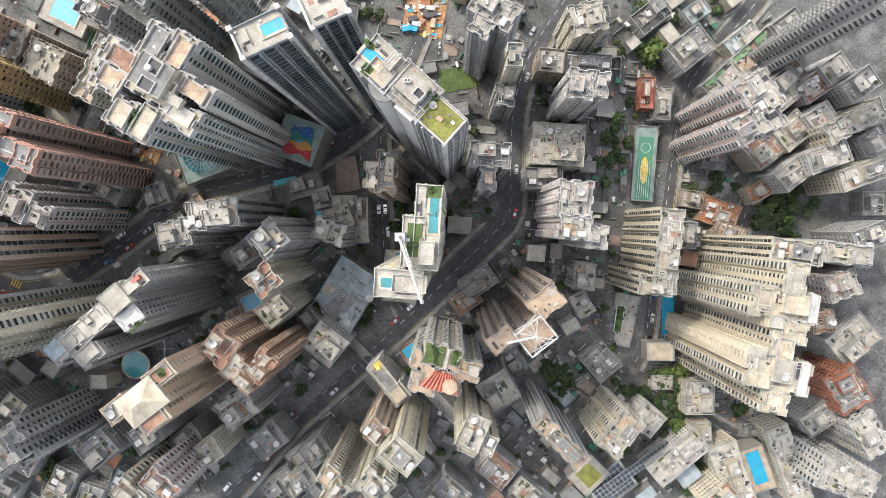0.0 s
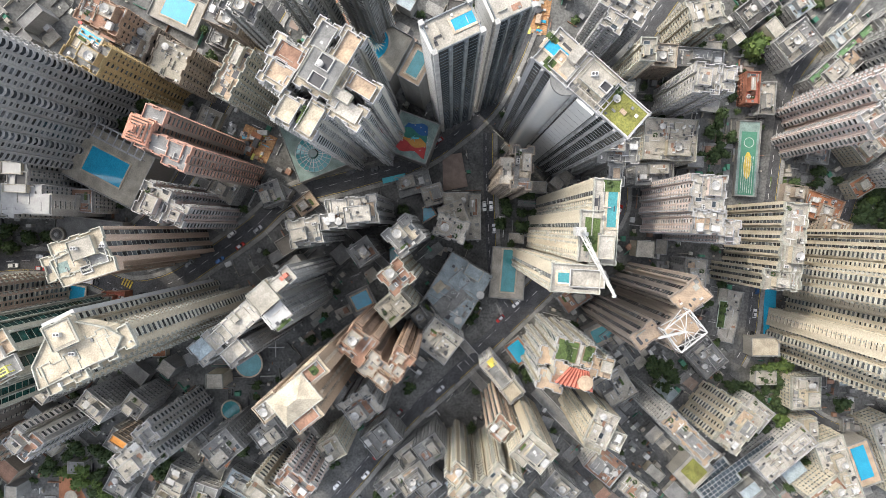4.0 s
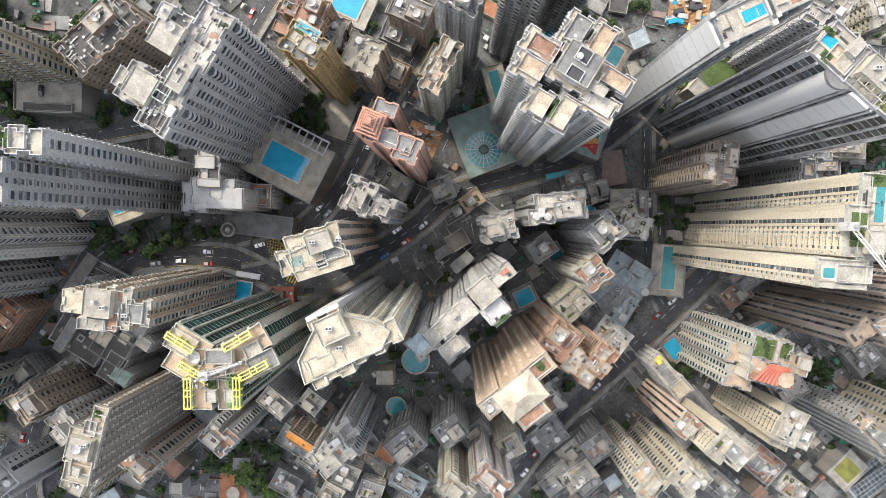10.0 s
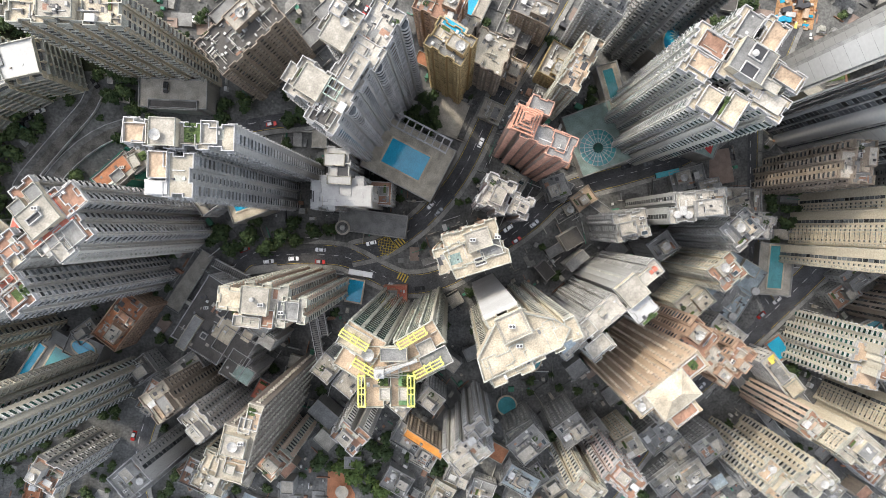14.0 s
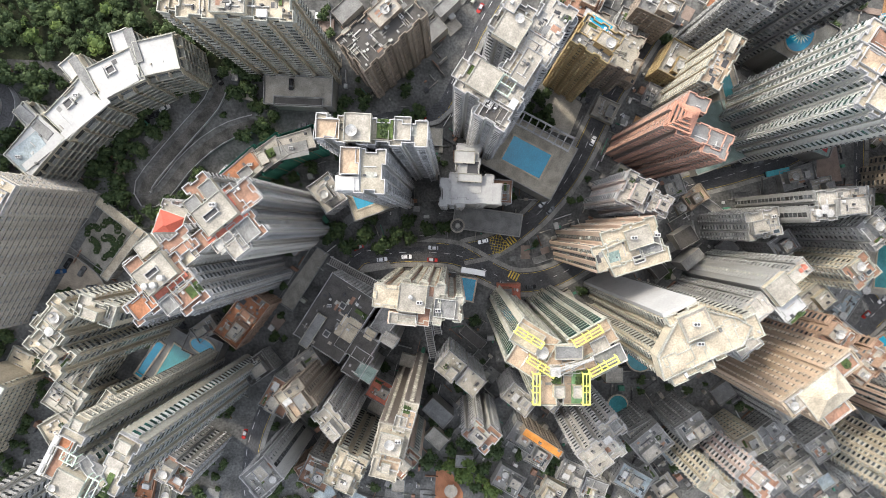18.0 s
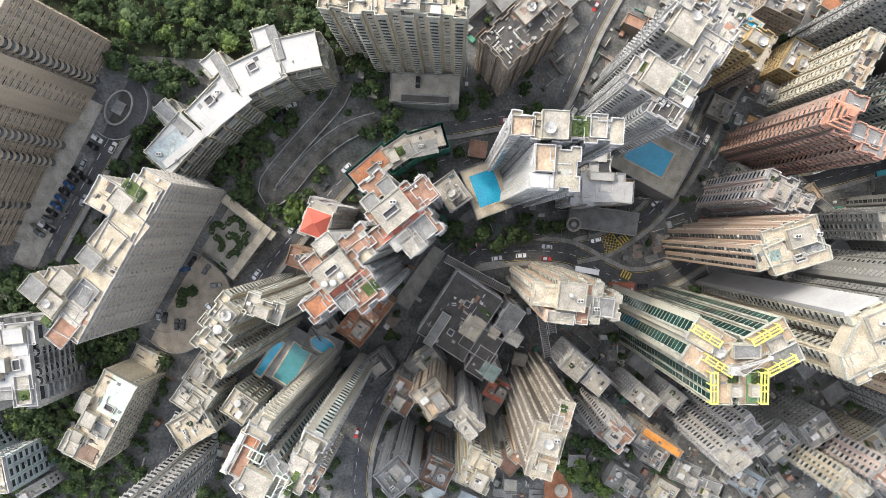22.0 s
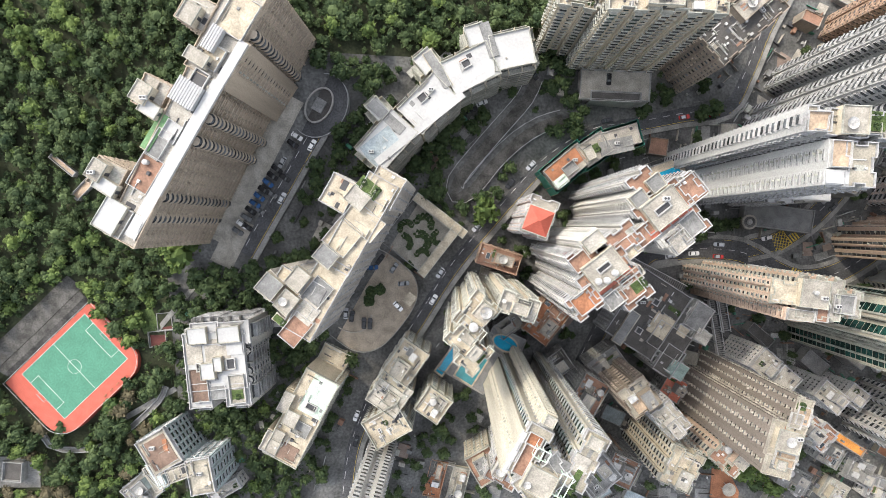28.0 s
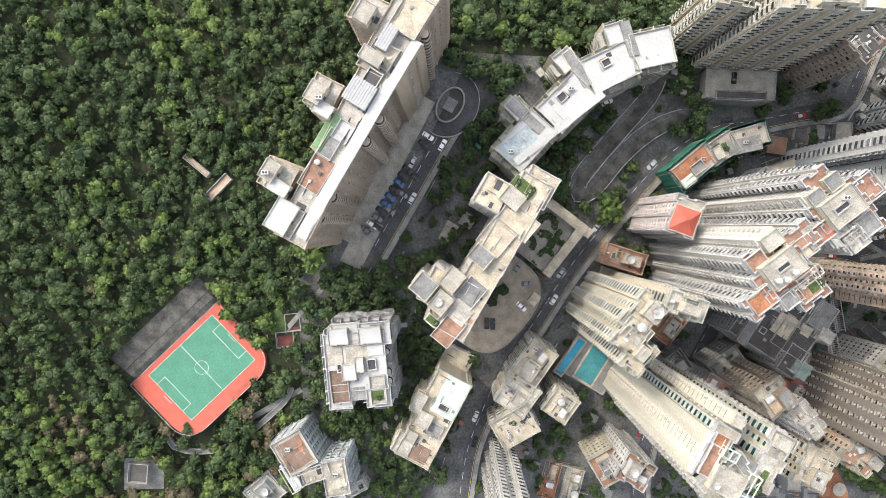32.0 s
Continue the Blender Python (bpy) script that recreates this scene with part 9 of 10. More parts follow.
dress("white cross shaped tower with peach roof terraces", [("terrace", -12.0, 0.1, 8.5, 5.5, 0, "terracotta", 0.1), ("terrace", -11.8, -6.0, 7.5, 5.3, 0, "tan", 0.1), ("terrace", -6.2, 9.8, 5.1, 7.9, 0, "grey", 0.1), ("terrace", 1.5, 10.7, 4.9, 8.9, 0, "tan", 0.1), ("terrace", 10.6, 3.2, 8.5, 4.5, 0, "tan", 0.1), ("floor_pad", 10.3, -4.9, 8.9, 4.9, 0, "white", 0.2), ("terrace", 2.8, -12.8, 4.9, 8.9, 0, "cream", 0.1), ("terrace", -4.5, -13.9, 5.5, 6.9, 0, "cream", 0.1), ("roof_house", -0.7, 0.8, 10.8, 9.8, 0, "grey", 3.5), ("light_well", -0.9, 3.2, 3.9, 3.9, 0, "grey", 3.6)])
dress("white cross shaped tower with peach roof terraces", [("water_tank", -1.8, 2.2, 1.8, 1.8, 32, "pale", 3.7), ("light_well", -0.4, -2.4, 4.3, 3.5, 0, "grey", 3.6), ("steel_frame", 2.8, 0.7, 7.9, 3.5, 0, "white", 0), ("roof_house", 6.9, -2.1, 6.9, 3.0, 0, "white", 2), ("plant_bed", 0.1, -13.0, 1.2, 5.9, 0, "pale", 0)])
part("wall_panel", Shape().box(-0.6, 9.4, 13.6, 14.9, -101.0, -1.0).mesh("wall_panel", [ROOF["bright"]]), TOWERS["tall cream tower with large cream flat roof"], label="plain pale windowless wall")
crown("tall cream tower with large cream flat roof", [(-166.8, -38.4), (-165.0, -44.9), (-150.9, -38.1), (-143.8, -35.2), (-141.4, -30.1), (-145.7, -27.5), (-154.6, -25.7), (-161.3, -27.7)], 5.5, "cream")
dress("tall cream tower with large cream flat roof", [("roof_house", 5.6, 9.3, 8.0, 7.1, -1, "pale", 2.6), ("floor_pad", 5.6, 9.3, 6.4, 5.4, -1, "cream", 2.75), ("floor_pad", 10.4, 3.5, 10.9, 6.4, -1, "cream", 0.15), ("floor_pad", -1.4, 1.9, 9.1, 5.4, -1, "cream", 0.2), ("cooling_unit", 4.9, 3.5, 0.5, 0.5, -25, "pale", 0.1), ("cooling_unit", 5.3, 9.7, 0.5, 0.5, -25, "pale", 2.9)])
dress("tower with green glass and yellow steel roof frames", [("floor_pad", 12.6, -13.7, 4.4, 9.0, 0, "green", 0.12), ("satellite_dish", 2.0, -3.7, 3.6, 3.6, 10, "pale", 0.4)])
bump_out("tower with green glass and yellow steel roof frames", 6.7, -14.4, 3.4, 3.8, 0, 101.6)
bump_out("tower with green glass and yellow steel roof frames", 6.3, -11.5, 2.8, 2.8, 0, 101.6)
dress("tower with green glass and yellow steel roof frames", [("plant_bed", 13.4, -11.9, 3.6, 6.2, 0, "pale", 0), ("roof_house", 6.7, -14.4, 2.8, 3.2, 0, "white", 2.2), ("roof_house", 11.9, -14.4, 2.4, 3.2, 0, "white", 2.2), ("terrace", 21.1, -5.1, 8.4, 5.2, 26, "grey", 0.1), ("terrace", -2.1, 0.5, 8.4, 6.0, -30, "cream", 0.1), ("roof_house", 9.3, -3.3, 7.5, 3.7, 0, "grey", 2.2), ("satellite_dish", 2.1, -4.4, 2.8, 2.8, 0, "pale", 0.5), ("steel_frame", 9.2, -7.3, 8.4, 2.8, 14, "white", 0), ("terrace", 18.3, -1.5, 4.7, 3.7, 26, "pale", 0.1), ("plant_bed", 6.3, -11.5, 2.2, 2.2, 0, "pale", 0)])
bump_out("low podium block with dark roof and teal terrace", -12.1, -21.6, 7.9, 6.6, -90, 28.8)
bump_out("low podium block with dark roof and teal terrace", 1.6, -14.9, 4.5, 4.5, -90, 28.8)
bump_out("low podium block with dark roof and teal terrace", -4.2, -12.4, 15.0, 11.1, -90, 28.8)
bump_out("low podium block with dark roof and teal terrace", 4.3, -22.5, 6.6, 5.3, -90, 28.8)
bump_out("low podium block with dark roof and teal terrace", 10.0, -17.2, 7.9, 11.1, -90, 28.8)
dress("low podium block with dark roof and teal terrace", [("floor_pad", -12.1, -21.6, 7.3, 6.0, -90, "tealdeck", 0.3), ("floor_pad", -1.0, -6.4, 7.9, 9.2, -90, "cream", 0.3), ("floor_pad", 1.6, -14.9, 3.9, 3.9, -90, "cream", 0.3), ("light_well", 5.7, 0.3, 2.1, 2.1, -90, "dark", 0.3), ("light_well", -7.3, -0.3, 2.1, 2.1, -90, "dark", 0.3), ("terrace", -4.2, -12.4, 14.4, 10.5, -90, "dark", 0.1), ("floor_pad", 4.3, -22.5, 6.0, 4.7, -90, "white", 0.4), ("terrace", 10.0, -17.2, 7.3, 10.5, -90, "grey", 0.1), ("plant_bed", 6.9, -7.5, 5.2, 1.6, -90, "pale", 0), ("cooling_unit", 2.8, 4.7, 0.8, 0.8, -57, "pale", 0)])
dress("low podium block with dark roof and teal terrace", [("roof_house", -9.1, 4.9, 3.9, 14.4, -90, "grey", 1.6)])
bump_out("cream block with pale mint roof", -13.5, 5.5, 8.2, 6.9, 0, 23.0)
bump_out("cream block with pale mint roof", 2.9, 7.5, 8.2, 4.4, 0, 23.0)
dress("cream block with pale mint roof", [("roof_house", -1.6, 3.0, 5.6, 5.0, 0, "white", 2.4), ("roof_house", -9.5, 4.4, 4.0, 4.0, 0, "pale", 1.8), ("light_well", 5.1, -1.4, 2.0, 3.8, 0, "dark", 0.3), ("terrace", -13.5, 5.5, 7.6, 6.3, 0, "pale", 0.1), ("floor_pad", -14.1, -1.6, 6.0, 6.6, 0, "woodbrown", 0.2), ("roof_house", 2.9, 7.5, 7.6, 3.8, 0, "white", 2), ("floor_pad", 9.3, -1.8, 14.6, 9.2, 0, "mint", 0.12), ("terrace", -3.8, -1.7, 5.0, 6.3, 0, "grey", 0.1), ("satellite_dish", -6.7, -1.8, 1.8, 1.8, -62, "pale", 0.2)])
dress("cream tower with planted roof terrace and pool", [("plant_bed", -3.4, -3.8, 4.1, 9.6, 0, "pale", 0), ("plant_bed", 1.4, 10.0, 4.8, 3.2, 0, "pale", 0), ("terrace", -4.0, -16.2, 9.6, 4.8, 0, "pale", 0.1), ("roof_house", 0.3, -7.1, 4.1, 6.4, 0, "white", 2.6)])
dress("tall silver tower with pool terrace and roof lawn", [("plant_bed", -5.6, 2.1, 3.7, 1.6, 0, "pale", 0), ("plant_bed", -1.8, -3.6, 3.1, 3.1, 0, "pale", 0), ("plant_bed", 15.9, 2.8, 4.7, 1.6, 0, "pale", 0), ("satellite_dish", 18.4, 1.0, 2.2, 2.2, 42, "pale", 0.2), ("louvre", 2.2, 2.5, 2.8, 4.7, 0, "white", 0), ("steel_frame", 12.8, -2.8, 9.3, 2.5, 0, "white", 0), ("roof_house", 10.9, 0.9, 8.1, 6.2, 0, "pale", 3.2), ("floor_pad", 4.2, 0.3, 6.2, 7.1, 0, "pale", 0.2), ("light_well", 13.8, 0.6, 2.5, 2.2, 0, "dark", 3.3), ("terrace", 1.5, -1.7, 7.1, 5.3, 0, "tan", 0.1)])
dress("tall silver tower with pool terrace and roof lawn", [("cooling_unit", 9.3, 1.1, 0.6, 0.6, 42, "pale", 3.3), ("floor_pad", 16.8, -0.4, 3.1, 8.1, 0, "grey", 0.2)])
dress("orange ribbed tower with a cream hipped roof", [("terrace", 9.9, 3.3, 8.1, 4.4, 0, "terracotta", 0.1), ("terrace", -1.1, -6.9, 8.4, 4.8, 0, "terracotta", 0.1), ("terrace", -8.6, 3.2, 6.6, 4.8, 0, "pale", 0.1), ("satellite_dish", -10.7, 2.9, 2.9, 2.9, -38, "pale", 0.1), ("plant_bed", 11.0, 3.6, 2.6, 2.6, 0, "pale", 0)])
bump_out("white tower with curved balconies and terraced roof", -0.3, -11.0, 6.0, 4.9, 1, 30.2)
dress("white tower with curved balconies and terraced roof", [("floor_pad", 1.0, 3.7, 8.6, 7.5, 1, "pale", 0.15), ("light_well", 5.4, -1.4, 2.6, 3.4, 1, "dark", 0.4), ("light_well", -5.6, -1.7, 1.5, 2.6, 1, "dark", 0.4), ("roof_house", -2.4, -3.1, 4.7, 5.4, 1, "bright", 2), ("roof_house", 1.4, -0.9, 2.8, 4.7, 1, "bright", 2.4), ("terrace", -6.3, -7.9, 6.0, 11.4, 1, "woodbrown", 0.1), ("terrace", 6.7, -10.2, 5.2, 9.7, 1, "pale", 0.1), ("plant_bed", 6.5, -12.2, 3.9, 3.2, 1, "pale", 0), ("floor_pad", -7.0, 3.1, 5.4, 7.5, 1, "pale", 0.15), ("floor_pad", 7.0, 4.3, 5.4, 5.4, 1, "bright", 0.3)])
dress("white tower with curved balconies and terraced roof", [("roof_house", -5.0, 9.2, 6.5, 5.4, 1, "bright", 1.6), ("roof_house", 5.8, 8.8, 7.5, 5.4, 1, "bright", 1.6), ("floor_pad", -0.3, -11.0, 5.4, 4.3, 1, "grey", 0.1)])
bump_out("white apartment tower with bay windows and open roof frames", -2.2, -6.3, 5.1, 5.1, 2, 87.4)
dress("white apartment tower with bay windows and open roof frames", [("roof_house", 3.2, 0.9, 8.9, 6.7, 2, "cream", 2.4), ("floor_pad", 10.6, 0.4, 3.4, 10.1, 2, "bright", 0.5), ("terrace", 2.6, -7.8, 5.6, 7.2, 2, "cream", 0.1), ("floor_pad", 1.9, 9.1, 6.3, 10.1, 2, "pale", 0.2), ("steel_frame", -8.6, 1.1, 8.9, 4.5, -88, "white", 0), ("roof_house", -2.2, -6.3, 4.5, 4.5, 2, "white", 1.6), ("cooling_unit", 7.6, 1.6, 0.7, 0.7, 10, "pale", 0)])
bump_out("white apartment tower with dish on roof", -9.1, 4.5, 7.3, 8.4, 2, 88.5)
dress("white apartment tower with dish on roof", [("roof_house", -0.0, 1.8, 6.9, 7.8, 2, "pale", 2.6), ("satellite_dish", 0.2, 0.0, 3.3, 3.3, 12, "pale", 2.7), ("terrace", 0.1, 8.9, 5.5, 8.9, 2, "cream", 0.1), ("floor_pad", 0.7, -7.8, 5.5, 7.8, 2, "cream", 0.2), ("floor_pad", 8.8, 0.2, 3.3, 12.2, 2, "bright", 0.5), ("light_well", 6.4, 3.2, 2.2, 5.5, 2, "dark", 0.2), ("roof_house", -5.7, -2.8, 4.4, 5.5, 2, "cream", 1.6), ("floor_pad", -9.1, 4.5, 6.7, 7.8, 2, "pale", 0.15)])
bump_out("pale blue glass tower with rooftop steelwork", -5.5, -7.0, 3.5, 10.6, 0, 25.6)
dress("pale blue glass tower with rooftop steelwork", [("floor_pad", -0.1, -0.2, 9.5, 10.6, 0, "woodbrown", 0.1), ("steel_frame", 1.9, -9.9, 13.3, 4.4, -10, "white", 0), ("floor_pad", 3.2, 1.0, 1.6, 4.4, -20, "rustroof", 0.3), ("floor_pad", 7.9, -15.4, 6.7, 10.0, -20, "garden", 0.1), ("steel_frame", -5.5, -7.0, 2.9, 10.0, 0, "white", 0), ("cooling_unit", -1.2, 2.4, 0.7, 0.7, -30, "pale", 0), ("cooling_unit", 8.8, -13.9, 0.7, 0.7, -30, "pale", 0)])
grove(-24.7, -46.0, 8.1, 8.1, 6)
grove(-18.3, -67.2, 6.7, 6.7, 5)
grove(54.4, -76.1, 6.9, 5.5, 5)
grove(-134.8, 78.6, 3.8, 6.3, 4)
grove(-183.8, 45.3, 5.0, 5.0, 5)
grove(-111.1, 56.5, 3.8, 5.1, 3)
grove(-17.3, 9.7, 8.1, 5.4, 6)
pool(-77.4, -14.0, -10.2, 30, 6.2, 7.3, "teal", "small teal pool between old blocks")
pool(-62.0, 5.4, -13.8, 30, 6.8, 5.3, "blue", "small covered blue pool")
grove(-19.4, 3.1, 9.4, 9.4, 9)
grove(-111.4, -51.9, 7.6, 5.1, 5)
grove(-89.7, -52.7, 5.2, 3.9, 3)
crown("pale salmon tower with ribbed walls and pale angled roof", [(-176.5, -10.2), (-172.3, -18.5), (-155.1, -13.3), (-156.1, -9.1), (-166.3, -5.6)], 3.5, "cream", 0.2)
dress("pale salmon tower with ribbed walls and pale angled roof", [("roof_house", 1.8, 0.9, 7.7, 6.0, 0, "pale", 2.2), ("floor_pad", -6.8, -2.6, 3.9, 3.2, 0, "tealdeck", 0.2), ("terrace", 4.6, -3.0, 6.7, 4.9, 0, "grey", 0.1), ("floor_pad", -3.4, -0.3, 8.8, 7.0, 0, "cream", 0.15), ("light_well", 0.3, -5.7, 3.2, 2.1, 0, "dark", 0.2), ("cooling_unit", 7.7, -0.3, 0.7, 0.7, -18, "pale", 0), ("cooling_unit", 0.1, 1.4, 0.7, 0.7, -18, "pale", 2.3)])
patch(-177.0, 47.6, -0.6, -22, 19.1, 16.6, ROOF["pale"], "plaza", "pale tiled garden plaza beside the pool podium")
bump_out("tall cream and green tower with red roof terraces", 10.6, 12.7, 3.4, 3.4, -63, 103.9)
bump_out("tall cream and green tower with red roof terraces", -1.6, 10.8, 1.9, 12.4, -63, 103.9)
dress("tall cream and green tower with red roof terraces", [("roof_house", -0.8, 1.3, 7.9, 6.6, -63, "pale", 2.6), ("satellite_dish", -3.7, 2.8, 2.0, 2.0, -35, "pale", 2.7), ("terrace", -0.8, 7.7, 8.7, 3.2, 27, "terracotta", 0.1), ("terrace", 4.4, 10.4, 3.9, 3.2, -63, "rustroof", 0.1), ("steel_frame", 4.0, 6.9, 3.9, 2.8, -63, "mint", 0), ("steel_frame", 3.6, -2.8, 3.2, 6.3, -63, "mint", 0), ("plant_bed", 6.5, -4.7, 1.6, 7.1, -63, "pale", 0), ("floor_pad", 10.5, -1.6, 4.7, 4.7, -63, "white", 0.1), ("roof_house", 10.6, 12.7, 2.8, 2.8, -63, "white", 2), ("floor_pad", -1.6, 10.8, 1.3, 11.8, -63, "bright", 0.3)])
dress("tall cream and green tower with red roof terraces", [("roof_house", 16.8, 1.0, 3.9, 3.2, -63, "white", 1.6), ("floor_pad", 5.5, 1.9, 7.1, 3.9, -63, "grey", 0.2)])
dress("taupe tower with pale hoods and a white roof dish", [("roof_house", -0.2, 0.2, 7.4, 6.5, 0, "pale", 2.6), ("satellite_dish", -0.2, 0.2, 3.3, 3.3, 15, "pale", 2.7), ("terrace", 3.1, 8.8, 4.1, 5.6, 0, "tan", 0.1), ("plant_bed", 1.9, 11.4, 2.8, 2.2, 0, "pale", 0), ("terrace", 1.2, 6.8, 3.7, 4.6, 0, "pale", 0.1), ("terrace", 1.2, -6.0, 6.5, 4.3, 0, "tan", 0.1), ("roof_house", 0.2, -7.7, 2.8, 2.8, 0, "white", 1.6), ("cooling_unit", 2.0, 2.1, 0.6, 0.6, 15, "pale", 2.7)])
bump_out("pale salmon tower with white stepped roof", 4.8, -6.5, 8.9, 3.9, 0, 80.2)
dress("pale salmon tower with white stepped roof", [("floor_pad", -0.2, -0.0, 10.2, 7.4, 0, "cream", 0.2), ("roof_house", 7.2, 0.6, 8.5, 8.5, 0, "pale", 2.6), ("water_tank", 6.7, 1.1, 1.3, 1.3, 7, "pale", 2.7), ("terrace", 11.3, -4.9, 3.7, 5.6, 0, "terracotta", 0.1), ("terrace", 17.5, -1.6, 6.5, 5.6, 0, "grey", 0.1), ("terrace", 4.8, -6.5, 8.3, 3.3, 0, "pale", 0.1), ("cooling_unit", 9.6, -0.3, 0.6, 0.6, 7, "pale", 2.7), ("cooling_unit", 15.5, -2.4, 0.6, 0.6, 7, "pale", 0.2)])
bump_out("grey tower with white roof and dish", 13.1, 0.5, 8.8, 8.8, 0, 73.4)
bump_out("grey tower with white roof and dish", 11.8, -10.7, 6.4, 1.8, 0, 73.4)
dress("grey tower with white roof and dish", [("floor_pad", 11.9, -6.9, 8.8, 5.8, 0, "bright", 0.4), ("roof_house", 13.1, 0.5, 8.2, 8.2, 0, "pale", 2.4), ("roof_house", 19.1, 0.7, 6.8, 3.9, 0, "white", 1.6), ("floor_pad", 22.7, 1.2, 2.9, 1.4, 0, "redroof", 1.8), ("floor_pad", 1.6, -0.1, 12.6, 7.8, 0, "white", 0.2), ("terrace", -7.9, 0.2, 7.8, 5.3, 0, "pale", 0.1), ("floor_pad", -15.3, 1.4, 5.8, 5.8, 0, "bluegrey", 0.15), ("roof_house", 0.8, 1.3, 2.3, 2.3, 0, "white", 1.4), ("plant_bed", 11.8, -10.7, 5.8, 1.2, 0, "pale", 0), ("terrace", -7.3, -6.7, 7.8, 4.9, 0, "pale", 0.1)])
dress("low round cornered podium with blue grey roof", [("water_tank", 10.2, 4.3, 3.4, 3.4, 32, "pale", 0.2), ("water_tank", 7.6, -10.7, 3.4, 3.4, 32, "pale", 0.2), ("floor_pad", 0.3, -5.2, 15.7, 7.9, 72, "grey", 0.1), ("roof_house", 2.3, 11.5, 7.9, 5.2, 0, "bluegrey", 2.4), ("floor_pad", -7.6, -2.3, 5.2, 3.9, 72, "cream", 0.3), ("terrace", -1.2, 4.7, 7.9, 6.6, 72, "bluegrey", 0.1), ("cooling_unit", 2.1, 6.8, 0.8, 0.8, 32, "pale", 0), ("cooling_unit", -0.7, -1.1, 0.8, 0.8, 32, "pale", 0)])
bump_out("grey tower with green roof terraces", 2.4, -7.9, 5.5, 7.2, 0, 110.0)
bump_out("grey tower with green roof terraces", 2.0, -13.7, 6.4, 3.9, 0, 110.0)
dress("grey tower with green roof terraces", [("roof_house", 4.2, 0.3, 6.6, 6.9, 0, "pale", 2.5), ("satellite_dish", 2.9, -1.0, 3.0, 3.0, 3, "pale", 2.6), ("plant_bed", 10.9, 0.6, 4.1, 4.9, 0, "pale", 0), ("terrace", 15.4, 0.8, 4.1, 5.8, 0, "pale", 0.1), ("terrace", 2.4, -7.9, 4.9, 6.6, 0, "tan", 0.1), ("floor_pad", 2.0, -13.7, 5.8, 3.3, 0, "bright", 0.2), ("terrace", -3.6, -0.1, 5.8, 4.9, 0, "tan", 0.1)])
dress("curved low block wrapped in green scaffold netting", [("floor_pad", -0.6, 0.9, 15.2, 5.8, 2, "rustroof", 0.15), ("floor_pad", 19.4, -4.9, 12.7, 5.6, -24, "grey", 0.15), ("roof_house", 9.2, -1.1, 3.3, 4.6, -8, "white", 2), ("plant_bed", 12.3, -0.8, 3.3, 3.3, -12, "pale", 0), ("floor_pad", -5.4, -3.4, 5.6, 3.8, 2, "mint", 0.2), ("cooling_unit", 20.0, -4.1, 0.8, 0.8, -36, "pale", 0), ("cooling_unit", 3.6, 0.2, 0.8, 0.8, -36, "pale", 0), ("terrace", 0.2, -1.2, 5.1, 3.8, 2, "grey", 0.2)])
walkway(-261.7, -23.4, 7.7, -28, 29.7, 3.2)
walkway(-233.0, -47.5, 2.8, -80, 24.8, 3.0)
podium(-286.2, -24.1, 12.0, -33, 7.7, 28.7, "pale", "pale concrete flyover ramp")
walkway(-230.1, -41.9, 2.9, -80, 14.9, 3.0)
grove(164.9, 5.6, 15.8, 15.8, 16)
grove(98.7, 83.3, 8.4, 8.4, 5)
grove(115.5, 61.6, 2.8, 2.8, 2)
grove(129.4, 23.6, 7.1, 7.1, 4)
grove(80.5, 37.6, 5.6, 18.1, 8)
grove(109.0, -89.7, 12.7, 15.5, 14)
grove(49.4, -76.9, 8.2, 6.8, 6)
grove(123.1, -131.8, 9.9, 8.5, 8)
grove(141.2, -89.4, 2.9, 2.9, 1)
tower("grey walk up block with blue grey roof", 116.3, 101.9, 35, -38.5, -26.0, "grey", "none", "bluegrey", [(0, 0, 11.0, 8.2)])
tower("cream walk up block with pale concrete roof", 150.4, 35.0, 40, -41.9, -24.0, "cream", "none", "pale", [(0, 0, 12.5, 9.8)])
tower("grey walk up block with terracotta tiled roof", 159.2, 72.0, 40, -42.5, -24.0, "grey", "none", "terracotta", [(0, 0, 12.5, 10.9)])
tower("cream walk up block with rusty ridged roof", 149.1, 16.7, 30, -41.7, -30.0, "cream", "none", "rustroof", [(0, 0, 11.1, 8.3)])
tower("white walk up block with pale concrete roof", 158.4, 23.6, 38, -42.5, -18.0, "white", "none", "pale", [(0, 0, 13.3, 10.7)])
tower("grey walk up block with grey cluttered roof", 127.2, 33.4, -10, -39.7, -30.0, "grey", "none", "grey", [(0, 0, 11.1, 11.1)])
tower("tan walk up block with pale concrete roof", 116.4, 13.0, -10, -38.5, -30.0, "tan", "none", "pale", [(0, 0, 11.1, 8.3)])
tower("grey walk up block with dark flat roof", 94.1, 99.5, 38, -35.6, -24.0, "grey", "none", "dark", [(0, 0, 16.3, 10.9)])
tower("cream walk up block with blue grey roof", 138.9, 89.4, 38, -40.9, -28.0, "cream", "none", "bluegrey", [(0, 0, 16.6, 8.3)])
tower("grey walk up block with grey cluttered roof", 158.9, 92.5, 38, -42.5, -22.0, "grey", "none", "grey", [(0, 0, 13.5, 13.5)])
patch(118.7, 103.2, -35.5, 38, 11.3, 7.4, RED, "sports_court", "red and blue school court")
patch(111.2, 17.5, -34.7, 0, 8.5, 8.5, LAWN, "garden", "small round green garden by the street")
netting("curved low block wrapped in green scaffold netting", [(0, 0, 16.4, 8.6, 4), (12, -0.8, 11.2, 8.6, -2), (22.6, -3.3, 13.8, 7.3, -20)], 19.8)
box_junction(-204.0, -11.4, 35, 10.0, 7.5)
crosswalk(-198.0, -9.7, 38, 7.5, 3.5)
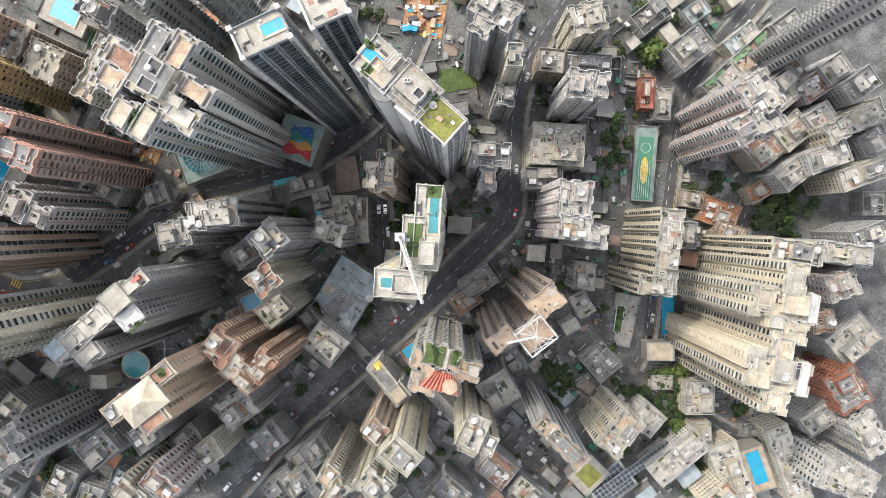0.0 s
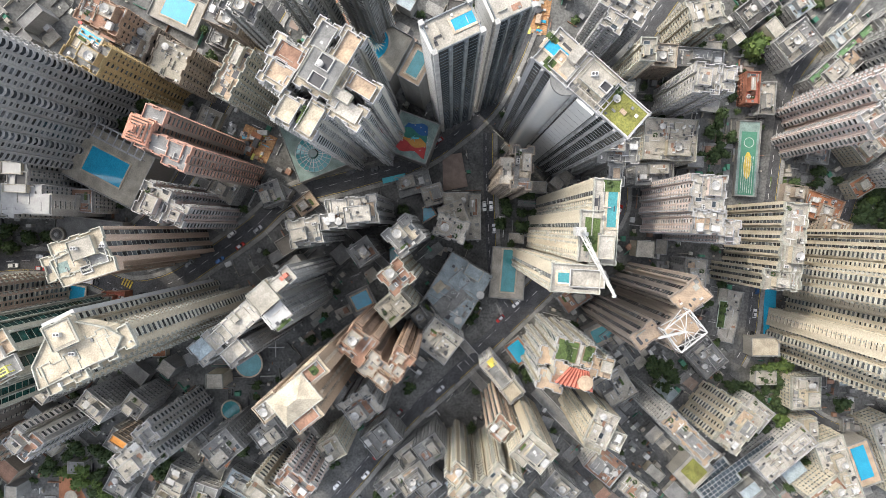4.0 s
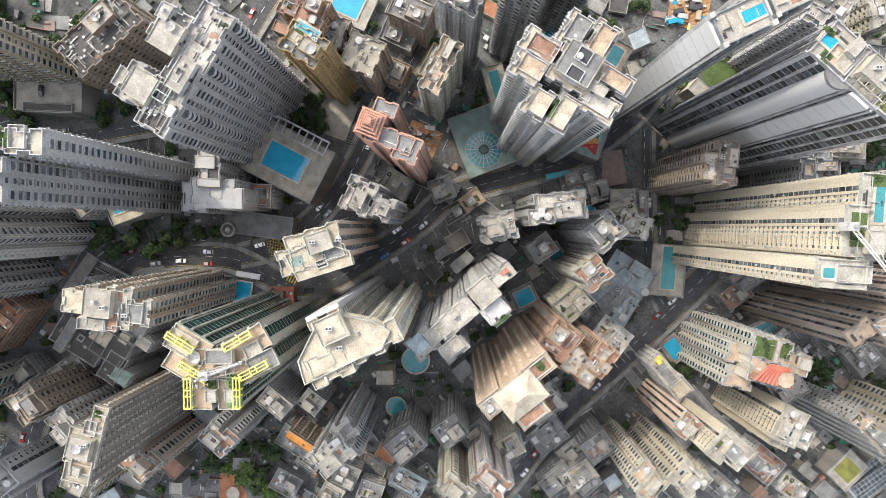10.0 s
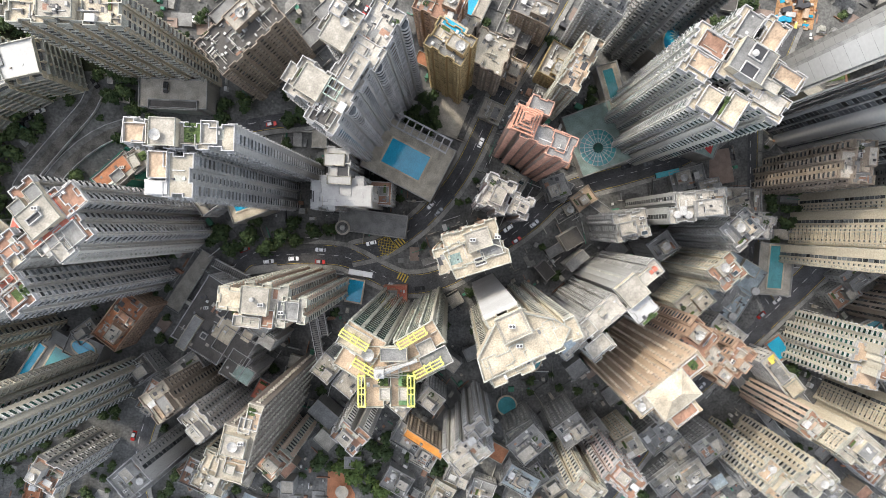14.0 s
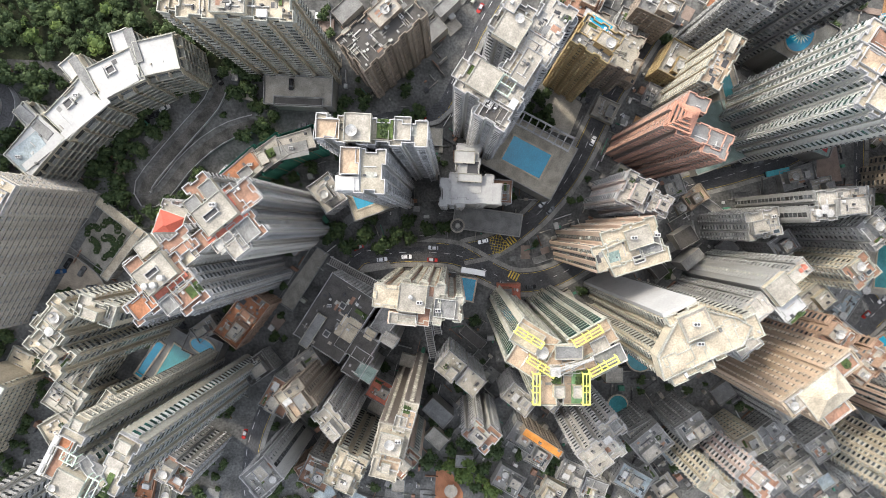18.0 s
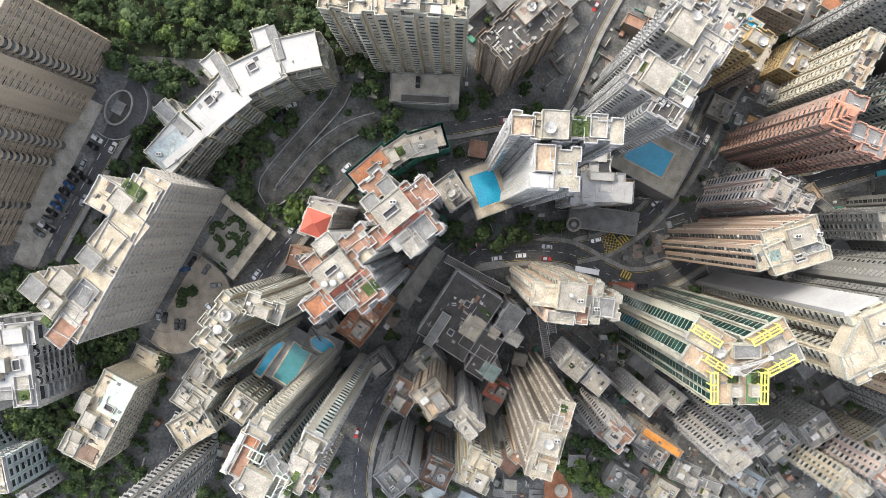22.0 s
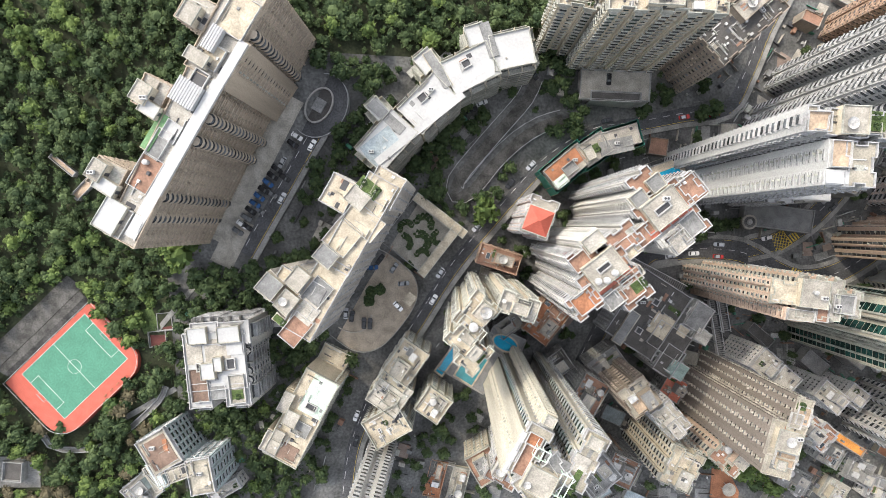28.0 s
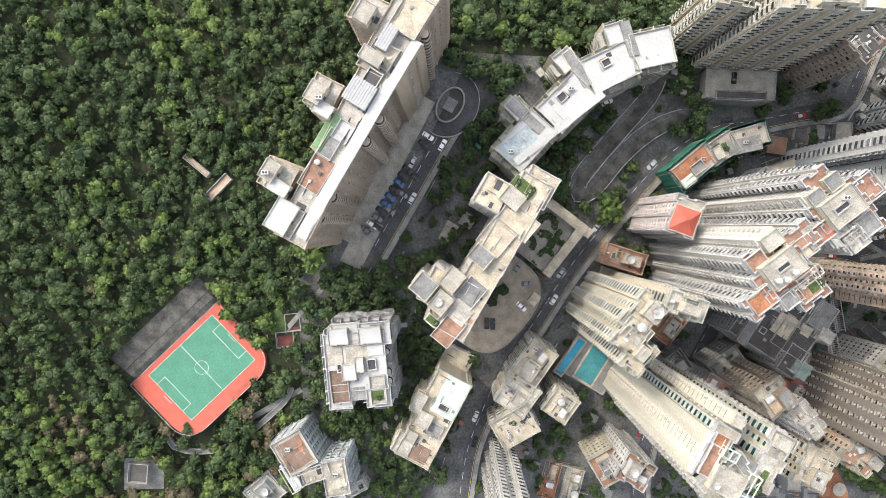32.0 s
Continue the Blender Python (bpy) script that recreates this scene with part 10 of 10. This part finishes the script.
crosswalk(-196.7, -23.8, -28, 7.5, 3.5)
crosswalk(-343.1, -18.1, 52, 5.9, 3.2)
crosswalk(-297.2, -68.6, -45, 9.5, 3.4)
crosswalk(-281.0, -40.5, -58, 9.5, 3.0)
grove(-379.8, 28.6, 8.6, 16.1, 22)
grove(-383.6, 45.8, 8.5, 8.5, 12)
grove(-349.8, 40.9, 12.0, 6.6, 14)
grove(-303.8, 56.5, 5.6, 11.3, 10)
grove(-405.2, -56.5, 6.6, 6.6, 8, True)
grove(-417.8, -105.3, 11.1, 5.6, 12, True)
grove(-385.7, -48.3, 4.5, 10.0, 8)
grove(-351.7, -91.5, 5.9, 4.7, 5)
grove(-334.9, 5.4, 5.7, 6.8, 7)
grove(-265.5, 45.0, 7.1, 4.7, 6)
grove(-389.3, -18.7, 7.6, 4.4, 6)
grove(-330.0, 51.0, 5.5, 6.6, 6)
grove(-277.4, -5.1, 10.7, 6.0, 10)
grove(-210.8, 6.1, 12.4, 5.0, 10)
grove(-153.4, 30.8, 6.3, 5.0, 5)
grove(-175.8, 45.7, 6.3, 3.8, 5)
grove(-188.3, 44.5, 3.8, 3.8, 3)
grove(-207.5, -100.3, 7.5, 7.5, 8)
grove(-133.2, 75.4, 2.5, 5.1, 3)
grove(-249.3, 44.2, 7.2, 3.6, 6)
grove(-126.0, -93.9, 6.3, 5.1, 5)
grove(-24.7, -53.6, 5.4, 5.4, 3)
infill()
site(-12.6, 99.5, -10, 18.9, 18.9)
site(-137.2, 37.1, -25, 15.2, 12.6)
smooth_column("tall silver tower with pool terrace and roof lawn", 4.6, -3.6, 4.2, 126.4, SILVER)
for label_, x0_, x1_, y0_, y1_, deep_ in (("tall silver tower with pool terrace and roof lawn", 10.2, 16.4, -6.1, -4.9, 126.0), ("dark glass tower with white frame and roof pool", -7.7, -6.7, -3.6, 3.6, 129.0), ("dark glass tower with white corner piers", -6.3, -5.3, -4.6, 4.6, 125.0)):
    panel_ = part("cladding", Shape().box(x0_, x1_, y0_, y1_, -deep_, -0.6).mesh("cladding", [SILVER]), TOWERS[label_], label="plain pale cladding panels")
    for k_ in range(1, int(deep_ / 6)):
        part("joint", Shape().box(x0_ - 0.03, x1_ + 0.03, y0_ - 0.03, y1_ + 0.03, -6.0 * k_ - 0.06, -6.0 * k_).mesh("joint", [ROOF["grey"]]), panel_)
dress("low flat podium with a strip of lawn on its roof", [("floor_pad", 0.1, 0.2, 3.8, 13.4, 4, "mint", 0.05), ("plant_bed", 0.1, 0.2, 3.2, 12.8, 4, "pale", 0), ("roof_house", -2.2, 10.4, 4.2, 4.8, 4, "pale", 1.6)])

for spot in CAR_SPOTS:
    car(*spot)

# ---- the wooded slope ----
WILD = [crown_arrays(80 + k, 84) for k in range(6)]


def forest(name, label, x0, x1, y0, y1, step, keep):
    rnd = random.Random(5)
    j = Joined()
    vs, fs, fi, n = [], [], [], 0
    y = y0
    while y < y1:
        x = x0
        while x < x1:
            px, py = x + rnd.uniform(-0.5, 0.5) * step, y + rnd.uniform(-0.5, 0.5) * step
            x += step
            if not keep(px, py) or any((px - a) ** 2 + (py - b) ** 2 < (0.5 * c + 2) ** 2 for a, b, c in TREES):
                continue
            r = (1.3 + 2.6 * rnd.random() ** 1.6) * (1.35 if rnd.random() < 0.1 else 1.0)
            v, f = WILD[rnd.randrange(6)]
            mood = 0.55 * rnd.random() + 0.45 * (noise.noise(Vector((px * 0.03, py * 0.03, 0))) * 0.9 + 0.5)
            mood += 0.34 if px > -545 and py < -64 and px < -452 else 0.0
            mood += 0.3 * max(0.0, noise.noise(Vector((px * 0.05 + 9, py * 0.05, 3))) - 0.1) if py > 60 else 0.0
            a = rnd.uniform(0, 6.283)
            c, s = math.cos(a) * r, math.sin(a) * r
            q = np.empty_like(v)
            q[:, 0], q[:, 1], q[:, 2] = v[:, 0] * c - v[:, 1] * s + px, v[:, 0] * s + v[:, 1] * c + py, v[:, 2] * r * rnd.uniform(0.8, 1.4) + ground(px, py) + rnd.uniform(-0.5, 2.0)
            vs.append(q)
            fs += [tuple(k + n for k in p) for p in f]
            n += len(v)
            fi += [0 if mood < 0.70 else 1 if mood < 0.93 else 2] * len(f)
        y += step * 0.9
    low, lf = [], []
    for _ in range(int(0.2 * (x1 - x0) * (y1 - y0))):     # undergrowth between the crowns
        px, py = rnd.uniform(x0, x1), rnd.uniform(y0, y1)
        if keep(px, py):
            tuft(low, lf, Vector((px, py, ground(px, py) + rnd.uniform(0.8, 2.6))), rnd.uniform(0.35, 0.85), rnd)
    vs.append(np.array(low))
    fs += [tuple(k + n for k in p) for p in lf]
    fi += [rnd.choice((0, 0, 0, 1)) for _ in lf]
    tagged(new(name, mesh_of(name, np.concatenate(vs).tolist(), fs, [LEAF, LEAF_LIGHT, LEAF_DRY], fi)), label, "forest", kind="stuff")


def wood(x, y):
    if not in_forest(x, y):
        return False
    c, s = math.cos(radians(-PITCH[2])), math.sin(radians(-PITCH[2]))
    lx, ly = (x - PITCH[0]) * c - (y - PITCH[1]) * s, (x - PITCH[0]) * s + (y - PITCH[1]) * c
    return not (-25 < lx < 23 and -19 < ly < 14) and not occupied(x, y, 0.8)


GLADES = ([(-372.7, 17.2), (-362.2, 19.6), (-347.4, 29.3), (-320.4, 46.2), (-318.5, 38.9), (-341.2, 19.5), (-350.5, 13.4), (-347.0, -1.0), (-358.5, 8.5)],
          [(-394.4, 36.0), (-384.7, 38.4), (-379.9, 26.4), (-375.2, 19.2), (-386.1, 13.2), (-397.0, 5.0), (-400.3, 14.3)])


def between_blocks(x, y):
    """Trees that fill the ground between the western blocks, clear of the drive court and the streets."""
    if (x + 380) ** 2 + (y + 33) ** 2 < 23 ** 2 or occupied(x, y, 1.4):
        return False
    low = -452 < x < -378 and y < -14 + 0.55 * min(0, x + 410) and x < -384 + 0.45 * (y + 60)
    high = any(sum((y0 > y) != (y1 > y) and x < (x1 - x0) * (y - y0) / (y1 - y0) + x0 for (x0, y0), (x1, y1) in zip(g, g[1:] + g[:1])) % 2 for g in GLADES)
    return low or high


PITCH = (-489.8, -56.4, 43.8)
forest("copse", "dark green trees between the apartment blocks", -452, -330, -118, 46, 3.4, between_blocks)
forest("forest", "dense subtropical forest of mixed green crowns", -582, -285, -118, 122, 3.75, wood)
